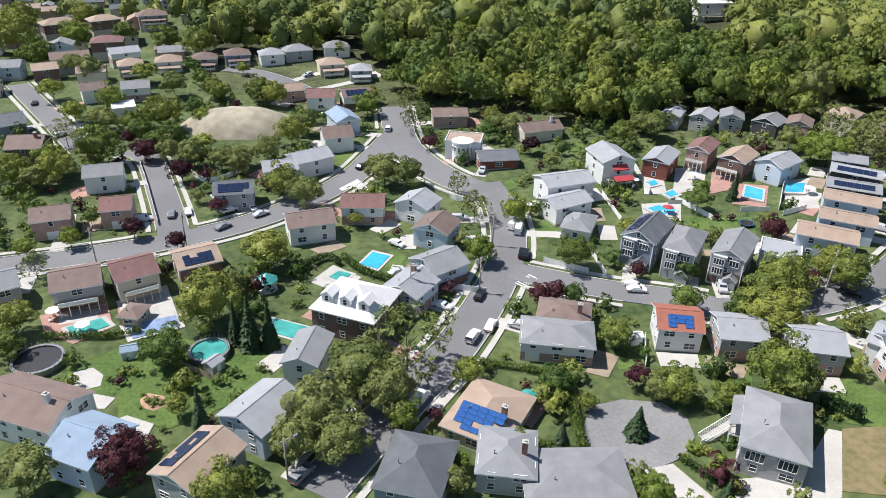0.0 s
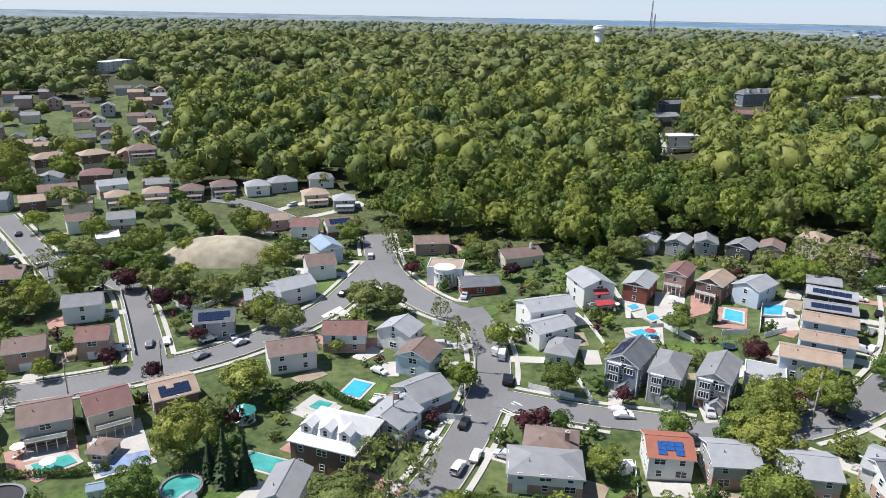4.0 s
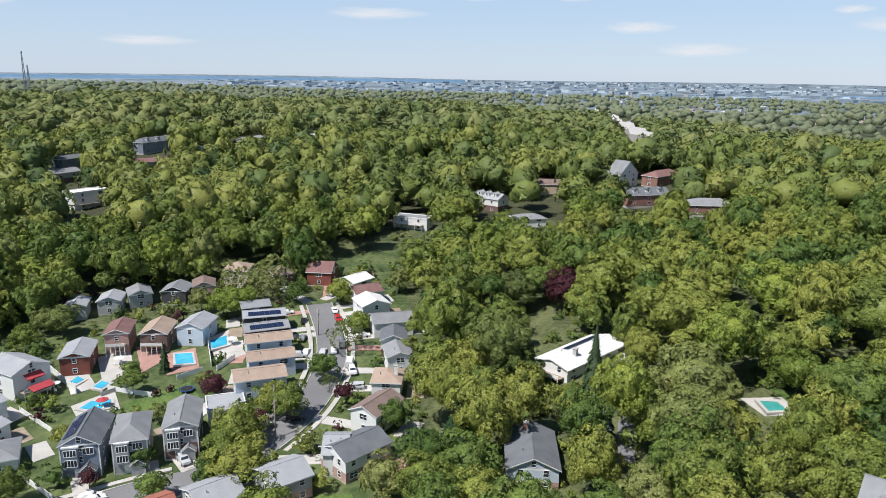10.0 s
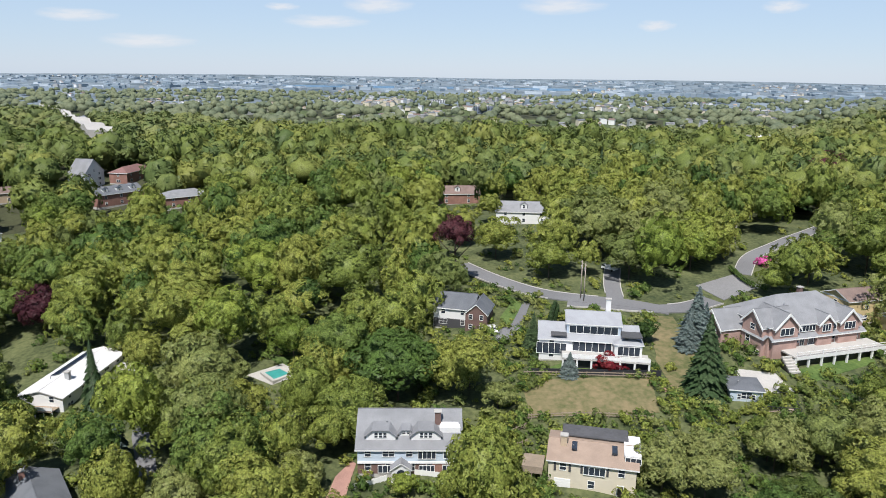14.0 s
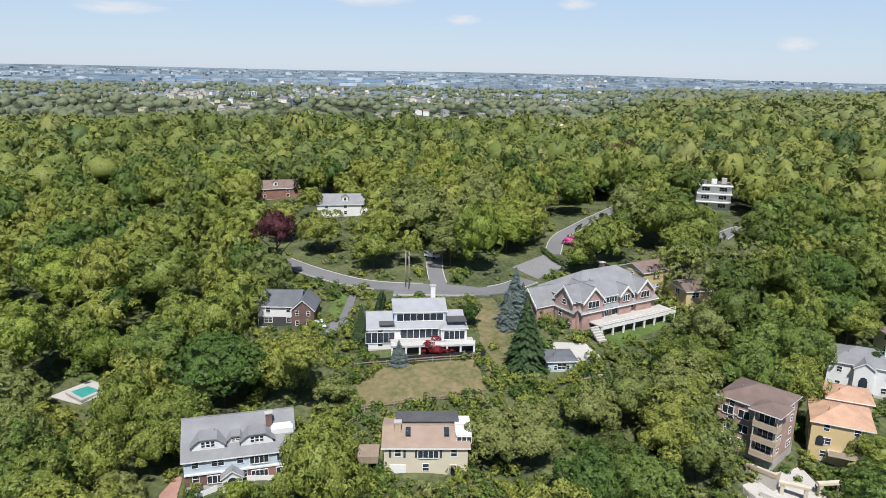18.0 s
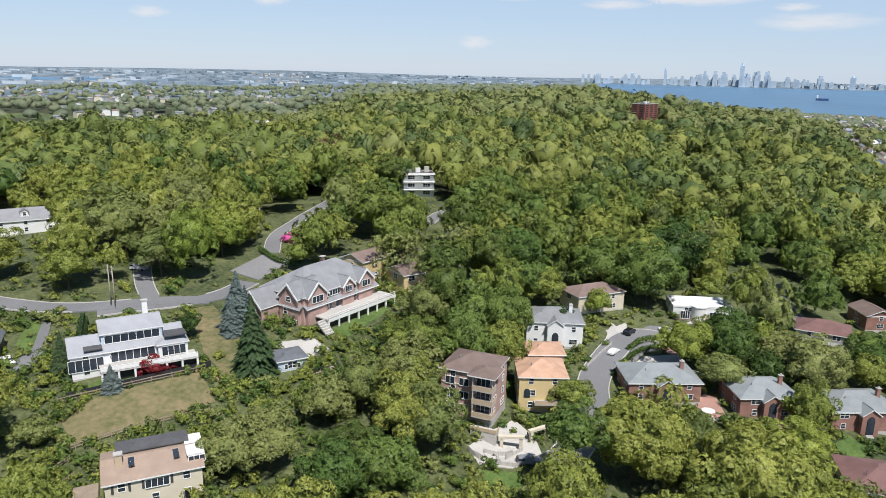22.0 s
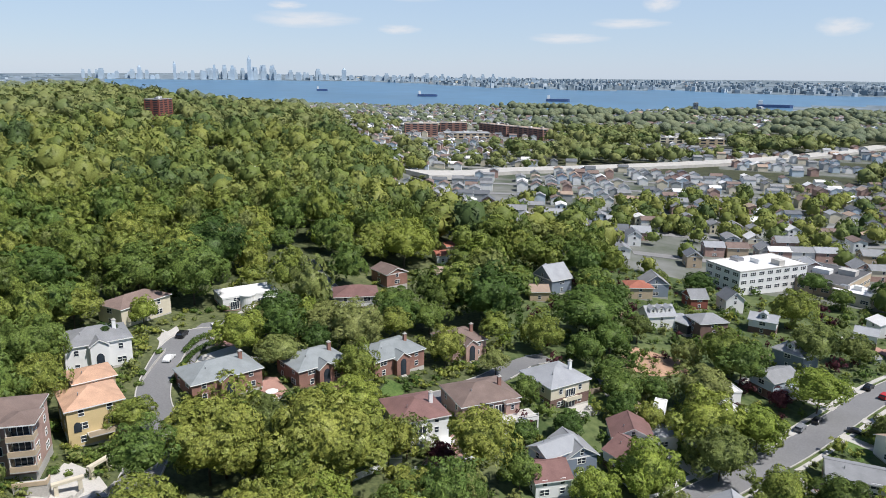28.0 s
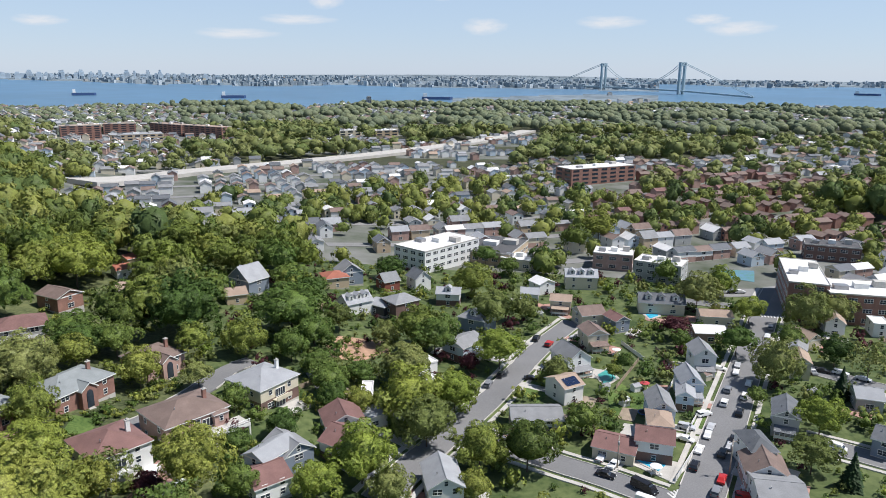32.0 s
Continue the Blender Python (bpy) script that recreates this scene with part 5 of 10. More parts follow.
def trampoline(x, y, r=1.9):
    e = new("trampoline")
    e.matrix_basis = pose(x, y, ground(x, y))
    ring = [(math.cos(2 * math.pi * i / 20), math.sin(2 * math.pi * i / 20)) for i in range(20)]
    part("bed", Shape().prism([(a * (r - 0.2), b * (r - 0.2)) for a, b in ring], 0.86, 0.9).mesh("bed", RUBBER), e)
    s = Shape()
    for (a, b), (c, d) in zip(ring, ring[1:] + ring[:1]):
        s.prism([(a * (r - 0.25), b * (r - 0.25)), (a * r, b * r), (c * r, d * r), (c * (r - 0.25), d * (r - 0.25))], 0.85, 0.95)
    part("pad", s.mesh("pad", SOLAR_BLUE), e, None, "blue padded rim")
    for i in range(0, 20, 4):
        part("post", Shape().tube((ring[i][0] * r, ring[i][1] * r, 0), (ring[i][0] * r, ring[i][1] * r, 2.6), 0.04, 0.04, 5).mesh("post", DARK_METAL_AND_SHADE), e)
    return tagged(e, "round black garden trampoline with a blue rim", "trampoline")


def parasol_set(x, y, cloth, turn=0.0):
    """A garden table under a parasol, with chairs of its own set about it."""
    e = new("parasol")
    e.matrix_basis = pose(x, y, ground(x, y) + 0.15, 0, 0, turn)
    part("pole", Shape().tube((0, 0, 0), (0, 0, 2.5), 0.04, 0.03, 6).mesh("pole", METAL), e)
    c = Shape()
    for i in range(8):
        a, b = 2 * math.pi * i / 8, 2 * math.pi * (i + 1) / 8
        c.slab([(0, 0, 2.65), (math.cos(a) * 1.6, math.sin(a) * 1.6, 2.15), (math.cos(b) * 1.6, math.sin(b) * 1.6, 2.15)], 0.03)
    part("canopy", c.mesh("canopy", cloth), e)
    tagged(e, "open cloth parasol over a garden terrace", "parasol", "parasols")
    for i in range(3):
        a = radians(turn + 120 * i)
        q = new("garden_chair", CHAIR)
        q.matrix_basis = pose(x + math.cos(a) * 1.3, y + math.sin(a) * 1.3, ground(x, y) + 0.16, 0, 0, turn + 120 * i + 90)
        tagged(q, "white garden chair on a terrace", "chair", "garden chairs")


CHAIR = Shape().box(-0.28, 0.28, -0.28, 0.28, 0.38, 0.44).box(-0.28, 0.28, 0.22, 0.28, 0.44, 0.95).box(-0.27, -0.22, -0.27, -0.22, 0, 0.4).box(0.22, 0.27, -0.27, -0.22, 0, 0.4).box(-0.27, -0.22, 0.22, 0.27, 0, 0.4).box(0.22, 0.27, 0.22, 0.27, 0, 0.4).mesh("garden_chair", WHITE)


def gazebo(x, y):
    e = new("gazebo")
    e.matrix_basis = pose(x, y, ground(x, y))
    ring = [(math.cos(math.pi * i / 4), math.sin(math.pi * i / 4)) for i in range(8)]
    part("floor", Shape().prism([(a * 2.4, b * 2.4) for a, b in ring], 0, 0.3).mesh("floor", WHITE), e)
    for a, b in ring:
        part("post", Shape().tube((a * 2.2, b * 2.2, 0.3), (a * 2.2, b * 2.2, 2.6), 0.08, 0.08, 6).mesh("post", WHITE), e)
    part("roof", Shape().tube((0, 0, 2.6), (0, 0, 4.2), 2.7, 0.2, 8).mesh("roof", POOL_TEAL), e)
    return tagged(e, "white garden gazebo with a green-blue roof", "gazebo")


def zebra(points, n=7):
    """White crossing stripes from one kerb to the other."""
    (x0, y0), (x1, y1) = points
    a = math.degrees(math.atan2(y1 - y0, x1 - x0))
    for i in range(n):
        u = (i + 0.5) / n
        x, y = x0 + (x1 - x0) * u, y0 + (y1 - y0) * u
        ob = new("crossing_stripe", STRIPE)
        ob.matrix_basis = pose(x, y, ground(x, y) + 0.17, 0, 0, a)
        tagged(ob, "white stripe of a pedestrian crossing", "road marking", "crossing stripes", "structure")


STRIPE = Shape().box(-0.25, 0.25, -1.4, 1.4, 0, 0.012).mesh("crossing_stripe", MARKING)
# ---- roads ----
road([(-18.9, 78.7), (-13.1, 89.9), (-4.6, 104.1), (2.3, 115.6), (9.2, 132.1), (15, 149.3), (17.4, 163.7), (16.8, 179.8), (14.9, 190.6), (12.5, 198.5)], 9)
road([(14.9, 190.6), (2.3, 200), (-7.7, 215.2), (-14.8, 231.8), (-17.6, 248.8), (-20.5, 271.4)], 11)
road([(-17.3, 243), (-23, 221.7), (-28.2, 203.1), (-35.8, 190.3), (-44.9, 178.6), (-55, 168.8), (-67.4, 160.9), (-81.8, 153.7), (-94.9, 148.9), (-107.6, 144.8)], 9)
road([(-68.8, 160.8), (-76.2, 177), (-84.6, 193.8), (-93.1, 211.1), (-100, 219.5), (-105.3, 221.3)], 8)
road([(-178.6, 290.6), (-161.1, 270), (-140.9, 246.4), (-122.3, 223.7)], 8)
road([(-97.7, 313.6), (-84.3, 309.9), (-70.2, 300.9), (-58.6, 289.7)], 7)
road([(16.6, 148), (23.7, 145), (36.3, 140.4), (50.9, 136.7), (62.9, 131.2), (73.2, 124)], 8)
road([(47.4, 133.1), (60.7, 131.9), (73.7, 129.3), (88.9, 133.3), (103.7, 142), (119.5, 156.8), (131.7, 175.3), (142, 194.1)], 8.5)
road([(224.4, 4.6), (207.8, -5.8), (193.3, -17.6), (187.6, -29.9), (186.2, -40.7), (181.5, -52.2)], 6)
road([(216.4, -43.2), (201.1, -40.1), (188.1, -39)], 4.5)
road([(185.2, -25.6), (182.3, -42.2), (182.8, -55.4), (190.8, -66.4)], 6)
road([(214.7, -82.4), (233.9, -91.3), (246.3, -104.5), (276.5, -134)], 5)
road([(226.4, -151.2), (240.3, -167.8), (248.5, -185.7)], 5)
for _x, _y, _q in ((226, -88, 40), (234, -92, 46), (241, -99, 50), (249, -107, 52), (258, -116, 46), (230, -155, 44), (236, -163, 46), (243, -173, 42)):
    CLEAR.append((_x, _y, 6, _q))
road([(120, -165.2), (125.4, -160.8), (126.4, -152.2), (120.9, -139.7), (113.4, -125.4), (102.3, -115.6), (95.5, -103.3), (91.1, -93.2)], 7.5)
road([(135.1, -241.5), (122.5, -224.8), (110.5, -214.8)], 6)
road([(49, -169), (42.5, -180.5), (38.8, -192.8)], 7)
road([(-74.3, -133.2), (-93.7, -160.2), (-115.8, -191), (-139.5, -223.8), (-166.7, -261.9), (-183.6, -283.6)], 10)
road([(-24, -174.1), (-34.9, -165.9), (-47.1, -154.8), (-56.3, -147.7), (-64.4, -139.7), (-72, -132.5)], 8)
road([(-82.3, -254.6), (-62.6, -230.2), (-45.8, -203.5), (-33.7, -185.4), (-23.8, -172.6), (-10.2, -152.1), (-3, -138.4)], 8)
road([(-139.7, -208.2), (-146.9, -197.7), (-158.9, -183.1)], 7)
road([(-115, -157.3), (-122.8, -150.4), (-130.5, -142.4)], 8)
road([(57.8, -154.3), (50.8, -164.8), (43.8, -175.6), (38.6, -194.6), (31.9, -202.5)], 6)
road([(-130.5, -277.8), (-146.1, -268.2), (-163.9, -260), (-188.2, -248.4)], 7)
road([(193.2, -518.4), (168.3, -620), (120.1, -665.7), (62.7, -723.2), (-1.2, -789.4), (-89.4, -882.3), (-165, -976.5), (-277.4, -1152.7)], 26,"expressway",CONCRETE,False,3)
road([(1760.6, 1078.4), (1526.8, 932), (1244.8, 730.5), (1017.5, 587.2), (865.4, 487.8), (666.3, 354.9)], 26,"expressway",CONCRETE,False,9)
# ---- houses round the lower streets ----
house(-70.3, 87.8, 8, -17.7, 15.8, 10, 5.6, "gable", "p", "white", "brown", 0.45, "chim")
house(-56.9, 79.2, 8, -20.1, 8.8, 10, 5.6, "gable", "p", "blue", "blue", 0.45)
house(-39.4, 75.4, 8, -26.1, 8.6, 11, 5.4, "gable", "q", "grey", "tan", 0.42, "solar")
house(-32.5, 87.7, 8, -29.7, 9.4, 10.5, 5.6, "gable", "q", "blue", "pale", 0.42)
house(-25.9, 103.9, 8, -8.3, 6.5, 10, 5.6, "gable", "q", "white", "grey", 0.42)
house(-20.1, 118.9, 8, -20.8, 14, 13, 6.5, "hip", "p", "brown", "white", 0.55, "dormers")
house(-9.2, 129.4, 8, -30.4, 8.7, 9, 5.4, "gable", "q", "blue", "pale", 0.4, "chim")
house(-4.5, 140.8, 8.1, -51.6, 9.6, 9.5, 5.4, "gable", "q", "blue", "grey", 0.42)
house(-3.4, 158.3, 8.2, -22.7, 9.1, 8.5, 5.4, "gable", "q", "blue", "brown", 0.42)
house(-8.9, 172.7, 8.2, -26.6, 9.8, 8, 5.4, "gable", "q", "white", "pale", 0.42)
house(-21.8, 171.3, 8.1, 1.2, 11.1, 9, 5.4, "gable", "p", "white", "maroon", 0.42)
house(-33.1, 160.4, 8, 20.5, 11.5, 9, 5.4, "gable", "p", "white", "brown", 0.42)
house(-55.5, 140.9, 8, 30.9, 9.4, 10, 4.5, "gable", "p", "brown", "tan", 0.35, "solar")
house(-66.8, 133.3, 8, 33.8, 8.8, 10, 5.6, "gable", "p", "cream", "maroon", 0.4, "deck")
house(-78, 128.2, 8, 24, 9.6, 10, 5.6, "gable", "p", "grey", "brown", 0.4, "deck")
house(-85.5, 166.2, 8.1, 14.8, 7.3, 9, 5.5, "gable", "p", "pink", "maroon", 0.42, "garage")
house(-99.3, 159.8, 8, 21.7, 8.9, 9, 5.5, "gable", "p", "pink", "brown", 0.42, "garage")
house(-98.2, 188.2, 8.1, 18.4, 10.1, 9, 5.5, "gable", "p", "white", "grey", 0.42)
house(-57.9, 178.2, 8.1, 12.7, 10.3, 9, 5.5, "gable", "p", "grey", "dark", 0.42, "solar,garage")
house(-92.8, 127.1, 8, 35.2, 5.7, 9, 5.5, "gable", "p", "grey", "grey", 0.42)
house(-39.4, 203.8, 8.3, 37.3, 11.6, 9, 5.5, "gable", "p", "white", "pale", 0.42)
house(-48.8, 197.1, 8.3, 17.4, 9.9, 9, 4.5, "gable", "p", "white", "pale", 0.35)
house(-35.1, 223.7, 8.5, 18.9, 9.4, 10, 5.5, "gable", "p", "white", "brown", 0.45, "garage")
house(-34, 240.3, 8.7, 27.5, 8.3, 12, 5.5, "gable", "q", "blue", "blue", 0.45)
house(-48.2, 266.4, 8.9, 4.3, 10.4, 9, 5.5, "gable", "p", "white", "maroon", 0.45)
house(-34.1, 268.3, 9.1, 19, 10.8, 9, 5.5, "gable", "p", "white", "brown", 0.45, "solar")
house(-60.9, 276.9, 9.2, 23.3, 8.8, 8, 4.5, "gable", "p", "pink", "tan", 0.45)
house(-49.6, 308.2, 11.5, 19.4, 10.7, 9, 5, "hip", "p", "cream", "tan", 0.45, "porch")
house(-36.4, 300.9, 11, 10.1, 9.1, 9, 5, "hip", "p", "grey", "pale", 0.45, "porch")
house(-50.9, 332.2, 13.3, 16, 11.3, 9, 5, "hip", "p", "white", "grey", 0.45)
house(-67.1, 325.7, 12.9, 24.8, 12.1, 9, 5, "hip", "p", "grey", "grey", 0.45)
house(-77.8, 318.8, 12.5, 21.4, 10.3, 9, 5, "hip", "p", "white", "pale", 0.45)
house(-93, 317.8, 12.4, 20.6, 10.8, 9, 5, "hip", "p", "slate", "brown", 0.45, "porch")
house(-105.9, 311.2, 11.8, 15.5, 10.2, 9, 5, "hip", "p", "grey", "brown", 0.45, "porch")
house(-120.2, 307.1, 11.4, 19.8, 10.6, 9, 5, "hip", "p", "white", "tan", 0.45, "porch")
house(-134.5, 301.7, 10.9, 25.5, 9.8, 9, 5, "hip", "p", "grey", "tan", 0.45, "porch")
house(-143.5, 319.3, 11.8, 34, 12.3, 9, 5, "gable", "p", "white", "pale", 0.4)
house(-159.5, 336.7, 12.4, 19.2, 13.9, 10, 5, "hip", "p", "brown", "maroon", 0.4)
house(-164.7, 311, 10.9, 26.8, 15.4, 10, 5, "gable", "p", "grey", "brown", 0.4)
house(-167.8, 295.3, 10, 30.3, 9.7, 9, 5, "gable", "p", "brown", "tan", 0.4)
house(-135.9, 269.5, 9.2, 31.1, 9.4, 9, 5.4, "gable", "p", "white", "brown", 0.4)
house(-121, 271.8, 9.4, 21.1, 9.9, 9, 5.4, "gable", "p", "white", "grey", 0.4)
house(-118.3, 253.1, 8.5, 26.4, 8, 9, 4, "flat", "p", "white", "white", 0.4)
house(-132.7, 209.5, 8.1, 8.5, 10.5, 11, 5, "gable", "p", "brown", "brown", 0.45, "chim")
house(-148, 231.4, 8.1, 36.1, 9, 11, 5, "gable", "p", "slate", "dark", 0.45)
house(-185.4, 297.9, 9.8, 15.5, 9.2, 10, 5, "gable", "p", "blue", "grey", 0.4)
house(-196.6, 370.7, 13.2, 39.8, 17, 10, 5, "hip", "p", "brown", "tan", 0.45)
house(-154.5, 383.8, 15.8, 24.3, 14.1, 10, 5, "hip", "p", "grey", "brown", 0.45, "porch")
house(-176, 376.1, 14.4, 40.9, 14.5, 10, 5, "hip", "p", "brown", "tan", 0.4)
house(-178.9, 331.4, 11.5, 17.4, 10, 9, 5, "gable", "q", "blue", "grey", 0.4)
hBAY = house(5.5, 216.7, 9.6, -8.6, 11.3, 9, 6, "flat", "p", "white", "tan", 0.4)
part("round_bay", Shape().tube((0, 0, -1), (0, 0, 6.2), 3.4, 3.4, 20).tube((0, 0, 6.2), (0, 0, 6.6), 3.6, 3.6, 20).mesh("round_bay", SIDING["white"]), hBAY, pose(0, 0.5, 0))
for a in range(-60, 61, 24): put_window(hBAY, pose(3.4 * math.sin(radians(a)), 0.5 - 3.4 * math.cos(radians(a)), 3.6, 0, 0, a), 0.9, 1.5)
house(17, 208.6, 9.9, 9.7, 12.1, 9, 3.2, "gable", "p", "rust", "dark", 0.3)
house(33.4, 231.1, 11.3, 21, 14.5, 9, 4, "gable", "p", "cream", "brown", 0.4, "chim")
house(1.7, 246.4, 10.1, 6.7, 12.3, 9, 4.5, "gable", "p", "pink", "brown", 0.35)
house(35.6, 183.7, 9.6, 19.6, 14.3, 9, 6.5, "gable", "p", "white", "pale", 0.35, "deck")
house(35.2, 174.1, 9.3, 29.4, 11.9, 8, 5, "gable", "p", "white", "pale", 0.35)
house(34, 163.6, 8.9, -20.1, 7.3, 10, 3.4, "hip", "p", "white", "grey", 0.4)
hAWN = house(51.6, 197.2, 10.5, 15.1, 10.1, 12, 7.5, "gable", "q", "white", "pale", 0.4, "deck")
awning(hAWN, -2.4, 2.4, 0.0, 5.6)
awning(hAWN, -3.0, 3.0, -2.7, 3.2)
house(47.5, 116.3, 8.9, -7.2, 8.5, 9, 5.4, "gable", "p", "white", "red", 0.4, "bluesolar")
house(58.5, 112.2, 9.9, -5.6, 8.7, 9, 5.4, "gable", "p", "grey", "pale", 0.4)
house(70.5, 106.9, 11.2, -9.2, 8.7, 9, 5.4, "gable", "p", "grey", "pale", 0.4)
house(82, 108.1, 12.1, -44.3, 4.9, 9, 5.4, "gable", "p", "white", "pale", 0.4)
house(24.8, 120.8, 8.2, -12.2, 10.5, 9, 4, "hip", "p", "grey", "brown", 0.35, "chim")
house(22.7, 112.8, 8.1, -7, 14.1, 9, 4.5, "hip", "p", "white", "grey", 0.35, "garage")
house(5.4, 88.9, 8, -27.3, 11.3, 14, 3.2, "hip", "p", "tan", "tan", 0.33, "bluesolar,chim")
house(10.4, 79.3, 8, -6.3, 8.9, 10, 4.5, "hip", "p", "grey", "grey", 0.4, "chim")
house(21.6, 76, 8.2, 2.7, 16.1, 10, 3.2, "hip", "p", "grey", "grey", 0.22)
house(-4.7, 75, 8, -13.2, 9.9, 12, 5, "hip", "p", "slate", "dark", 0.5)
hCIRC = house(51.8, 81.5, 10.1, -24, 9.7, 15, 5.8, "hip", "p", "grey", "grey", 0.4)
for u in (-2.6, 2.2): glazed(hCIRC, u - 1.4, u + 1.4, -0.1, 3.2, 5.0, 4)
part("lower_roof", Shape().slab([(-7.0, 5.0, 4.9), (-4.85, 5.0, 5.7), (-4.85, 13.0, 5.7), (-7.0, 13.0, 4.9)], 0.16).mesh("lower_roof", ROOFING["grey"]), hCIRC)
part("side_gallery", Shape().box(-6.6, -4.85, 5.2, 12.8, 2.5, 2.75).mesh("side_gallery", CONCRETE), hCIRC)
for u in range(5): part("gallery_post", Shape().box(-6.7, -6.5, 5.3 + 1.8 * u, 5.5 + 1.8 * u, -1.5, 4.9).mesh("gallery_post", WHITE), hCIRC)


def street_front(h, w, wall, tiles, eaves):
    """A tall house's street side: an entrance gable, window bands with white bars and pale corner boards."""
    part("entrance_gable", body_shape(2.8, 1.5, 2.7, "gable", "q", 0.8, 1).mesh("entrance_gable", SIDING[wall]), h, pose(w * 0.22, -1.5, 0))
    part("entrance_roof", roof_shape(2.8, 1.5, 2.7, "gable", "q", 0.8, 0.3)[0].mesh("entrance_roof", [ROOFING[tiles], WHITE]), h, pose(w * 0.22, -1.5, 0))
    part("front_steps", STEPS, h, pose(w * 0.22, -1.6, -1.0))
    part("bay", Shape().box(-w * 0.42, -w * 0.02, -0.7, 0.05, 2.5, eaves - 0.5, 0).box(-w * 0.44, 0, -0.85, 0.05, eaves - 0.5, eaves - 0.2, 1).mesh("bay", [SIDING[wall], WHITE]), h)
    glazed(h, -w * 0.38, -w * 0.06, -0.75, 3.2, 4.7, 4)
    glazed(h, -w * 0.38, -w * 0.06, -0.75, 5.6, 7.0, 4)
    glazed(h, w * 0.08, w * 0.36, -0.1, 5.6, 7.0, 3)
    for u in (-w / 2, w / 2):
        part("corner_board", Shape().box(u - 0.12, u + 0.12, -0.06, 0.06, 0, eaves).mesh("corner_board", WHITE), h)


def outdoor_stair(x, y, z, turn, rise, run, wide):
    """A straight outdoor flight with white balustrades, climbing along its own x axis."""
    e = new("outdoor_stair")
    e.matrix_basis = pose(x, y, z, 0, 0, turn)
    n = max(3, round(rise / 0.18))
    for i in range(n):
        part("step", Shape().box(run * i / n, run * (i + 1) / n + 0.02, -wide / 2, wide / 2, -0.6, rise * (i + 1) / n).mesh("step", CONCRETE), e)
    for side in (-1, 1):
        q = side * wide / 2
        part("handrail", Shape().slab([(0, q - 0.06, 1.0), (run, q - 0.06, rise + 1.0), (run, q + 0.06, rise + 1.0), (0, q + 0.06, 1.0)], 0.1).mesh("handrail", WHITE), e)
        baluster = Shape().box(-0.03, 0.03, -0.03, 0.03, 0, 1.0).mesh("baluster", WHITE)
        for i in range(0, n, 1):
            part("baluster", baluster, e, pose(run * (i + 0.5) / n, q, rise * (i + 0.5) / n))
    tagged(e, "outdoor concrete stair with white balustrades beside a house", "stair")


outdoor_stair(44.6, 91.2, 8.9, 18, 3.2, 6.4, 2.0)
house(63.4, 201.1, 10.9, -31.1, 7.6, 12, 5.8, "gable", "q", "rust", "pale", 0.35)
house(77.6, 207.3, 11.7, -34, 6.7, 11, 6.5, "gable", "q", "pink", "maroon", 0.4, "deck")
house(85.6, 200.2, 12, -40.9, 7.8, 11, 6, "gable", "q", "brown", "tan", 0.45, "deck")
house(95.1, 196.1, 12.5, -51, 8.2, 11, 6, "gable", "q", "blue", "pale", 0.4)
house(78.5, 242.3, 13, -28.5, 6.5, 9, 5, "gable", "q", "grey", "pale", 0.4)
house(88.5, 239.9, 13.2, -33.6, 7.3, 9, 5, "gable", "q", "grey", "pale", 0.4)
house(98.9, 238.4, 13.7, -18.6, 7.4, 9, 5, "gable", "q", "grey", "grey", 0.4)
house(108.1, 233.1, 14, -42.6, 8.3, 9, 5, "gable", "q", "dark", "grey", 0.4)
house(118.7, 231.1, 14.6, -28.4, 7.5, 9, 4.6, "gable", "q", "pink", "brown", 0.4)
house(130.8, 229.9, 15.3, -43, 8.8, 10, 7.5, "hip", "p", "cream", "tan", 0.45)
house(145, 219.1, 16, -16.8, 7.4, 9, 5, "hip", "p", "brown", "brown", 0.4)
house(153.8, 209.9, 16.4, -51.8, 9.1, 11, 5.5, "gable", "p", "rust", "maroon", 0.5)
house(154.8, 195.3, 16.3, -83.6, 8.5, 10, 5, "gable", "q", "white", "white", 0.35)
house(153, 179.8, 16.1, -16.3, 9.9, 9, 5, "gable", "p", "white", "maroon", 0.35)
house(146.3, 168.5, 15.7, -21, 9.5, 10, 5, "gable", "q", "white", "white", 0.35)
house(140.3, 153.6, 15.2, -31.8, 12.2, 9, 5, "gable", "p", "white", "grey", 0.35)
house(130, 142.5, 14.7, -43.6, 7.2, 9, 5.5, "gable", "q", "white", "dark", 0.4)
house(123.6, 132.7, 14.3, -34.3, 6.8, 9, 5.5, "gable", "q", "white", "grey", 0.4)
house(111.3, 124.9, 13.7, -48.7, 7.3, 9, 5, "hip", "p", "white", "tan", 0.4, "chim")
house(96.8, 116.5, 13, -77.2, 7.4, 11, 5.5, "gable", "q", "white", "brown", 0.45)
house(81.7, 108.3, 12, -91.8, 8.7, 12, 5.5, "gable", "q", "white", "dark", 0.42)
house(118.1, 195.5, 14.1, -23, 8.8, 7, 6, "gable", "p", "dark", "grey", 0.3)
house(115.2, 186.1, 13.9, -29.2, 12.6, 7, 6, "gable", "p", "dark", "pale", 0.3, "solar")
house(110, 176.5, 13.5, -23.4, 12.8, 7, 6, "gable", "p", "dark", "grey", 0.3, "solar")
house(105.6, 168.6, 13.2, -26.4, 12.8, 7, 6, "gable", "p", "blue", "tan", 0.3)
house(99.5, 158, 12.7, -25.4, 12.4, 7, 6, "gable", "p", "blue", "tan", 0.3)
house(91, 150.1, 12, -25.3, 12.8, 8, 6, "gable", "p", "blue", "tan", 0.3)
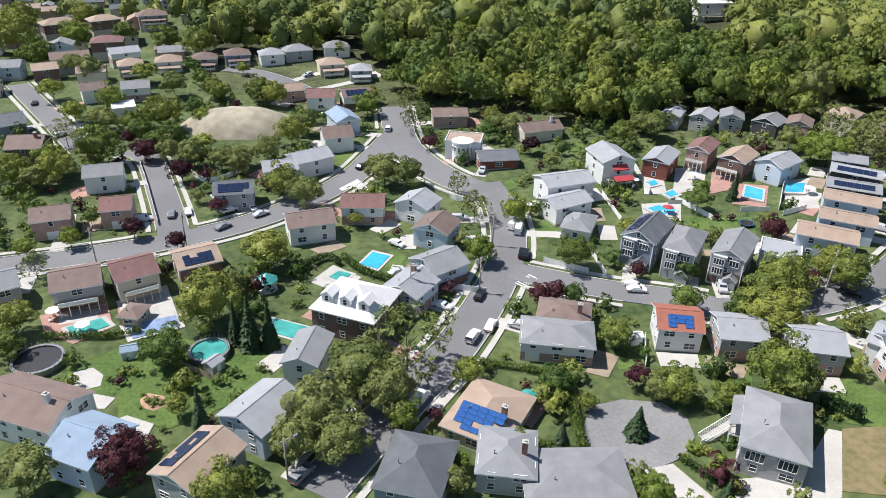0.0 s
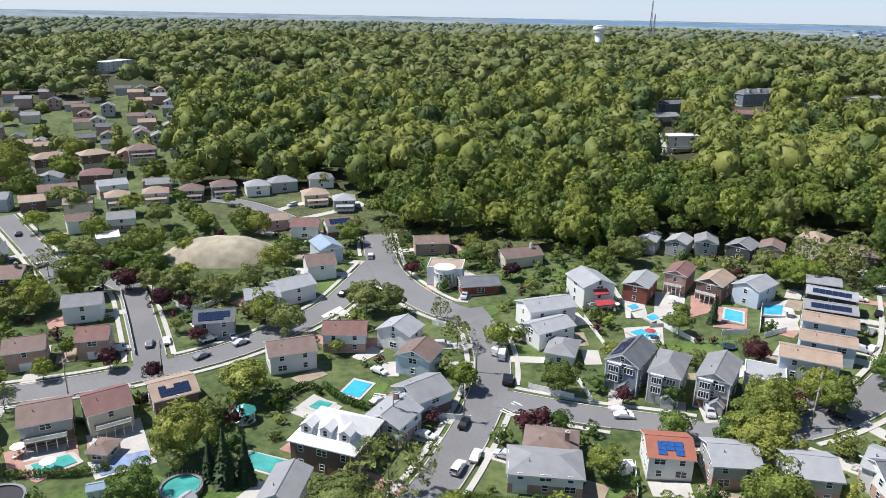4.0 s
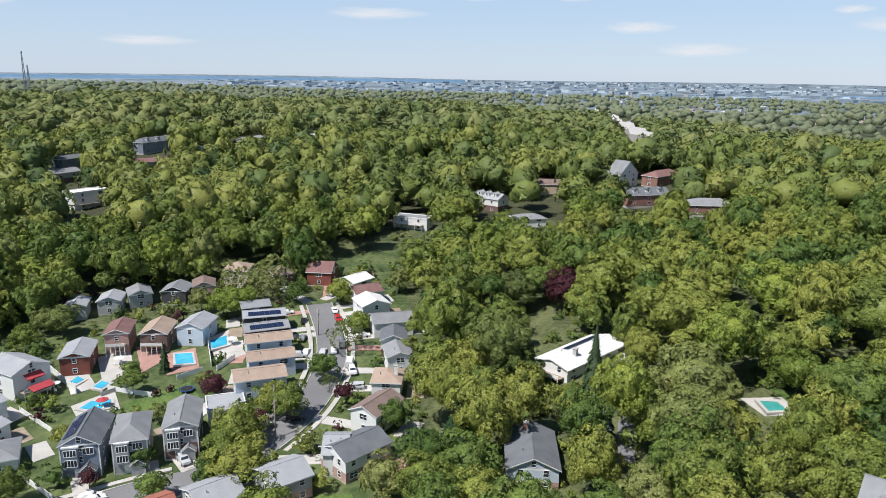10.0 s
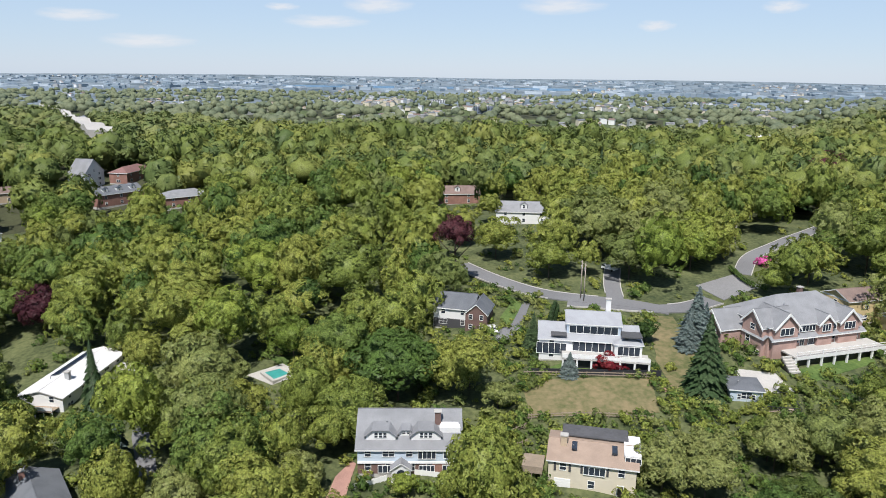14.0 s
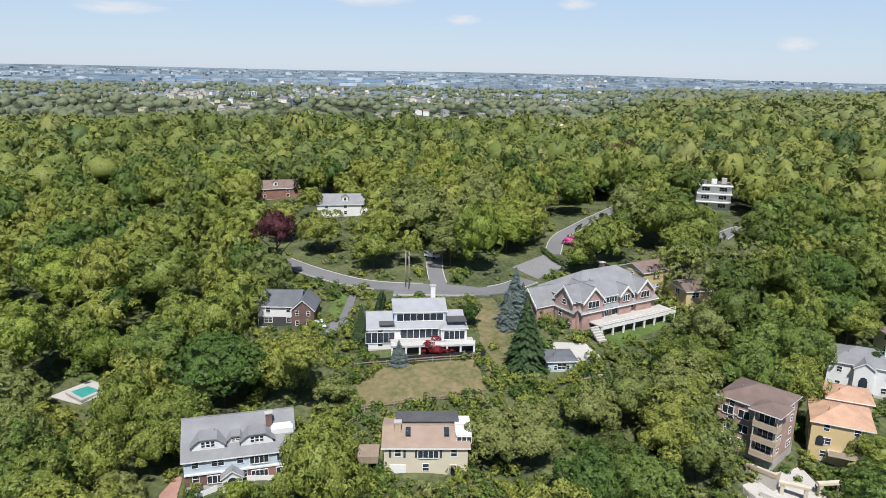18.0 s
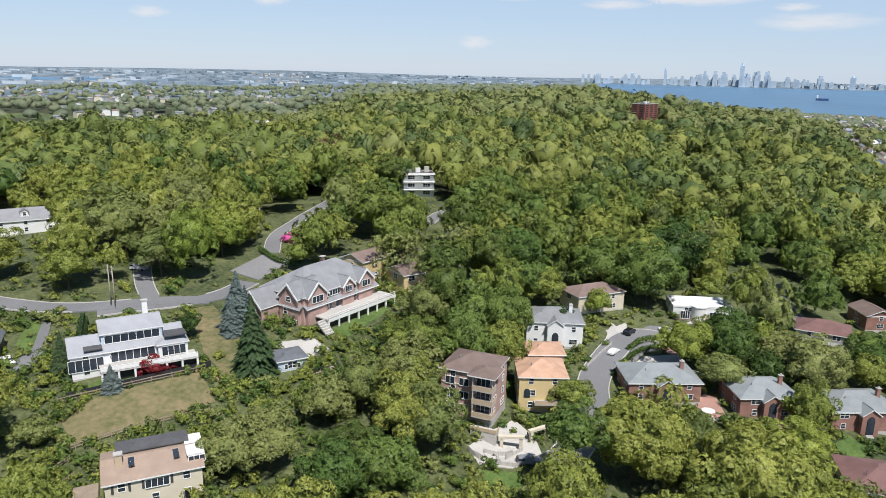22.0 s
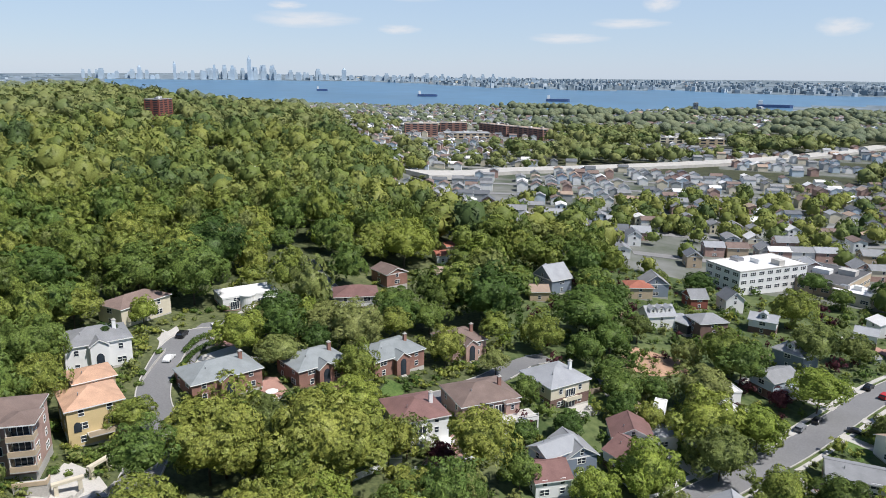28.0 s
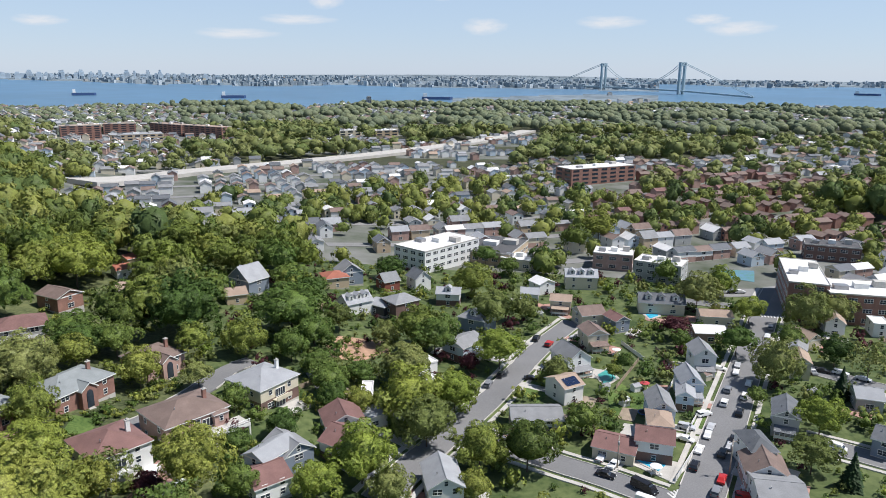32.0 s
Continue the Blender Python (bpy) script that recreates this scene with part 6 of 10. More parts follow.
house(79.2, 146.7, 11, -25.3, 9, 9, 3.4, "flat", "p", "white", "pale", 0.3, "deck")
street_front(house(46.3, 150.2, 8.9, -34.7, 7.8, 13, 8, "gable", "q", "slate", "dark", 0.55, "solar,garage"), 7.8, "slate", "dark", 8)
street_front(house(54.5, 144.2, 9.2, -28.8, 7, 13, 8, "hip", "q", "grey", "grey", 0.5, "garage"), 7, "grey", "grey", 8)
street_front(house(64.4, 140.8, 9.9, -32.6, 7.2, 13, 8, "gable", "q", "grey", "grey", 0.45, "garage"), 7.2, "grey", "grey", 8)
# houses in the western wood
house(135.4, 374.9, 25.4, 11, 19.1, 10, 8.5, "flat", "p", "white", "white", 0.3, "deck")
house(144.6, 434.2, 30.5, 17.4, 18, 9, 6, "gable", "p", "grey", "grey", 0.4)
house(165.7, 481.2, 32.8, 22.4, 18.5, 9, 6, "gable", "p", "slate", "dark", 0.4)
house(235.5, 509.5, 35.6, 23.3, 34.9, 11, 8, "hip", "p", "slate", "dark", 0.5, "dormers")
house(200.9, 443.2, 32.5, -5.4, 22.5, 10, 5, "gable", "p", "grey", "maroon", 0.4)
house(258.9, 480.7, 35.4, 23.2, 18.1, 8, 4, "gable", "p", "white", "white", 0.3)
house(361.1, 493.4, 38.3, 12.8, 21.3, 9, 4, "flat", "p", "white", "white", 0.3)
house(307.1, 496.5, 37.1, 26.5, 27.5, 9, 5, "gable", "p", "cream", "pale", 0.4)
house(-292.3, 697.6, 35.9, 78.9, 45.7, 14, 8, "flat", "p", "white", "white", 0.3)
house(273.5, 230.5, 26.7, -87.7, 16.2, 9, 7, "gable", "p", "white", "pale", 0.5, "dormers")
house(259.5, 190.9, 26.1, -32.5, 14.6, 9, 4.6, "hip", "p", "white", "grey", 0.35)
house(318.9, 223.6, 31.8, -48.4, 17.8, 9, 5, "gable", "p", "tan", "brown", 0.5)
house(356.5, 196.8, 34.2, -4.5, 16.9, 9, 8, "gable", "q", "white", "grey", 0.8)
house(323.8, 166.7, 31.8, -31.9, 23.1, 11, 6, "gable", "p", "brick", "dark", 0.5, "dormers")
house(376.5, 182.6, 35, -4.2, 24.7, 10, 6, "hip", "p", "brick", "maroon", 0.5)
house(320, 132.7, 32.5, -47.6, 21.9, 12, 5, "hip", "p", "brick", "grey", 0.4)
house(228.1, 238.4, 22.6, -67.5, 17.3, 8, 5.5, "flat", "p", "white", "grey", 0.3, "deck")
# ---- houses on the hillside and the eastern streets ----
hRANCH = house(142.5, 96.5, 18.4, -92, 10.4, 26, 4.6, "gable", "q", "white", "white", 0.28, "deck")
for i in range(18): part("solar_panel", SOLAR_TILE, hRANCH, pose(-2.6 + 1.02 * (i % 2), 9.5 + 1.64 * (i // 2), 5.72 + 0.285 * (i % 2), 0, -15.6, 0) @ pose(0, 0, 0, 0, 0, 90))
stack(hRANCH, 2.0, 7.5, 5, 7.4, "grey")
house(101.3, 71.3, 16.1, -49.9, 9.9, 15, 5.4, "gable", "q", "blue", "dark", 0.45, "chim")
hTUD = house(174, 5.1, 30.6, -101.7, 10.3, 9, 5.5, "gable", "p", "white", "dark", 0.6)
wing(hTUD, 6.5, -2.0, 5.5, 9, 5.2, "gable", "q", "brown", "dark", 0.9)
part("timbering", Shape().box(-5, 4, -0.08, 0, 0, 2.5).mesh("timbering", SIDING["dark"]), hTUD)
hBIG = house(151.7, -26.3, 31.4, -94.8, 22.1, 11, 5.4, "gable", "p", "white", "pale", 0.38)
wing(hBIG, 1.0, 2.0, 12, 9, 8.6, "gable", "p", "blue", "pale", 0.35)
wing(hBIG, 8.5, -1.5, 6, 6, 5.6, "hip", "p", "white", "pale", 0.3)
terrace_deck(hBIG, -6, 13, -4.6, 0.1, 2.7, 3, 6)
slab_roof(hBIG, -8.5, -5, -0.2, 4.5, 6.1, ROOFING["tar"])
slab_roof(hBIG, 7, 11.5, -1.2, 2.5, 6.9, ROOFING["tar"])
stack(hBIG, 4.5, 7.5, 6, 13, "white")
glazed(hBIG, -11.6, -5.0, -0.1, 1.9, 4.4, 5)
glazed(hBIG, -3.6, 5.0, -0.1, 2.9, 5.0, 6)
glazed(hBIG, -4.4, 6.4, 1.9, 6.4, 8.1, 7)
glazed(hBIG, 6.2, 11.0, -1.6, 3.0, 5.0, 4)
hDORM = house(115, 10.8, 23.9, -85.9, 18.6, 14, 5.4, "gable", "p", "blue", "grey", 0.6)
for u, w, hh in ((-5.2, 5.4, 2.0), (-0.6, 2.6, 1.3), (3.0, 5.4, 2.0)):
    wide_dormer(hDORM, u, 1.3 if w > 3 else 2.0, 5.4 + (0.85 if w > 3 else 1.3), w, hh, 4.4, "grey")
slab_roof(hDORM, 5.6, 9.0, 3.0, 9.5, 8.0, ROOFING["white"])
part("roof_box", Shape().box(5.5, 9.3, 2.6, 9.8, 5.0, 8.0).mesh("roof_box", SIDING["white"]), hDORM)
glazed(hDORM, 1.6, 4.8, -0.1, 3.4, 4.9, 4)
glazed(hDORM, 6.2, 9.0, -0.1, 3.5, 4.8, 4)
glazed(hDORM, -5.6, -2.2, -0.1, 0.6, 2.0, 4)
glazed(hDORM, 1.8, 4.6, -0.1, 0.6, 2.0, 4)
glazed(hDORM, 6.0, 8.4, -0.2, 0.1, 2.1, 3)
part("entrance_gable", body_shape(3.4, 1.8, 2.3, "gable", "q", 0.7, 1).mesh("entrance_gable", SIDING["white"]), hDORM, pose(-1.4, -1.8, 0))
part("entrance_roof", roof_shape(3.4, 1.8, 2.3, "gable", "q", 0.7, 0.3)[0].mesh("entrance_roof", [ROOFING["grey"], WHITE]), hDORM, pose(-1.4, -1.8, 0))
part("entrance_arch", Shape().prism([(-0.8, 0), (0.8, 0), (0.8, 1.5), (0.5, 2.0), (0, 2.2), (-0.5, 2.0), (-0.8, 1.5)], 0.0, 0.08).mesh("entrance_arch", GLASS), hDORM, pose(-1.4, -1.82, 0, 90))
part("jetty", Shape().box(-9.3, 9.3, -0.28, 0, 2.45, 2.75).mesh("jetty", WHITE), hDORM)
part("terrace", Shape().box(4.4, 9.6, -3.4, -0.1, -1.6, -0.2).mesh("terrace", CONCRETE), hDORM)
part("terrace_rail", Shape().box(4.4, 9.6, -3.4, -3.3, -0.2, 0.7).mesh("terrace_rail", WHITE), hDORM)
stack(hDORM, 5.2, 4.4, 6, 10.4, "brown")
part("lower_storey", Shape().box(4.2, 9.4, -0.12, 0, 0, 2.6).mesh("lower_storey", SIDING["brick"]), hDORM)
house(318.3, 8.1, 36.6, -79.6, 20.2, 11, 5, "gable", "p", "brick", "brown", 0.5, "dormer")
house(272, -18.8, 37.8, -91.6, 21.4, 12, 5, "gable", "p", "white", "grey", 0.5, "dormer")
hBEIGE = house(108.9, -20.8, 25.5, -99.8, 14.6, 10, 5.6, "gable", "p", "cream", "tan", 0.28, "door,garage")
slab_roof(hBEIGE, -5.5, 6, 6.2, 10.2, 7.0, ROOFING["tar"])
slab_roof(hBEIGE, 5.2, 8.0, 1.5, 8.5, 6.9, ROOFING["white"])
for u in (-3.6, 3.2): slab_roof(hBEIGE, u, u + 0.9, 2.0, 4.6, 6.75, GLASS, "skylight")
stack(hBEIGE, -5, 3.5, 5.5, 8.5, "tan")
glazed(hBEIGE, -1.4, 2.2, -0.1, 3.6, 5.0, 4)
glazed(hBEIGE, 5.4, 8.0, 1.4, 5.7, 6.8, 3)
for u in (-6.4, -3.9, -1.9, 2.4): part("shutter", Shape().box(u, u + 0.4, -0.1, 0.02, 3.6, 5.1).mesh("shutter", SIDING["dark"]), hBEIGE)
part("retaining_wall", Shape().box(-8, 8, -4.5, -4.2, -4, -0.6).mesh("retaining_wall", CONCRETE), hBEIGE)
part("side_deck", Shape().box(-12, -8.3, 0, 6, 2.4, 2.7).mesh("side_deck", WOOD), hBEIGE)
part("deck_rail", Shape().box(-12, -8.3, 0, 0.1, 2.7, 3.7).mesh("deck_rail", WOOD), hBEIGE)
for u in (-11.8, -10.2, -8.6): part("deck_post", Shape().box(u, u + 0.18, 0.1, 0.28, -4, 2.4).mesh("deck_post", WOOD), hBEIGE)
hBRICK = house(159.6, -79.7, 31.6, -70, 26.8, 15, 8.6, "hip", "p", "pink", "grey", 0.62)
for u, w in ((-9.4, 6.6), (1.8, 4.2), (8.6, 5.6)):
    wing(hBRICK, u, -0.9, w, 8, 8.4, "gable", "q", "pink", "grey", 1.0, 3, 0)
    bargeboard(hBRICK, w, 8.4, 1.0, pose(u, -0.9, 0))
    glazed(hBRICK, u - w * 0.28, u + w * 0.28, -1.0, 6.5, 8.1, 3)
for y, w in ((4.2, 6.6), (11.5, 7.4)):
    far_out = 1.0 if y < 5 else 6.5
    wing(hBRICK, -13.4 - far_out + 4.5, y - w / 2, 9, w, 8.2 if y < 5 else 5.8, "gable", "p", "pink", "grey", 1.0, 4, 0)
    bargeboard(hBRICK, w, 8.2 if y < 5 else 5.8, 1.0, pose(-13.4 - far_out, y, 0, 0, 0, -90))
put_window(hBRICK, pose(-14.4, 4.2, 6.6, 0, 0, -90), 1.6, 1.5)
put_window(hBRICK, pose(-14.4, 5.4, 3.4, 0, 0, -90), 1.4, 1.5)
put_window(hBRICK, pose(-14.4, 2.4, 0.4, 0, 0, -90), 2.0, 2.1)
part("garage_door", GARAGE, hBRICK, pose(-19.9, 11.5, 2.6, 0, 0, -90) @ Matrix.Scale(1.3, 4))
pent_roof(hBRICK, -13.6, 13.6, 0.0, 5.5, "grey")
pent_roof(hBRICK, -4.2, 4.2, 0.0, 5.5, "grey", pose(-13.4, 4.2, 0, 0, 0, -90))
terrace_deck(hBRICK, -10.4, 15.5, -5.6, 0.1, 3.0, 5, 7, False)
for u, v, n in ((-12.6, -7.2, 6), (-4.6, -3.4, 2), (-2.2, 2.4, 3), (5.6, 12.4, 8)):
    glazed(hBRICK, u, v, -0.1, 3.15, 5.3, n)
glazed(hBRICK, 4.6, 5.6, -0.1, 6.4, 7.8, 1)
glazed(hBRICK, -5.2, -0.6, -0.1, 6.6, 7.9, 5)
stack(hBRICK, 2.5, 9, 9, 14, "brown")
part("steps", STEPS, hBRICK, pose(-11.6, -3.8, 0) @ Matrix.Diagonal((1.6, 1.9, 2.6, 1)))
hBATH = house(138.3, -56.9, 29.2, -95.9, 6.4, 6.4, 3.0, "hip", "p", "blue", "dark", 0.24)
for u in (-1.4, 1.4): put_window(hBATH, pose(u, 0, 0.8), 0.9, 1.2)
dk = part("deck", Shape().box(2.8, 10.2, -2.6, 2.6, -0.5, -0.2).mesh("deck", WOOD), hBATH)
for u in range(6): part("deck_post", Shape().box(2.8 + 1.46 * u, 2.9 + 1.46 * u, -2.6, -2.5, -4.0, 0.9).mesh("deck_post", DARK_METAL_AND_SHADE), dk)
part("deck_rail", Shape().box(2.8, 10.2, -2.6, -2.5, 0.8, 0.9).box(2.8, 10.2, -2.58, -2.52, 0.3, 0.36).box(10.1, 10.2, -2.6, 2.6, 0.8, 0.9).mesh("deck_rail", DARK_METAL_AND_SHADE), dk)
part("deck_skirt", Shape().box(2.9, 10.0, -2.45, -2.35, -4.0, -0.5).mesh("deck_skirt", DARK_METAL_AND_SHADE), dk)
house(178.7, -100.9, 33.3, -72.3, 11.2, 9, 6.5, "gable", "p", "yellow", "brown", 0.4)
house(166.1, -108.2, 31.5, -89.7, 10.8, 9, 6, "gable", "p", "yellow", "brown", 0.4)
hTOWER = house(111.6, -84.7, 21.9, -147.5, 11.4, 11, 11, "hip", "p", "pink", "brown", 0.4)
balconies(hTOWER, 4.6, 0, 3, 3.0, 4.6, 2.4, 2.2)
for k in range(3):
    glazed(hTOWER, 2.6, 5.6, -0.1, 2.3 + 3.0 * k, 4.6 + 3.0 * k, 3)
    glazed(hTOWER, -4.6, -2.4, -0.1, 1.6 + 3.0 * k, 3.2 + 3.0 * k, 2)
    glazed(hTOWER, -1.4, 0.8, -0.1, 1.6 + 3.0 * k, 3.2 + 3.0 * k, 2)
part("string_course", Shape().box(-5.8, 5.8, -0.14, 0, 4.6, 4.85).box(-5.8, 5.8, -0.14, 0, 7.6, 7.85).mesh("string_course", SIDING["cream"]), hTOWER)
part("upper_roof", roof_shape(5.2, 5.4, 11.6, "hip", "p", 0.4, 0.5)[0].mesh("upper_roof", [ROOFING["brown"], WHITE]), hTOWER, pose(4.4, -2.4, 0))
part("lower_terrace", Shape().box(3.0, 8.6, -4.4, -2.4, -3.2, 0.3).mesh("lower_terrace", CONCRETE), hTOWER)
part("terrace_parapet", Shape().box(3.0, 8.6, -4.5, -4.3, 0.3, 1.1).box(8.5, 8.7, -4.4, -2.4, 0.3, 1.1).mesh("terrace_parapet", SIDING["tan"]), hTOWER)


def gate_portal(x, y, turn):
    """Two pale stone posts under a flat lintel at the mouth of a court."""
    e = new("gate_portal")
    e.matrix_basis = pose(x, y, ground(x, y), 0, 0, turn)
    for u in (-2.0, 2.0):
        part("post", Shape().box(u - 0.35, u + 0.35, -0.35, 0.35, -0.5, 2.6).mesh("post", SIDING["cream"]), e)
    part("lintel", Shape().box(-2.7, 2.7, -0.45, 0.45, 2.6, 3.1).mesh("lintel", SIDING["cream"]), e)
    tagged(e, "pale stone gate portal with a flat lintel", "gate", "gate portals")


gate_portal(100.5, -88.6, -125)
gate_portal(100.7, -96.5, -95)
hYEL = house(108.8, -104.7, 19.2, -125.3, 10.8, 11, 8.6, "hip", "p", "yellow", "clay", 0.4, "door")
slab_roof(hYEL, -2, 4.8, -2.4, 0, 2.6, CONCRETE, "balcony")
part("balustrade", Shape().box(-2, 4.8, -2.4, -2.25, 2.85, 3.8).mesh("balustrade", SIDING["tan"]), hYEL)
for u in (-3.6, 3.4): part("arched_window", Shape().prism([(-0.7, 0), (0.7, 0), (0.7, 1.5), (0.45, 2.0), (0, 2.2), (-0.45, 2.0), (-0.7, 1.5)], -0.05, 0.08).mesh("arched_window", GLASS), hYEL, pose(u, -0.02, 3.4, 90))
house(116.4, -112.7, 19.8, -123.8, 8.5, 8, 9, "hip", "p", "tan", "clay", 0.35)
house(131.6, -129.8, 21.7, -127.8, 15.2, 12, 7.2, "hip", "p", "white", "grey", 0.4, "chim,portico")
house(142.1, -159.2, 23.2, -100.2, 17, 10, 6, "hip", "p", "cream", "brown", 0.4)
hMOD = house(124.6, -185.4, 20.5, -129.2, 17.7, 10, 4.6, "flat", "p", "white", "white", 0.3)
part("round_bay", Shape().tube((0, 0, -1), (0, 0, 4.9), 2.4, 2.4, 20).tube((0, 0, 4.9), (0, 0, 5.2), 2.6, 2.6, 20).mesh("round_bay", SIDING["white"]), hMOD, pose(-1, 0.3, 0))
glazed(hMOD, -6.5, -3.8, -0.1, 1.0, 3.4, 4)
glazed(hMOD, 2.2, 6.0, -0.1, 1.0, 3.2, 4)
slab_roof(hMOD, -7.5, 7, -2.4, 0, -0.1, CONCRETE, "front_terrace")
house(98, -134.5, 17.8, -123.1, 17.5, 12, 5.4, "hip", "p", "brick", "teal", 0.4, "chim,portico")
house(81, -151.2, 16.5, -122.3, 14.2, 12, 5.4, "hip", "p", "brick", "teal", 0.4, "chim,portico")
house(67, -168.6, 14.3, -122.3, 16.5, 12, 5.4, "hip", "p", "brick", "teal", 0.4, "chim,portico")
house(239.9, -365.7, 30.4, -108.8, 17.4, 9, 6, "flat", "p", "white", "white", 0.3)
house(53.3, -189.3, 12.2, -130.3, 11.8, 12, 5.4, "hip", "p", "pink", "brown", 0.4, "chim,portico")
hDECK = house(49, -137.9, 11.4, -138.5, 12.1, 13, 7.4, "hip", "p", "white", "maroon", 0.38, "chim")
glazed(hDECK, -3.4, 0.4, -0.1, 3.5, 5.6, 4)
part("balcony", Shape().box(-4.2, 1.0, -2.4, 0, 2.9, 3.1).mesh("balcony", WHITE), hDECK)
part("balcony_rail", Shape().box(-4.2, 1.0, -2.4, -2.3, 3.9, 4.0).box(-4.2, -4.1, -2.4, 0, 3.1, 4.0).box(0.9, 1.0, -2.4, 0, 3.1, 4.0).box(-4.2, 1.0, -2.38, -2.34, 3.3, 3.8).mesh("balcony_rail", WHITE), hDECK)
for u in (-4.0, 0.8): part("balcony_post", Shape().box(u - 0.1, u + 0.1, -2.3, -2.1, -3, 2.9).mesh("balcony_post", WHITE), hDECK)
part("terrace", Shape().box(-5.5, 7.5, -7.0, -0.1, -4.0, -0.4).mesh("terrace", PAVER), hDECK)
part("terrace_wall", Shape().box(-5.6, 7.6, -7.15, -7.0, -4.0, 0.4).box(7.5, 7.65, -7.0, -0.1, -4.0, 0.4).mesh("terrace_wall", SIDING["white"]), hDECK)
hPIER = house(37.6, -154.3, 10.9, -138.7, 15.6, 13, 6.5, "hip", "p", "pink", "brown", 0.38, "chim")
terrace_deck(hPIER, -1.5, 10.5, -5.0, 0.1, 2.8, 4, 4, False)
glazed(hPIER, 1.0, 4.4, -0.1, 3.2, 5.2, 4)
wing(hPIER, 5.2, -1.2, 3.4, 3, 6.0, "hip", "p", "pink", "brown", 0.4)
hPALE = house(21.4, -174.9, 9, -130.7, 13.2, 13, 6.8, "hip", "p", "cream", "pale", 0.38, "chim")
glazed(hPALE, -1.6, 1.6, -0.1, 3.3, 5.3, 4)
part("balcony", Shape().box(-2.6, 2.6, -1.8, 0, 2.7, 2.9).box(-2.6, 2.6, -1.8, -1.72, 2.9, 3.8).mesh("balcony", SIDING["cream"]), hPALE)
glazed(hPALE, -1.6, 1.6, -0.1, 0.2, 2.3, 3)
part("terrace", Shape().box(-5, 6, -5.0, -0.1, -2.5, -0.2).mesh("terrace", CONCRETE), hPALE)
house(95.6, -201.7, 17.6, -152.5, 14.1, 11, 5.6, "hip", "p", "grey", "maroon", 0.4, "deck")
house(23.4, -140.6, 8.9, 141.9, 6.3, 10, 5, "gable", "q", "blue", "pale", 0.5)
house(14.3, -144.6, 7, -142.7, 7.9, 9, 5.5, "gable", "q", "slate", "grey", 0.6)
house(18.6, -133.8, 7.7, -147.5, 8.0, 9, 4.4, "gable", "p", "white", "maroon", 0.45)
house(7, -150.5, 5.5, 141.3, 8.4, 10, 5, "gable", "p", "white", "maroon", 0.5, "chim")
house(4.2, -161.8, 5, -166.6, 9.7, 9, 5, "gable", "q", "white", "maroon", 0.5)
house(-3.1, -170, 3.5, -151.9, 7.5, 8, 4, "hip", "p", "white", "pale", 0.35)
house(-17.9, -137.9, 0.4, -177.3, 7.9, 11, 5.5, "gable", "q", "white", "pale", 0.6)
house(-0.9, -181.5, 4, 174.5, 3, 8, 4, "flat", "p", "white", "white", 0.3)
house(-37.4, -221.1, 0, -137.3, 11.4, 9, 6, "gable", "p", "blue", "grey", 0.4, "porch")
house(-21.1, -209.3, 0.9, -150, 6.8, 8, 3.5, "flat", "p", "white", "white", 0.3)
house(-21.2, -194.6, 0.7, -139.4, 8.9, 8, 3.5, "flat", "p", "dark", "white", 0.3)
house(-46.4, -169, 0.1, 174.4, 13.5, 9, 4.5, "gable", "p", "white", "grey", 0.35)
house(-61.6, -153.3, 0.3, 148.5, 10.3, 9, 3.4, "gable", "p", "cream", "maroon", 0.4)
house(-71.4, -151.4, 0.4, 156.6, 9, 8, 6, "gable", "p", "white", "maroon", 0.5)
house(-76.9, -160.4, 0.4, 162, 6.2, 9, 5.5, "hip", "p", "cream", "tan", 0.4)
house(-80.8, -167.9, 0.4, 166.8, 6.5, 11, 6, "gable", "q", "blue", "grey", 0.7, "porch")
house(-91.4, -177, 0.5, 155.8, 4.8, 10, 5, "gable", "q", "blue", "pale", 0.6)
house(-96.2, -182.4, 0.6, 168.4, 6.4, 10, 6, "gable", "q", "blue", "pale", 0.8, "porch")
house(-108.7, -200, 0.6, 167.8, 6.8, 10, 7, "gable", "q", "white", "grey", 0.7, "porch")
house(-61.6, -186.2, 0.1, -156.6, 7, 9, 5.5, "gable", "p", "white", "tan", 0.4, "solar")
house(-69, -204.9, 0.1, -163.1, 8.7, 10, 6, "gable", "q", "white", "grey", 0.7, "porch")
house(-81.9, -224.8, 0.2, -174.1, 7.6, 9, 6, "gable", "q", "cream", "brown", 0.5, "porch")
house(-96.8, -240.7, 0.3, -164.7, 6.1, 8, 5, "gable", "q", "slate", "maroon", 0.5)
house(-111, -159.4, 1, 149.4, 6.5, 11, 6, "gable", "q", "grey", "dark", 0.6, "porch")
house(-94.8, -142.2, 1, 174.3, 6.1, 10, 7, "hip", "p", "white", "dark", 0.6, "porch")
house(-91.6, -134.8, 1, 161.1, 9.3, 10, 5, "gable", "q", "white", "brown", 0.6)
house(-89, -124, 1.1, 163.2, 9.8, 12, 5, "gable", "p", "white", "grey", 0.3)
house(-137.2, -193.3, 1.1, 154.4, 5.5, 9, 6, "gable", "q", "cream", "tan", 0.6)
house(-143.1, -205.3, 1, 144.1, 5.9, 9, 5.5, "gable", "q", "white", "grey", 0.5)
house(-143.3, -169.9, 1.5, 155.8, 6.9, 9, 4, "gable", "p", "grey", "pale", 0.4)
house(-128.6, -145.8, 1.6, 131.6, 5.2, 9, 5, "gable", "p", "slate", "dark", 0.4)
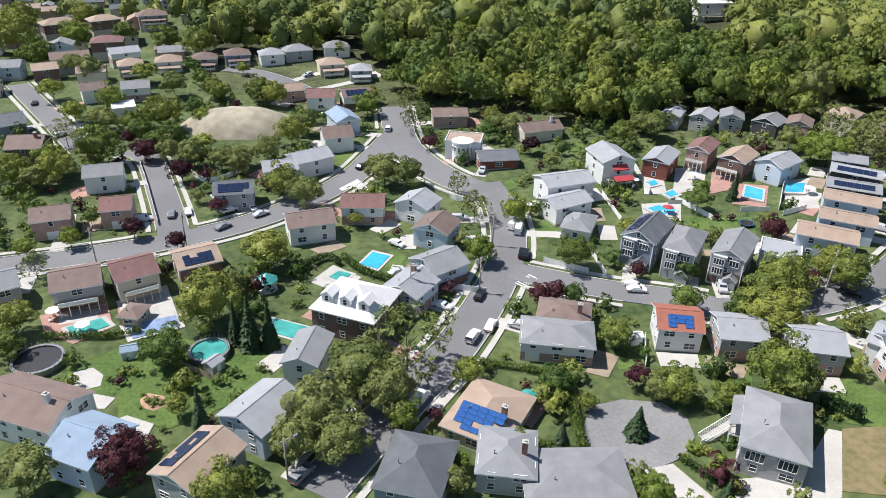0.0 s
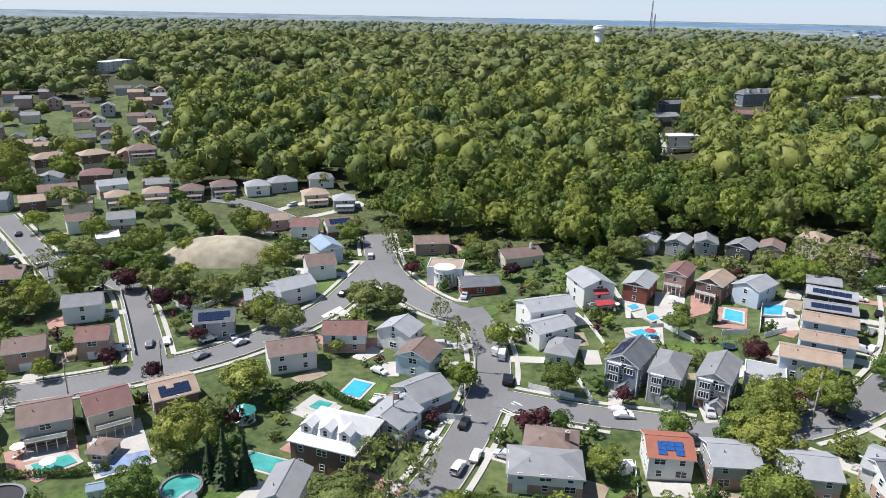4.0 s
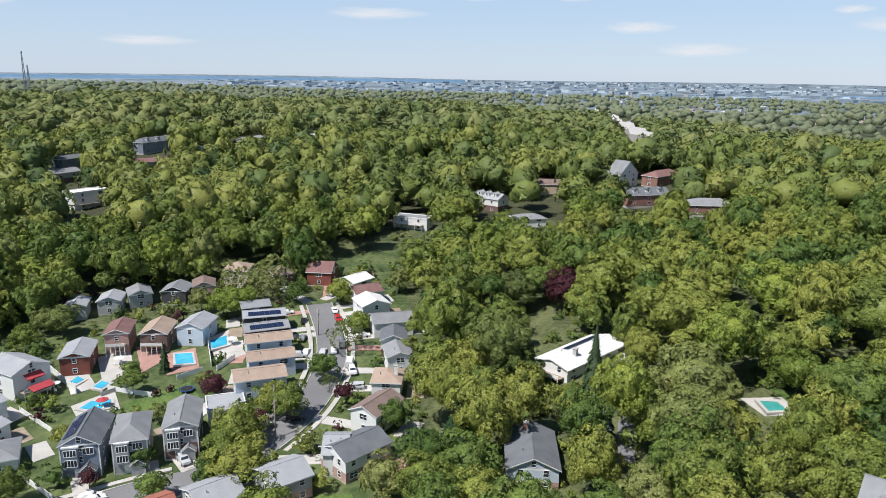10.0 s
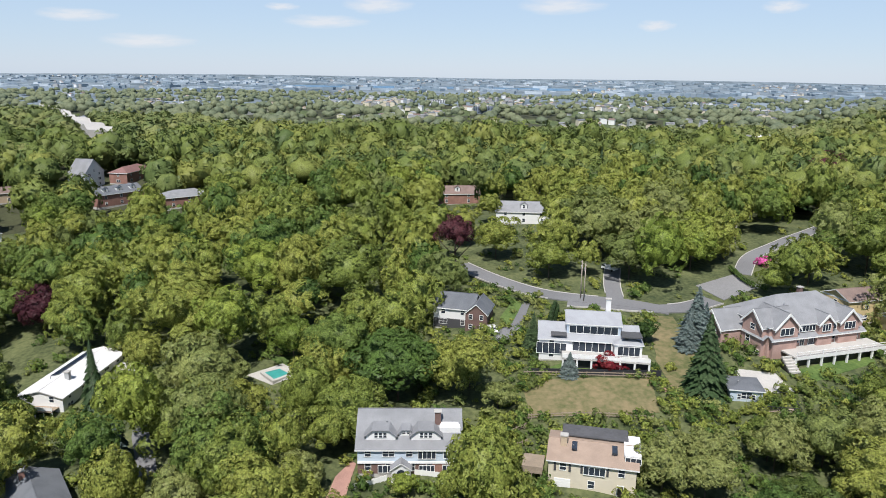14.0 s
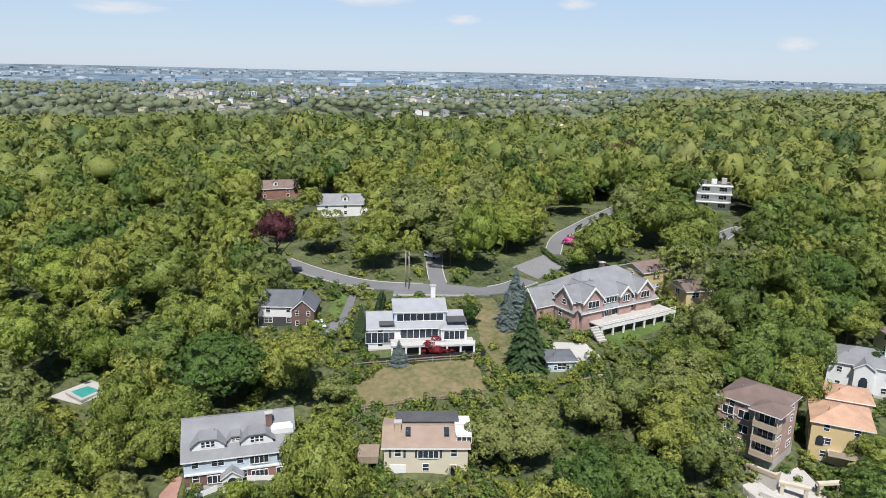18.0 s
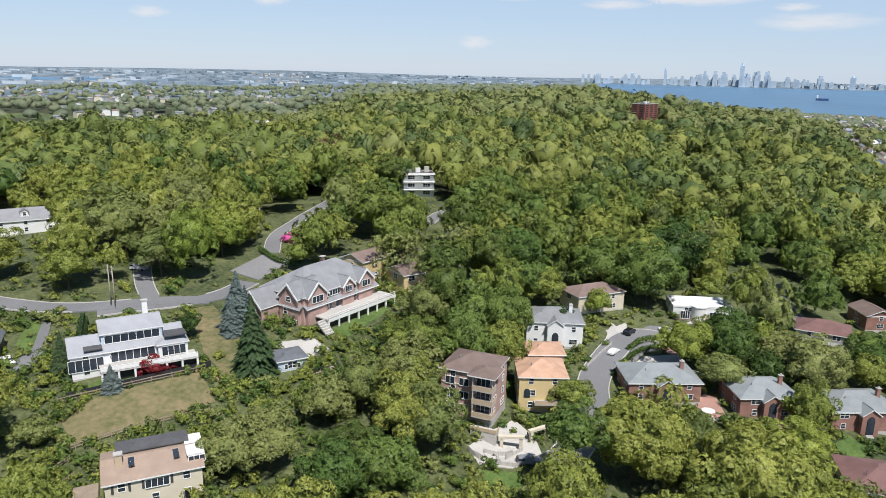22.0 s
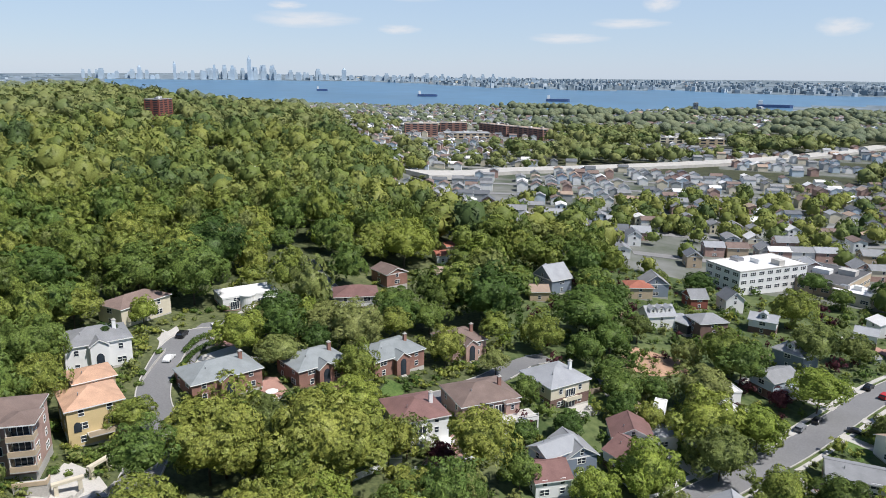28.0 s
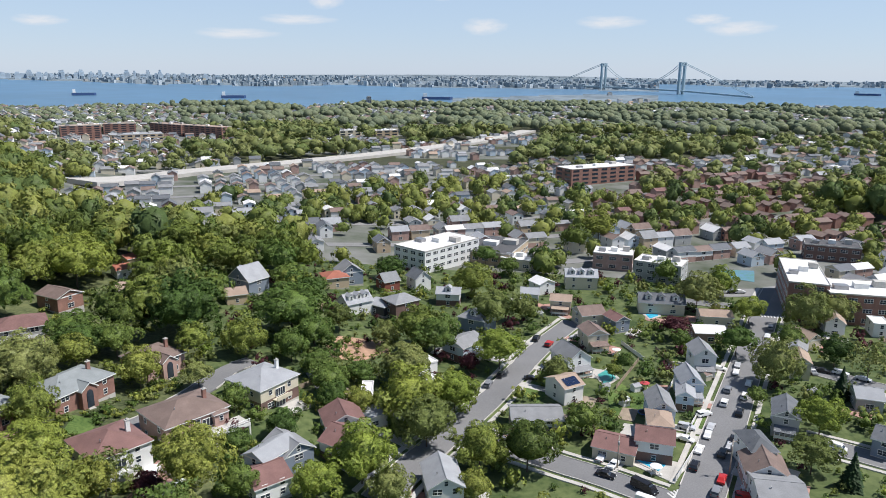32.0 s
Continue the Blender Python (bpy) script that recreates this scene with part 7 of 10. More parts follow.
house(-4.8, -260.4, 3.6, 138.3, 10.4, 8, 4, "hip", "p", "dark", "pale", 0.4)
house(-17.6, -256, 1.8, -149.6, 10.7, 10, 8, "hip", "p", "brown", "grey", 0.4)
house(0.2, -257.7, 4.2, -149.5, 10.7, 8, 5.5, "gable", "p", "white", "pale", 0.7, "dormers")
house(-35.5, -276.3, 0.4, 166.8, 9.6, 8, 5.5, "gable", "p", "white", "pale", 0.45, "dormer")
house(-40.3, -245.3, 0.1, 143.4, 10.8, 10, 6, "hip", "p", "slate", "grey", 0.5, "dormer")
house(-69.4, -274.7, 0, 164.2, 7.2, 8, 5.5, "gable", "p", "white", "pale", 0.4)
house(-79.6, -264.3, 0.1, 161.1, 8.1, 8, 5.5, "gable", "p", "cream", "tan", 0.4, "porch")
house(-81.1, -290, 0.1, -157.5, 8.3, 8, 5, "gable", "q", "white", "white", 0.4)
house(-98, -295, 0.1, 168.4, 14, 10, 6, "gable", "p", "cream", "pale", 0.5, "dormers")
house(-88.2, -248.1, 0.2, -171.1, 9.8, 9, 5, "gable", "p", "cream", "brown", 0.5)
house(-119.7, -258.5, 0.4, 164, 17.6, 9, 5, "gable", "p", "cream", "dark", 0.6, "dormers")
house(9.5, -288, 5.5, -162.5, 10, 10, 5, "hip", "p", "tan", "red", 0.35)
house(3.7, -295.7, 4.6, -162, 10.4, 9, 6, "gable", "q", "slate", "grey", 0.7)
house(16.6, -254, 6.8, -121.2, 10.1, 10, 4, "gable", "q", "tan", "brown", 0.35)
house(-13.5, -292.1, 2.4, -154.2, 7.3, 8, 5, "gable", "p", "rust", "grey", 0.7)
house(-27.2, -296.3, 1.1, -154.5, 7.7, 8, 6, "gable", "q", "white", "dark", 0.8)
house(46.4, -268.2, 10.7, 139.2, 11.9, 10, 6, "gable", "q", "slate", "pale", 0.8, "dormer")
house(83.8, -257.5, 13.1, -158, 6.6, 9, 4, "gable", "p", "tan", "tan", 0.35)
house(44.8, -254.8, 10.7, -160.4, 7.2, 9, 4, "gable", "p", "tan", "tan", 0.35)
house(101.6, -234.4, 17.3, 144.8, 10.9, 9, 5, "gable", "p", "brick", "brown", 0.4)
house(93.3, -285.4, 12.8, -145.3, 5.6, 8, 4, "gable", "p", "white", "red", 0.35)
house(95.8, -306.5, 11.9, -136.2, 5.4, 8, 4, "gable", "p", "tan", "red", 0.3)
house(-157, -215.8, 1.1, -165.5, 7, 9, 4, "gable", "q", "cream", "tan", 0.6)
house(-172.4, -227.1, 1.2, 150.8, 6.4, 8, 5.5, "gable", "q", "white", "tan", 0.7)
house(-188.4, -223.9, 1.5, 158.9, 5.5, 9, 5, "flat", "p", "white", "white", 0.6)
house(-124.3, -226.4, 0.6, 169.3, 10.9, 9, 4, "gable", "p", "pink", "white", 0.3)
house(-135.1, -243.1, 0.6, 166, 11.6, 9, 4, "gable", "p", "cream", "tan", 0.3)
# ---- garden and street trees ----
tree(-20.6, 91.7, 11.6, 5.9, "olive")
tree(-14.1, 101.5, 13.1, 6.7, "olive")
tree(-8.8, 97.3, 10.1, 5, "olive")
tree(-16.1, 85.8, 9.2, 4.6, "olive")
tree(-22.9, 85.8, 8.8, 4.3, "olive")
tree(-6.3, 93, 6.4, 3, "lime")
tree(-48.6, 123.4, 12.1, 6.2)
tree(-41.7, 146.3, 11.3, 5.7)
tree(-38, 115.7, 12.8, 2.8, "fir")
tree(-34.2, 116, 11.7, 2.5, "fir")
tree(-41.5, 117.5, 9.8, 2.1, "fir")
tree(-53, 108.8, 8.9, 4.4, "dark")
tree(-49.2, 81, 9.2, 4.6, "red")
tree(-62.8, 77.8, 9.1, 4.5, "olive")
tree(-31.8, 75.2, 8.3, 4.1)
tree(-40.9, 92.6, 9.5, 2.1, "fir")
tree(-45.6, 95.4, 4.9, 2.1)
tree(-6.4, 109.4, 14.5, 7.5, "bare")
tree(9, 151.2, 7.7, 3.7, "lime")
tree(8.3, 173.9, 8.4, 4.1, "bud")
tree(19.2, 173, 7.6, 3.7, "lime")
tree(3.8, 190, 6.9, 3.3, "bud")
tree(-18, 196.7, 10.2, 5.1, "olive")
tree(-11.1, 194.7, 10.1, 5, "olive")
tree(-10.8, 242.2, 9.8, 4.9, "bud")
tree(-13.8, 262.7, 8.9, 4.4, "bud")
tree(-46.3, 187.4, 10, 5)
tree(-38.6, 180.6, 10.2, 5.1, "olive")
tree(-52.1, 229.3, 10.2, 5.1)
tree(-73.5, 270.9, 9.4, 4.6)
tree(-66.8, 270.3, 10.1, 5.1)
tree(-153.2, 270.4, 10.2, 5.1, "lime")
tree(-182.7, 316.8, 14.9, 7.7)
tree(-134.6, 248.3, 8.6, 4.2, "lime")
tree(-125.9, 223.8, 9.5, 4.7, "bud")
tree(-107.5, 208.4, 13.7, 7.1)
tree(-100.8, 240.6, 12.7, 6.5)
tree(-125.3, 292.6, 10.4, 5.2)
tree(-102.1, 292.5, 6.5, 3.1, "lime")
tree(-88.6, 273.6, 8.7, 4.3)
tree(-92.5, 254.2, 8.3, 4, "dark")
tree(-160.2, 360.7, 11.3, 5.7)
tree(-114.7, 193.6, 10.6, 5.3)
tree(-119.5, 189.5, 8.5, 4.2, "olive")
tree(-126.4, 190.3, 9.3, 4.6)
tree(-86.7, 118.5, 8.2, 4)
tree(-83.8, 110.2, 6.5, 3.1)
tree(31.8, 149.2, 8.9, 4.4)
tree(29, 133.2, 5.6, 2.5, "dark")
tree(52.6, 129.9, 7.5, 3.6, "dark")
tree(62.7, 125.6, 6.8, 3.2, "dark")
tree(66.7, 120.2, 12.3, 6.3)
tree(73.9, 133.6, 11.3, 5.7)
tree(88.7, 135.4, 10.2, 5.1)
tree(56.7, 143.6, 6, 2.8, "dark")
tree(81.6, 137.2, 6.1, 2.8, "red")
tree(45.7, 144.6, 4.5, 1.9, "red")
tree(21.5, 133.5, 5.5, 2.5, "red")
tree(25.4, 134.2, 5.6, 2.5, "red")
tree(35, 117.5, 7.3, 3.5)
tree(21.3, 102.7, 6.7, 3.2, "dark")
tree(34, 92.7, 6.9, 2.7, "fir")
tree(61.2, 101.2, 11.5, 5.9)
tree(42.7, 101, 8, 3.9)
tree(39.5, 101.6, 6.1, 2.8, "olive")
tree(36.9, 105.4, 5.4, 2.4, "red")
tree(51, 98.4, 6.1, 2.8)
tree(70.1, 179.3, 7.6, 3.6, "dark")
tree(83.2, 160.6, 6.7, 3.1, "red")
tree(125.5, 222.4, 12.4, 6.3, "bud")
tree(2.6, 79.2, 5.3, 2.4, "olive")
tree(3.5, 83.6, 4.1, 1.7, "lime")
tree(13.4, 88.1, 5.2, 2.3)
tree(-0.8, 95.2, 3.5, 1.4, "red")
tree(26.5, 99, 4, 1.7)
tree(20.5, 89.2, 6.5, 2.2, "fir")
tree(5.3, 105.9, 6, 2.8, "lime")
tree(32.7, 76.5, 6.7, 3.2, "lime")
tree(44, 77.3, 5.2, 1.7, "fir")
tree(-23.4, 170.3, 4.8, 2.1)
tree(-22.4, 206.6, 5.5, 2.5, "dark")
tree(-94.9, 212.9, 7.9, 4.3, "red")
tree(-78.7, 196.9, 7.5, 3.6, "red")
tree(-79, 160.7, 6.1, 2.8, "red")
tree(-66.1, 155.1, 5.3, 2.4, "red")
tree(-61.7, 175.4, 5.7, 2.6, "red")
tree(-92.7, 155.1, 5.6, 2.5, "lime")
tree(-100.7, 149.5, 5.8, 2.7, "lime")
tree(-92.8, 167.1, 4.6, 2, "dark")
tree(-102.2, 228, 9.3, 4.6, "dark")
tree(-92, 225.9, 9.1, 4.5, "dark")
tree(-93.6, 140.3, 6.4, 3, "bud")
tree(-46.4, 135.4, 5.7, 2.6, "olive")
tree(-25.2, 132.7, 4.2, 1.8, "bud")
tree(32.8, 206.5, 6.1, 2.8, "olive")
tree(28, 220.1, 6.4, 3, "red")
tree(22.6, 236.2, 8.2, 4, "olive")
tree(14.7, 232.5, 7.3, 3.5, "dark")
tree(16.4, 247, 6.9, 3.3)
tree(-5.3, 225.2, 5.8, 2.7, "red")
tree(35.3, 193, 7.1, 2.4, "fir")
tree(70.8, 231.9, 10.5, 5.3, "olive")
tree(58.4, 226.3, 8.7, 4.3)
tree(73.5, 188.4, 5.7, 2.6, "dark")
tree(81.9, 185.6, 9.5, 2.1, "fir")
tree(68.2, 160.4, 5.4, 2.4, "olive")
tree(67.4, 237.3, 8.4, 4.1, "olive")
tree(113.1, 208.1, 10.9, 5.5, "lime")
tree(111.1, 219.1, 8.4, 4.1, "olive")
tree(129.9, 209.6, 12, 6.1, "bud")
tree(83.7, 118.3, 6.7, 3.1, "bud")
tree(47.8, 166, 5.4, 2.4)
tree(-78.9, 208.6, 9.1, 4.5, "olive")
tree(-69.3, 205.4, 8.3, 4, "olive")
tree(-63.6, 203.6, 8.2, 4, "olive")
tree(-79.3, 220.9, 7.4, 3.6, "lime")
tree(-87.3, 212.1, 8, 3.9, "olive")
tree(-87.1, 246.4, 7.3, 3.5, "lime")
tree(-49.3, 239.8, 9.1, 4.5, "olive")
tree(-50.3, 334.4, 6.9, 3.3)
tree(-29.5, 258.9, 9.6, 4.8, "lime")
tree(-30, 274.8, 8.4, 4.1)
tree(-61.7, 340.1, 8.1, 3.9, "lime")
tree(-82.2, 336.5, 9.1, 4.5, "lime")
tree(-87.8, 305.5, 5.7, 2.6, "lime")
tree(-48.3, 251.2, 5.6, 2.6, "dark")
tree(-148.6, 295.1, 10.7, 5.4, "olive")
tree(-159, 302.3, 11, 5.6, "olive")
tree(-203.2, 339, 16, 8.3)
tree(-118.3, 238.6, 7.4, 3.5, "olive")
tree(-69.4, 182.4, 4.6, 2, "olive")
tree(-0.7, 165.9, 4.7, 2.1, "dark")
tree(18, 240.3, 7.5, 3.6, "olive")
tree(123.5, 155.4, 10.1, 5.1, "bud")
tree(134.3, 163.4, 6.8, 3.2, "lime")
tree(107.6, 146.2, 8.3, 4.1, "dark")
tree(75.8, 134.1, 8.9, 4.4)
tree(67.9, 125.7, 11.7, 5.9)
tree(88.6, 140.7, 8.9, 4.4)
tree(136.3, 214.3, 14.6, 7.5, "bud")
tree(128.3, 215, 7, 3.3, "olive")
tree(116.6, 205, 11.6, 5.9, "lime")
tree(146.7, 188.3, 9.6, 4.8, "lime")
tree(84.7, 162, 5.6, 2.5, "red")
tree(102.5, 112.4, 7.8, 3.8, "dark")
tree(83.9, 167.1, 5.7, 2.6, "olive")
tree(137.8, 201.5, 7.6, 3.7, "dark")
tree(103.1, 131.5, 5.7, 2.6, "red")
tree(104.8, 139.8, 4.8, 2.1, "bud")
tree(84.2, 120.6, 4.4, 1.9)
tree(119.3, 118.5, 5.8, 2.6, "bud")
tree(130.3, 138.1, 7.4, 3.6, "olive")
tree(169, 182.1, 8.4, 4.1, "olive")
tree(186.7, 192, 9.7, 4.8, "olive")
tree(183.1, 119.8, 14.1, 7.3, "red")
tree(143.7, 84.6, 17.1, 3.7, "fir")
tree(122.7, 68.9, 14.9, 3.2, "blue")
tree(151.6, 117.1, 12.1, 6.2, "olive")
tree(103.2, 92, 17.8, 6.8, "fir")
tree(128.9, 82, 7.3, 3.5)
tree(163.8, 83.5, 9.4, 4.7)
tree(175.1, 134.3, 14.2, 7.3, "olive")
tree(131.4, 113.8, 12.9, 6.6)
tree(95.1, 95.2, 10.9, 5.5, "dark")
tree(82.9, 93.4, 9.4, 4.7, "olive")
tree(125.3, 58.5, 14.2, 7.3)
tree(140.9, 58.1, 17.5, 9.2, "olive")
tree(170.3, 69.8, 16.3, 8.5)
tree(202.5, 5.6, 22.1, 5.3, "red")
tree(140.9, 15.7, 18.6, 9.8, "dark")
tree(168, 51.5, 13, 6.7)
tree(172.1, 75.3, 20.7, 11)
tree(194.9, 35.9, 20.1, 10.6)
tree(197.1, 60.4, 19.3, 10.2, "lime")
tree(160.8, 43.5, 11.2, 5.7, "lime")
tree(142.9, 0.3, 8.6, 4.2, "olive")
tree(143.3, 60.3, 14.3, 7.4, "olive")
tree(133.8, 65.9, 11.6, 5.9, "dark")
tree(117.4, 41.7, 12.1, 6.2, "dark")
tree(110.2, 29.6, 8.6, 4.2, "olive")
tree(135.2, 26.6, 8.6, 4.2, "lime")
tree(133.1, -5.5, 7.7, 3.7, "olive")
tree(115.2, -3.6, 7.4, 3.6)
tree(108.8, 11.2, 5.1, 2.3, "lime")
tree(102.9, 48.1, 12.4, 6.4, "olive")
tree(132.6, 99.2, 12.6, 6.4)
tree(160.8, -52.6, 14.7, 5.7, "blue")
tree(141.9, -49.5, 17.6, 5.9, "fir")
tree(155.9, -14.1, 10.4, 3.5, "fir")
tree(166.2, -26.4, 5.6, 2.5, "lime")
tree(145.7, -21.4, 5.6, 2.8, "blue")
tree(160.6, -41, 6, 2.8, "dark")
tree(240.3, -38.7, 20.5, 10.8, "olive")
tree(205.7, -46, 16.5, 8.6, "olive")
tree(245.8, -65.1, 21.3, 11.3, "olive")
tree(206.6, -22.4, 13.3, 6.8)
tree(220.7, -67, 17.9, 9.4, "lime")
tree(229.1, -7.1, 14.4, 7.5)
tree(158.8, -50.4, 10.2, 3.6, "blue")
tree(163.4, -55.5, 9.7, 3.5, "blue")
tree(145.7, -52.3, 10.7, 3.6, "fir")
tree(228.5, -41.3, 21.3, 11.3, "olive")
tree(221.4, -54.9, 18.3, 9.6, "olive")
tree(217.1, -67.2, 14.3, 7.4, "lime")
tree(216.6, -120.3, 19.8, 10.4)
tree(206.4, -98.6, 15.7, 8.2)
tree(172, -106.6, 16, 8.3, "bud")
tree(132.2, -81.7, 10.5, 5.3)
tree(145.5, -97, 11.5, 5.9, "olive")
tree(107.9, -68, 14.3, 7.4)
tree(98.4, -47.6, 12, 6.1, "dark")
tree(110.3, -40.5, 10.2, 5.1, "olive")
tree(120.3, -64.6, 11.8, 6, "olive")
tree(315.3, -139.8, 21.6, 8.3, "fir")
tree(361.8, -140, 21, 8.1, "fir")
tree(395.4, -68.6, 23.6, 5.1, "fir")
tree(376, -183.9, 20.9, 8, "fir")
tree(120.6, -54.8, 9.4, 4.7)
tree(137.1, -106, 15.5, 8, "dark")
tree(169.6, -148.6, 20.9, 11.1, "dark")
tree(181.9, -133.4, 14.3, 7.4, "bud")
tree(81.2, -103.7, 17.6, 9.2)
tree(63.5, -114.4, 19.8, 10.4)
tree(104.7, -109.8, 10.1, 5.1)
tree(104.8, -70.8, 13.2, 6.8, "olive")
tree(96.9, -56, 13.3, 6.8, "dark")
tree(127.3, -95.9, 14.5, 7.5, "dark")
tree(130, -85, 12.9, 6.6)
tree(147.8, -117.2, 12.4, 6.3, "olive")
tree(153.3, -143.8, 13.6, 7)
tree(140.7, -155.9, 7.9, 3.9, "lime")
tree(107.4, -153.8, 13.9, 7.1, "lime")
tree(105.7, -169.9, 14.6, 7.6, "dark")
tree(147.7, -197.5, 22.8, 12.1, "dark")
tree(153.8, -169.5, 17.9, 9.4, "dark")
tree(93.6, -176.4, 13.1, 6.7, "olive")
tree(73.6, -155.2, 10.6, 5.3)
tree(115.6, -41.8, 9.9, 5, "olive")
tree(118.1, -55, 10.3, 5.2, "olive")
tree(104.7, -53.7, 10.7, 5.4)
tree(110.6, -33.2, 10.4, 5.2, "olive")
tree(81.3, -202, 14.1, 7.3, "dark")
tree(80.1, -107.3, 18.3, 9.6)
tree(57.6, -117.5, 16.5, 8.6)
tree(65.1, -108.1, 13.6, 7)
tree(102.6, -262.5, 20.9, 11.1, "lime")
tree(54.8, -216.3, 21.8, 11.5, "dark")
tree(22.5, -224.2, 22, 11.7, "dark")
tree(34.6, -205, 12.4, 6.3)
tree(69.9, -200.7, 12, 6.1, "dark")
tree(77, -189.9, 10.3, 5.2)
tree(80.5, -173, 11.5, 5.8, "olive")
tree(89.9, -163.9, 9.6, 4.8, "dark")
tree(93.7, -151.2, 11.9, 6.1, "olive")
tree(50.8, -131.6, 11.3, 5.7, "bud")
tree(8.8, -183.6, 10.8, 5.4, "dark")
tree(0.9, -174.5, 9.3, 4.6)
tree(-13.3, -196.9, 14.8, 7.7, "olive")
tree(-11.5, -174.9, 12.2, 6.2, "lime")
tree(15.7, -223.3, 11.2, 5.7, "olive")
tree(32, -167.9, 7.5, 3.6, "dark")
tree(109.6, -170, 11.4, 5.8, "olive")
tree(139.7, -177.3, 21.1, 11.1, "dark")
tree(134.5, -135.7, 9.7, 4.8, "dark")
tree(-16, -163.8, 14.3, 7.4, "olive")
tree(-13.7, -203, 11.7, 6)
tree(0.5, -144.3, 14.1, 7.3, "lime")
tree(10, -134.9, 10.1, 5.1, "lime")
tree(-28, -153, 12.8, 6.5)
tree(-39.5, -151.7, 14.3, 7.4)
tree(-58, -167.3, 9.5, 4.7, "dark")
tree(-126.8, -213.7, 12.3, 6.3, "dark")
tree(-126.2, -189.4, 14.2, 7.3, "olive")
tree(-120.1, -158.2, 12.2, 6.2, "lime")
tree(-135.4, -260.8, 16.7, 8.7, "olive")
tree(-147.7, -242.7, 12, 6.1, "lime")
tree(-59.8, -198.9, 9.4, 4.7, "olive")
tree(-106.9, -141.7, 11.2, 5.7, "olive")
tree(-112.4, -134.9, 9.6, 3.4, "fir")
tree(-24.6, -224.2, 15.5, 8.1, "dark")
tree(-47.2, -287.7, 15.8, 8.2)
tree(-48.7, -249.5, 16.3, 8.5, "olive")
tree(-62, -255.6, 11.3, 5.7, "olive")
tree(-13.3, -309.4, 12.9, 6.6, "dark")
tree(6.7, -195.2, 8.9, 4.4, "bud")
tree(13.2, -196, 9.5, 4.7, "dark")
tree(7.7, -175.9, 8.8, 4.3, "dark")
tree(19, -156.9, 8.6, 4.2, "dark")
tree(-7.7, -228, 9.4, 4.7, "olive")
tree(4.3, -308.5, 10.1, 5.1, "olive")
tree(-88.8, -329.2, 12.1, 6.2, "dark")
tree(-69.9, -319.5, 9.7, 4.8, "dark")
tree(-135, -381.7, 18.7, 9.9)
tree(-115.9, -362.2, 15.5, 8.1)
tree(-139.2, -299, 11.7, 6, "dark")
tree(-136, -310.5, 11, 5.6, "dark")
tree(-165.5, -233.9, 15.5, 8.1, "olive")
tree(-180.1, -238.5, 13.4, 6.9, "olive")
tree(-146.4, -213.6, 10.4, 5.2, "dark")
tree(-154.4, -201.4, 11, 5.5, "dark")
tree(-158.2, -190.6, 11.5, 5.8, "bud")
tree(-62.1, -337, 12.1, 6.2, "dark")
tree(-34.3, -211.7, 6.3, 3, "red")
tree(-27.6, -183.7, 9.8, 4.9)
tree(-24.6, -139.9, 8.2, 4)
tree(-110.6, -221.6, 7.8, 3.8, "dark")
tree(-113.5, -177.5, 6.2, 2.9, "dark")
tree(-140.9, -179.2, 10.5, 3.5, "fir")
tree(-5.5, -137.5, 9.4, 4.7, "olive")
tree(21.7, -146.2, 5.8, 2.7, "dark")
tree(25.6, -132.6, 8.7, 4.3, "dark")
tree(42.9, -131.6, 7, 3.3, "red")
tree(28.1, -148.7, 6.9, 3.3, "dark")
tree(43.2, -181, 8.5, 4.2, "olive")
tree(58.3, -181.7, 11, 5.5)
tree(78.1, -196.7, 11.9, 6, "dark")
tree(82.3, -172.6, 15.6, 8.1, "olive")
tree(65.4, -136.9, 13.1, 6.7, "lime")
tree(52.6, -129.6, 10.1, 5.1)
tree(-95.7, -185.1, 4.9, 2.2)
tree(-84.7, -206.9, 5.8, 2.7, "dark")
tree(-78.8, -201, 5.7, 2.6)

tree(-228.7, 392.6, 17.9, 9.0)
tree(-213.0, 355.9, 19.1, 9.6)
tree(-179.8, 350.4, 15.4, 7.7, "lime")
tree(-121.6, 241.1, 9.5, 4.7, "olive")
tree(-126.5, 261.5, 9.6, 4.8, "lime")
tree(-99.8, 288.9, 7.8, 3.9, "dark")
tree(-92.3, 277.2, 8.6, 4.3)
tree(-108.1, 277.3, 10.5, 5.3, "olive")
tree(-118.4, 200.4, 10.0, 5.0, "lime")
tree(-129.2, 197.7, 8.8, 4.4)
tree(-74.1, 276.2, 9.4, 4.7)
tree(-92.5, 340.5, 9.1, 4.5, "lime")
tree(-111.4, 326.3, 15.4, 7.7)
tree(-132.0, 339.2, 14.1, 7.0)
tree(-110.4, 239.2, 7.7, 3.9)
tree(-63.9, 209.2, 8.5, 4.3, "olive")
tree(-57.4, 215.3, 7.7, 3.9, "olive")
tree(-95.5, 222.2, 7.1, 3.5, "dark")
tree(-106.7, 227.1, 5.3, 2.7, "red")
tree(-109.3, 306.0, 7.0, 3.5, "dark")
tree(-197.8, 398.3, 14.3, 7.2)
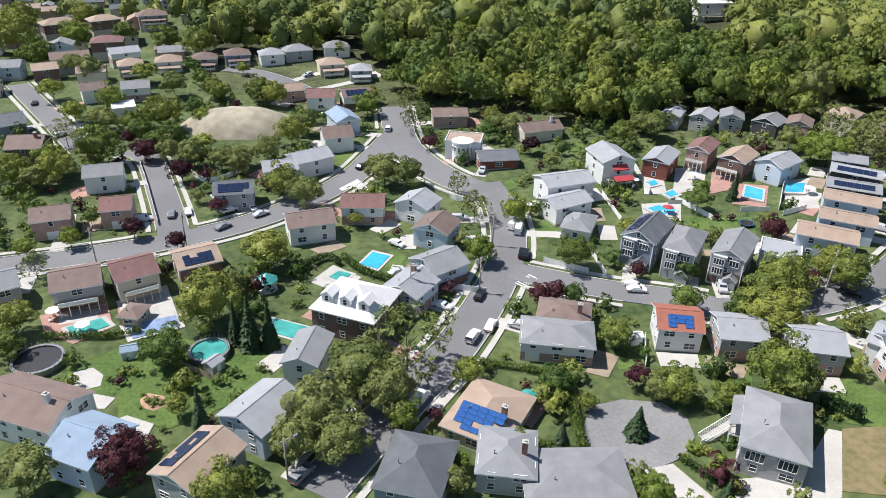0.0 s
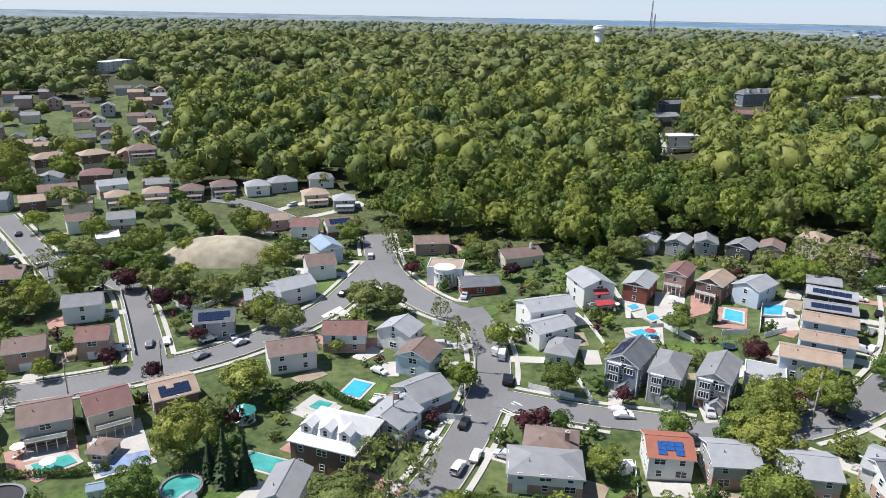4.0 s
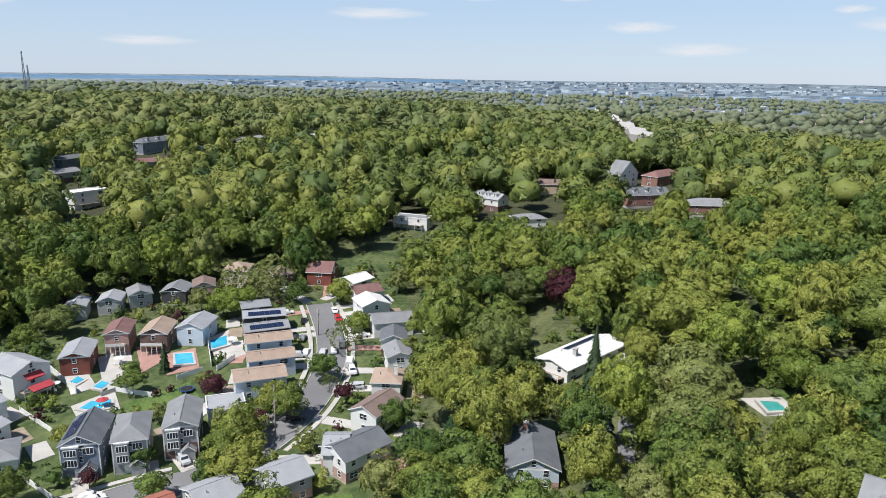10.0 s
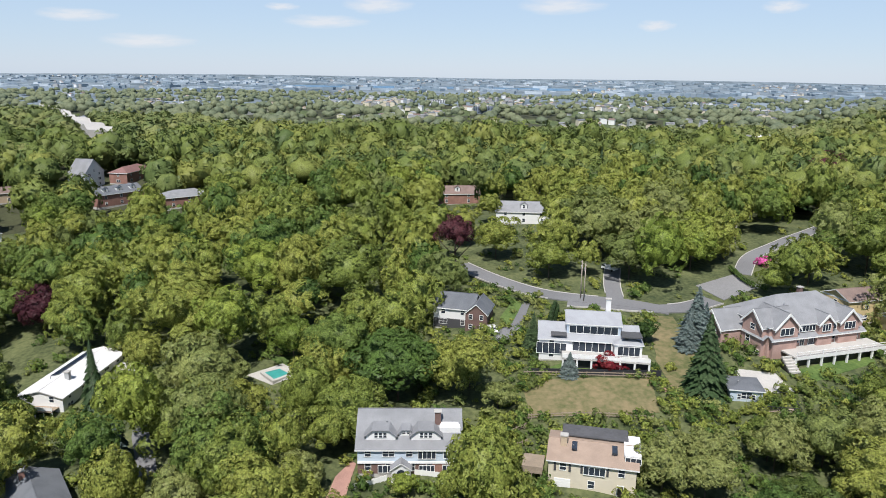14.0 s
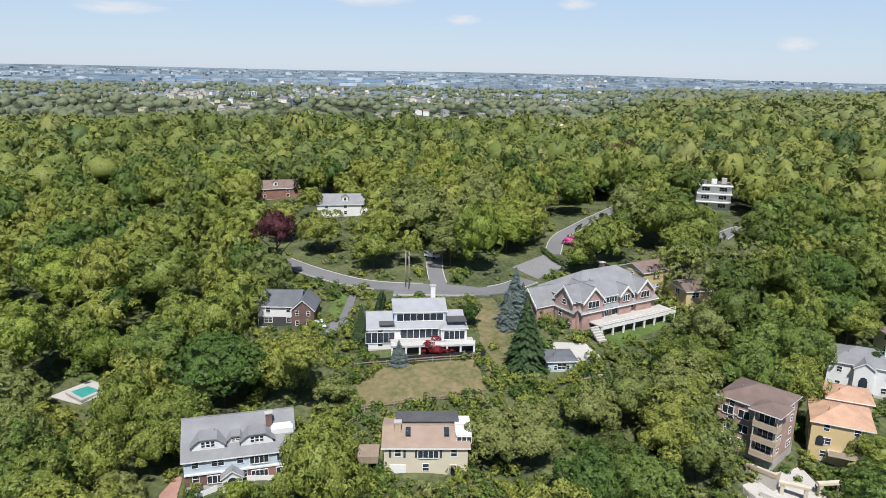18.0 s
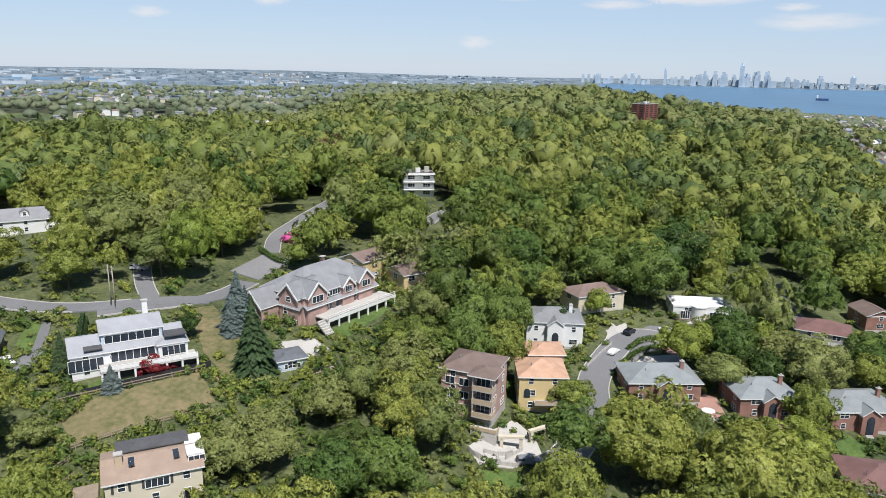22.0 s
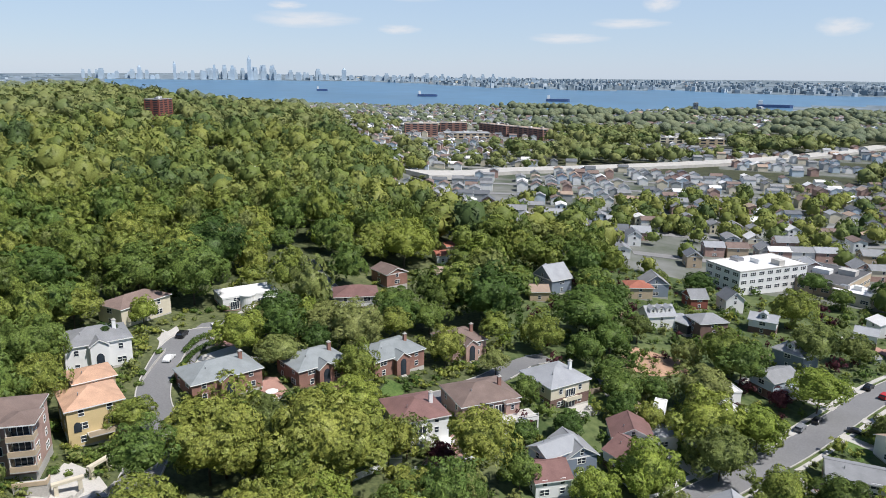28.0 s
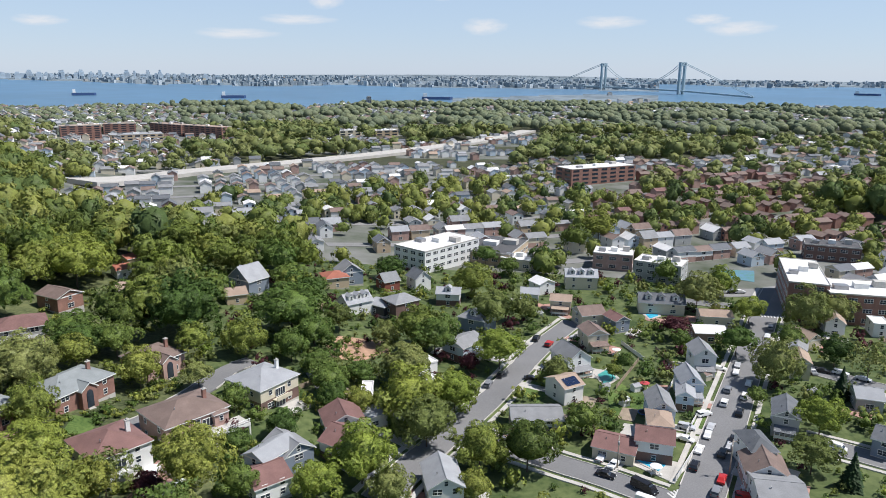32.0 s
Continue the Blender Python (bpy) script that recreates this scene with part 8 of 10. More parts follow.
# ---- larger buildings and landmarks ----
def block(x, y, z, rot, w, d, h, wall, roof, floors, label):
    """A flat-roofed building with a parapet, roof plant and a window on every bay."""
    e = new("building")
    e.matrix_basis = pose(x, y, z, 0, 0, rot)
    rr = math.hypot(x, y)
    CLEAR.append((x, y, max(w, d) / 2 + 6, min(160, 12 * rr / (CAM_Z - z - h * 0.3))))
    low = 4.0
    part("wall", Shape().box(-w / 2, w / 2, 0, d, -low, h).mesh("wall", SIDING[wall]), e)
    part("roof", roof_shape(w, d, h, "flat", "p", 0)[0].mesh("roof", [ROOFING[roof], CONCRETE]), e)
    for i in range(3):
        a = min(w, d) * 0.12
        part("roof_plant", Shape().box(-a, a, -a * 0.7, a * 0.7, 0, 1.6 + 0.4 * i).mesh("roof_plant", [METAL, WHITE, CONCRETE][i]), e, pose((i - 1) * w * 0.3, d * (0.35 + 0.15 * i), h + 0.2))
    near = rr < 420
    for side, (length, m) in enumerate(((w, pose(0, 0, 0)), (d, pose(w / 2, d / 2, 0, 0, 0, 90)), (d, pose(-w / 2, d / 2, 0, 0, 0, -90)))):
        for k in range(floors):
            zz = h / floors * (k + 0.3)
            if near:
                n = max(1, int(length / 5))
                for i in range(n):
                    put_window(e, m @ Matrix.Translation(((i + 0.5) / n * length - length / 2, 0, zz)), 3.2, 1.7)
            else:
                n = max(2, int(length / 9))
                for i in range(n):
                    s = length / n
                    part("window", FAR_WINDOW, e, m @ Matrix.Translation(((i + 0.5) * s - length / 2, 0, zz)) @ Matrix.Diagonal((s * 0.62, 1, h / floors * 0.5, 1)))
    return tagged(e, label, "building", "large buildings")


FAR_WINDOW = Shape().box(-0.5, 0.5, -0.12, 0.05, 0, 1).mesh("window", GLASS)


def knoll(x, y, rx, ry, height):
    """A bare rounded rock knoll."""
    n, rings, v, f = 36, 9, [], []
    for k in range(rings + 1):
        for i in range(n):
            a, q = 2 * math.pi * i / n, k / rings
            px, py = x + math.cos(a) * rx * q * (1 + 0.12 * math.sin(3 * a)), y + math.sin(a) * ry * q
            hh = height * (1 - q ** 2.4) + 0.9 * noise.noise(Vector((px, py, 3)) / 4) * (1 - q)
            v.append((px, py, ground(px, py) + hh - 0.3))
    for k in range(rings):
        for i in range(n):
            a, b = k * n + i, k * n + (i + 1) % n
            f.append((a, a + n, b + n, b))
    CLEAR.append((x, y, max(rx, ry), 20))
    return tagged(new("rock_knoll", mesh_of("rock_knoll", v, f, ROCK, smooth=True)), "bare pale grey-brown rock knoll among bushes", "rock")


# Haze over the far city is put into the towers' own colour.
HAZE_BLUE = shade("haze_tinted_tower", (0.40, 0.49, 0.57), 0.7, 0.12, 0.02, 0.004)
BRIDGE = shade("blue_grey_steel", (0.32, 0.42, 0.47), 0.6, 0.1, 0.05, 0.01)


def skyline(az0, az1, n, low, high, seed, r=6700):
    """Far towers along the bay, each one a building of its own, with setbacks."""
    rng = random.Random(seed)
    for i in range(n):
        az = az0 + (az1 - az0) * (i + rng.random()) / n
        p, sc = far(az, r + rng.uniform(-200, 300), -4)
        h, w = rng.uniform(low, high), rng.uniform(22, 44)
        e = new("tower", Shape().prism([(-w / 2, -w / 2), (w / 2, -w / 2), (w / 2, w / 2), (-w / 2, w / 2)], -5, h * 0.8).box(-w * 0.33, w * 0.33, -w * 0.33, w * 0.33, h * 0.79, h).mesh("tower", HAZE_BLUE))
        e.matrix_basis = pose(p.x, p.y, p.z - 3, 0, 0, -az + rng.uniform(-8, 8)) @ Matrix.Scale(sc, 4)
        tagged(e, "hazy blue-grey tower of the far city skyline", "tower", "skyline")


skyline(135.5, 140.5, 16, 35, 90, 1)
skyline(141.5, 152.8, 34, 45, 105, 2)
skyline(144, 149, 14, 80, 135, 3)
skyline(154.0, 170, 40, 22, 60, 4)
skyline(157, 166, 20, 40, 80, 5)
for _az, _h, _w in ((146.9, 205, 34), (141.6, 150, 24), (154.0, 115, 40), (139.2, 115, 30)):
    _p, _s = far(_az, 6500, -4)
    _e = new("tower")
    _e.matrix_basis = pose(_p.x, _p.y, _p.z - 3, 0, 0, -_az) @ Matrix.Scale(_s, 4)
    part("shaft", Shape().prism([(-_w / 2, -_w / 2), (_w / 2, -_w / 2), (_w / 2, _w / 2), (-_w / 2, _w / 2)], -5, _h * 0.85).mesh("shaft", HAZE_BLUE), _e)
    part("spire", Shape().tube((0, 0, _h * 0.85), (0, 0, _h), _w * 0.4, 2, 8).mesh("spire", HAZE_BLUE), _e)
    tagged(_e, "tallest hazy tower with a spire in the far skyline", "tower", "skyline")


def suspension_bridge():
    e = new("suspension_bridge")
    spots = []
    for az, r in ((199.1, 4300), (204.8, 3600)):
        p, sc = far(az, r, 0)
        spots.append((p, sc))
    o = spots[0][0]
    e.matrix_basis = Matrix.Translation(o)
    run = spots[1][0] - o
    ang = math.degrees(math.atan2(run.y, run.x))
    tops, decks = [], []
    for (p, sc), hgt in zip(spots, (140, 140)):
        t = Shape()
        for s in (-1, 1):
            t.box(-6, 6, s * 15 - 4.5, s * 15 + 4.5, -10, hgt)
        t.box(-5, 5, -12, 12, hgt - 18, hgt).box(-5, 5, -12, 12, 4, 12)
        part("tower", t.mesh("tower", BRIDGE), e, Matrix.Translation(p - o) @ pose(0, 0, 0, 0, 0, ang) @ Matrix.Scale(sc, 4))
        tops.append(p - o + Vector((0, 0, hgt * sc)))
        decks.append(p - o + Vector((0, 0, 10 * sc)))
    d = decks[1] - decks[0]
    ends = [decks[0] - d * 0.8 - Vector((0, 0, 5)), decks[0], decks[1], decks[1] + d * 0.75 - Vector((0, 0, 8))]
    dk = Shape()
    for a, b in zip(ends, ends[1:]):
        dk.tube(a, b, 4, 4, 4)
    part("deck", dk.mesh("deck", BRIDGE), e)
    for side in (-8, 8):
        c = Shape()
        pts = [ends[0]] + [tops[0]]
        for i in range(1, 12):
            u = i / 12
            q = tops[0].lerp(tops[1], u)
            q.z = (tops[0].z * (1 - u) + tops[1].z * u) - (tops[0].z - decks[0].z) * 0.85 * 4 * u * (1 - u)
            pts.append(q)
        pts += [tops[1], ends[3]]
        off = Vector((-math.sin(radians(ang)), math.cos(radians(ang)), 0)) * side
        for a, b in zip(pts, pts[1:]):
            c.tube(a + off, b + off, 1.1, 1.1, 5)
        part("cable", c.mesh("cable", BRIDGE), e)
    tagged(e, "blue-grey steel suspension bridge with two tall towers", "bridge")


suspension_bridge()


def ship(az, r, length, turn):
    p, sc = far(az, r, -5)
    e = new("cargo_ship")
    e.matrix_basis = pose(p.x, p.y, p.z, 0, 0, turn) @ Matrix.Scale(sc, 4)
    L = length * 0.72
    part("hull", Shape().prism([(-L / 2, -10), (L * 0.4, -10), (L / 2, 0), (L * 0.4, 10), (-L / 2, 10)], -1, 8).mesh("hull", PAINT["blue"]), e)
    part("bridge_house", Shape().box(-L * 0.46, -L * 0.34, -8, 8, 8, 20).mesh("bridge_house", WHITE), e)
    tagged(e, "dark cargo ship anchored in the bay", "ship", "ships")


for _a, _r, _l in ((160.5, 2900, 110), (170.7, 2600, 115), (186.3, 2550, 150), (152.3, 3500, 70), (217, 4100, 160)):
    ship(_a, _r, _l, -_a + 5)


def water_tower(x, y, z0):
    e = new("water_tower")
    e.matrix_basis = pose(x, y, ground(x, y) + z0)
    s = Shape().tube((0, 0, -10), (0, 0, 22), 5, 5, 16)
    part("shaft", s.mesh("shaft", WHITE, True), e)
    part("tank", Shape().tube((0, 0, 22), (0, 0, 25), 5, 8, 16).tube((0, 0, 25), (0, 0, 31), 8, 8, 16).tube((0, 0, 31), (0, 0, 33), 8, 3, 16).mesh("tank", WHITE, True), e)
    tagged(e, "white water tower rising above the wooded hill", "water tower")


def mast(x, y, height):
    e = new("radio_mast")
    e.matrix_basis = pose(x, y, ground(x, y))
    for dx, dy in ((-1.6, -1), (1.6, -1), (0, 1.8)):
        part("leg", Shape().tube((dx * 1.5, dy * 1.5, 0), (dx * 0.3, dy * 0.3, height), 0.5, 0.35, 5).mesh("leg", METAL), e)
    for i in range(14):
        u, v = i / 14, (i + 1) / 14
        part("brace", Shape().tube((-2.2 * (1 - u), -1.4 * (1 - u), u * height), (2.2 * (1 - v), -1.4 * (1 - v), v * height), 0.25, 0.25, 4).mesh("brace", METAL), e)
    tagged(e, "slender steel radio mast on the wooded ridge", "mast", "masts")


CLOUD = bpy.data.materials.new("cloud")
CLOUD.use_nodes = True
_n, _l = CLOUD.node_tree.nodes, CLOUD.node_tree.links
_n.remove(_n["Principled BSDF"])
_tc, _no, _mr = _n.new("ShaderNodeTexCoord"), _n.new("ShaderNodeTexNoise"), _n.new("ShaderNodeMapRange")
_no.inputs["Scale"].default_value, _no.inputs["Detail"].default_value = 2.2, 5
_gr = _n.new("ShaderNodeTexGradient")
_gr.gradient_type = "SPHERICAL"
_l.new(_tc.outputs["Object"], _no.inputs["Vector"])
_l.new(_tc.outputs["Object"], _gr.inputs["Vector"])
_mu = _n.new("ShaderNodeMath")
_mu.operation = "MULTIPLY"
_l.new(_no.outputs[0], _mu.inputs[0])
_l.new(_gr.outputs[0], _mu.inputs[1])
for _key, _value in (("From Min", 0.10), ("From Max", 0.42), ("To Min", 0.0), ("To Max", 0.75)):
    _mr.inputs[_key].default_value = _value
_l.new(_mu.outputs[0], _mr.inputs["Value"])
# The sheet glows of itself in place of sunlight on a cloud.
_em, _tr, _mx = _n.new("ShaderNodeEmission"), _n.new("ShaderNodeBsdfTransparent"), _n.new("ShaderNodeMixShader")
_em.inputs["Color"].default_value, _em.inputs["Strength"].default_value = (0.93, 0.95, 1.0, 1), 0.78
_l.new(_mr.outputs[0], _mx.inputs[0])
_l.new(_tr.outputs[0], _mx.inputs[1])
_l.new(_em.outputs[0], _mx.inputs[2])
_l.new(_mx.outputs[0], _n["Material Output"].inputs[0])


def cloud(az, el, w, h):
    """A thin fair-weather cloud far off over the horizon."""
    d = 4400
    c = Vector((math.sin(radians(az)) * d, math.cos(radians(az)) * d, CAM_Z + math.tan(radians(el)) * d))
    n = 24
    me = mesh_of("cloud", [(math.cos(2 * math.pi * i / n), 0, math.sin(2 * math.pi * i / n)) for i in range(n)], [tuple(range(n))], CLOUD)
    ob = new("cloud", me)
    ob.matrix_basis = Matrix.Translation(c) @ pose(0, 0, 0, 0, 0, -az) @ Matrix.Diagonal((w, 1, h, 1))
    ob.visible_shadow = False
    tagged(ob, "faint white fair-weather cloud over the horizon", "cloud", "clouds", "structure")


_r = random.Random(8)
for _i in range(64):
    cloud(-45 + _i * 4.3 + _r.uniform(-2, 2), _r.choice((2.2, 3.4, 4.6, 5.4, 6.0, 6.6)) + _r.uniform(-0.4, 0.4), _r.uniform(120, 420), _r.uniform(28, 70))
water_tower(1000 * math.sin(radians(12.8)), 1000 * math.cos(radians(12.8)), 6)
mast(1200 * math.sin(radians(16.5)), 1200 * math.cos(radians(16.5)), 78)
mast(1205 * math.sin(radians(16.75)), 1205 * math.cos(radians(16.75)), 60)
block(-174.5, -247.9, 1.1, 153.8, 14.6, 40, 14, "brick", "white", 4, "red brick school block with a white flat roof")
block(-191.4, -236.2, 1.4, 160.2, 27.1, 22, 12, "brick", "white", 3, "red brick school wing with a white flat roof")
block(-239.9, -326.5, 1.4, 151, 25.9, 14, 8, "brown", "tar", 2, "dark old brick hall with a flat roof")
block(-23.6, -331.2, 1.5, 131, 20.6, 40, 10, "white", "white", 3, "white office building with bands of windows")
block(-60.3, -342.8, 0.1, 151.3, 30.7, 35, 6, "tan", "tar", 1, "low commercial building with a dark flat roof")
block(-75.6, -330.3, 0, 147.8, 16.1, 14, 5, "cream", "white", 1, "low commercial building with a white flat roof")
block(-122.8, -324.6, 0.2, 155.1, 18.9, 14, 8, "pink", "white", 2, "long pale apartment block with a flat roof")
block(-135.6, -301.6, 0.4, 142.4, 21.6, 14, 9, "grey", "white", 3, "long grey apartment block with a flat roof")
block(-212.9, -597.2, -0, -158.2, 71.8, 22, 14, "brick", "white", 4, "long red brick apartment block")
block(335.9, -924.5, 8.4, -155.8, 45.2, 20, 16, "brick", "tan", 6, "far red brick apartment block")
block(330.9, -1054.6, 1.3, -164.2, 41.9, 20, 16, "brick", "tan", 6, "far red brick apartment block")
block(284.1, -973, 1.5, -157.6, 64.7, 30, 8, "tan", "pale", 2, "low wide commercial building")
block(276.8, -1083.7, -1.2, 141.6, 69, 20, 16, "brick", "tan", 6, "far red brick apartment block")
block(214.8, -1035.7, -0.7, 146.1, 71.3, 20, 16, "brick", "tan", 6, "far red brick apartment block")
block(-31.6, -1884, -4.7, -171.3, 10.3, 14, 30, "slate", "tar", 9, "dark far apartment tower")
block(10.5, -1073.3, -1.6, -162.9, 34.6, 18, 8, "cream", "white", 2, "low cream commercial building")
block(-43.9, -1076.4, -1.8, -163.3, 35.6, 20, 8, "tan", "white", 2, "low tan commercial building")
hMODERN = block(271, -175.5, 37.6, -116, 14, 9, 10.5, "white", "tar", 3, "white flat-roofed modern house with wide balconies among trees")
for _k in range(3):
    slab_roof(hMODERN, -7.2, 7.2, -2.2, 0.1, 3.4 + 3.5 * _k, WHITE, "balcony" if _k < 2 else "roof_overhang")
block(485.1, -595.1, 47.0, -77.8, 28, 15, 17, "rust", "tar", 8, "tall rust-red apartment tower on the hill edge")
block(3530.1, -2676.2, 18.1, -74.1, 152.9, 20, 18, "brown", "brown", 6, "brown tower block on the ridge")
block(776.5, -246.1, 14.7, -136.6, 43.3, 18, 12, "pink", "white", 4, "pinkish apartment block among trees")
block(834, -319.9, 15.3, -116.7, 38.7, 18, 12, "brick", "white", 4, "red brick apartment block among trees")
block(368.9, -1037.6, 5.8, -108.1, 79.8, 24, 10, "cream", "white", 3, "pale long institutional building")
block(2299.4, 109.8, -4.5, -56.6, 82.5, 20, 12, "white", "white", 4, "white apartment block among far trees")
block(1830.5, -19.2, -4.4, -60, 46.9, 20, 16, "slate", "white", 5, "grey apartment block among far trees")
block(833, -263.8, 12.5, -91.9, 42.5, 20, 12, "brick", "white", 4, "red brick apartment block among trees")
# ---- lawns, pools, terraces, fences and hedges ----
pool([(-20.1, 149.9), (-17.6, 156.2), (-13.2, 154.3), (-15.7, 147.9)])
pool([(-26.8, 143.8), (-24.8, 146.7), (-21.6, 145.3), (-23.4, 141.9)], POOL_TEAL)
drive([(-30.9, 141.6), (-26.6, 149.7), (-19.1, 144.1), (-23.4, 136.9)], CONCRETE,"terrace")
lawn([(-18.1, 147.8), (-12.7, 157.2), (-9, 154.4), (-12.3, 142.2)])
lawn([(-0.3, 137.6), (2.3, 144.6), (8.2, 142.7), (4.2, 133.1)])
pool([(-35.9, 126.2), (-26.1, 122.4), (-26.5, 117.5), (-35.3, 121.1)], POOL_TEAL)
pool([(-77.9, 121.1), (-72.2, 124.8), (-69.3, 122.2), (-74.3, 117.6)], POOL_TEAL)
drive([(-85.7, 125.4), (-73.8, 131.4), (-68.5, 121.8), (-74, 115.7), (-81.5, 119.3)], PAVER,"terrace")
pool([(-66.2, 122.3), (-56.9, 126.5), (-54.8, 122.4), (-62.7, 117.7)], POOL_BLUE)
drive([(-71.9, 131.5), (-63.3, 138.9), (-56.5, 126.5), (-66, 123)], CONCRETE,"terrace")
lawn([(-63.8, 110.6), (-52.1, 118.5), (-39.8, 111.4), (-38.4, 98.3), (-46.5, 92.3), (-56.3, 94.8)])
lawn([(-71.7, 101.9), (-70.3, 110.3), (-61.6, 116.2), (-57.7, 109), (-60.4, 97.6)])
lawn([(-44.2, 111.2), (-35.6, 117.1), (-31, 111.7), (-35.5, 103.1), (-40.3, 101.3)])
round_pool(-77.5, 109.2, 4.6 ,DARK_METAL_AND_SHADE)
round_pool(-45.8, 113.4, 3.8)
drive([(24.9, 93.8), (27.5, 100.4), (33.6, 102.3), (40.5, 101.2), (43.9, 97), (43.8, 91.9), (40.6, 87.3), (35.4, 84.8), (29.1, 85.2), (25.5, 88.4)], ASPHALT_OLD,"turning_circle")
drive([(32.6, 84.5), (38.4, 85.9), (42.5, 78.4), (38, 76.6)], CONCRETE,"driveway")
drive([(12.9, 97.7), (17.6, 104), (19.8, 100.2), (16.1, 94.2)], PAVER,"terrace")
drive([(-5.9, 99.4), (1.2, 105.1), (2.3, 102.7), (-1.8, 98)], CONCRETE,"driveway")
lawn([(-4.4, 89.5), (1.3, 88.3), (0.4, 84.5), (-3.4, 86.7)])
pool([(56.9, 180.9), (60.6, 182.9), (64.7, 180.6), (62.8, 176.3), (59.2, 177.5)])
pool([(64.1, 190.3), (67.2, 192.8), (68, 189.8), (65.2, 187.7)])
pool([(60.9, 198), (63.6, 200), (64, 196.8), (61.5, 195.3)])
pool([(88.8, 193.6), (92.7, 190.8), (89.6, 183.5), (85.4, 186.2)])
pool([(100.4, 194), (106.2, 194.2), (102.5, 187.4), (97.5, 187.6)])
drive([(100.9, 197.2), (110.5, 198.3), (103, 177.7), (94.3, 178.7)], CONCRETE,"terrace")
drive([(86.5, 196.6), (95.4, 193.7), (89.4, 179.9), (81.1, 182.9)], PAVER,"terrace")
drive([(56.1, 184.4), (67.6, 185.4), (64.4, 173.9), (54.6, 174.3)], CONCRETE,"terrace")
drive([(83.2, 207.3), (90, 206.8), (85.2, 192.7), (76.9, 189.6)], PAVER,"terrace")
drive([(72.3, 208.8), (81.5, 207.5), (76.4, 193.4), (66.5, 190.2)], CONCRETE,"terrace")
drive([(62.4, 208.2), (67.7, 208.1), (64.9, 190.3), (58.3, 190.5)], CONCRETE,"terrace")
lawn([(65.8, 176.1), (83.6, 174.6), (81, 163.5), (65.2, 163.5)])
lawn([(51.3, 113), (56.3, 118.3), (60.8, 112.2), (57.7, 103.7), (51.7, 104.3)])
lawn([(69.5, 102.7), (75.9, 105.6), (80.2, 100.4), (75.6, 91.8), (70, 93.5), (66.7, 96.7)])
lawn([(68.5, 92.2), (76, 92.5), (70.5, 77.1), (62, 78.6)], MEADOW)
lawn([(35.4, 116.5), (42.2, 121.2), (40, 111.9), (34.9, 111.1)])
drive([(47, 81.9), (53.9, 77.4), (59.2, 79.9), (66.2, 92.3), (68.1, 91.5), (61.4, 77.3), (45.4, 77.3)], CONCRETE,"terrace")
lawn([(23.5, 170), (28.5, 174.8), (30.6, 167), (24.3, 163.8)])
lawn([(-37, 221.4), (-28.4, 228.3), (-25.8, 221.7), (-31.7, 209.6)])
lawn([(12.5, 196.5), (20.4, 201.1), (22.6, 196.2), (15.5, 190.6)])
lawn([(40.5, 228.8), (48.5, 231), (45.2, 222.3), (40.6, 222.4)])
knoll(-74, 246, 22,13,7.5)
paint_mark([(14.1, 189.1), (15.5, 190.6), (16.7, 188), (15.3, 186.5)])
paint_mark([(-31.4, 194.5), (-26.7, 201.8), (-22.1, 194), (-22.7, 192.4), (-26.5, 199.3), (-30.3, 193)])
hedge([(-24.1, 152), (-19.3, 145.9), (-12.3, 142.2)], 1.6,2.2)
hedge([(-35.1, 143.9), (-28.6, 153.8), (-25.2, 149.7)], 1.6,2.2)
hedge([(-80.5, 117.4), (-66.9, 117.9), (-62.5, 120)], 1.4,1.8,"dark")
hedge([(24.6, 105.1), (24, 94.4), (24.6, 89)], 1.4,2)
hedge([(15.7, 90.1), (21.2, 88.3), (24.8, 87.1)], 1.4,2.2)
hedge([(67.3, 97.4), (71.8, 94.1)], 1.6,3.4,"fir")
hedge([(40, 86.7), (45.3, 79.6)], 1.4,1.4)
hedge([(7.8, 112.1), (15.5, 110.6), (24, 108.4)], 1.4,1.6)
hedge([(-7.3, 89.4), (-5.6, 93.5)], 1.4,2)
fence([(-77.8, 202.7), (-70.2, 194.5), (-61.7, 208)], 1.7)
fence([(-97, 210.9), (-88.1, 193.7), (-75.9, 168.5)], 1.5)
fence([(1.5, 188.2), (7.1, 184.5)], 1.7)
fence([(46, 190.3), (48.3, 173.4)], 1.5)
fence([(36.8, 159.5), (38.9, 145.9)], 1.5)
fence([(24.8, 152.2), (34.8, 147.1)], 1.6)
fence([(66.3, 186.6), (72.8, 174)], 1.5)
fence([(81.8, 178.2), (89.2, 177.5)], 1.5)
fence([(-4, 89.5), (-1, 87.6), (1.3, 86.8)], 1.5)
fence([(-15.3, 110.5), (-8.3, 104)], 1.4,WOOD)
fence([(-53, 110.9), (-41.2, 104.5)], 1.5,WOOD)
fence([(42.2, 121.2), (40.2, 111.9)], 1.5)
fence([(56.9, 120.3), (50.7, 104.3)], 1.4,WOOD)
fence([(-39.7, 153.3), (-32.7, 149.4), (-30.2, 146.8)], 1.2,WOOD,False)
fence([(-35.1, 80), (-32.8, 84.8)], 1.6)
car(6.6, 120.3, 65.7, "white", "suv")
car(10.4, 124.4, 71.4, "white", "sedan")
car(8.5, 136.3, 71.9, "black", "sedan")
car(19.9, 168.1, 78, "white", "van")
car(20.5, 155, 81.1, "black", "suv")
car(44.6, 139.2, -4.6, "white", "sedan")
car(-3.7, 100.4, 63.2, "white", "van")
car(-21.7, 82.1, 60.5, "grey", "suv")
car(-74.3, 174.3, 103.9, "grey", "sedan")
car(-70.3, 176.1, 111.4, "white", "sedan")
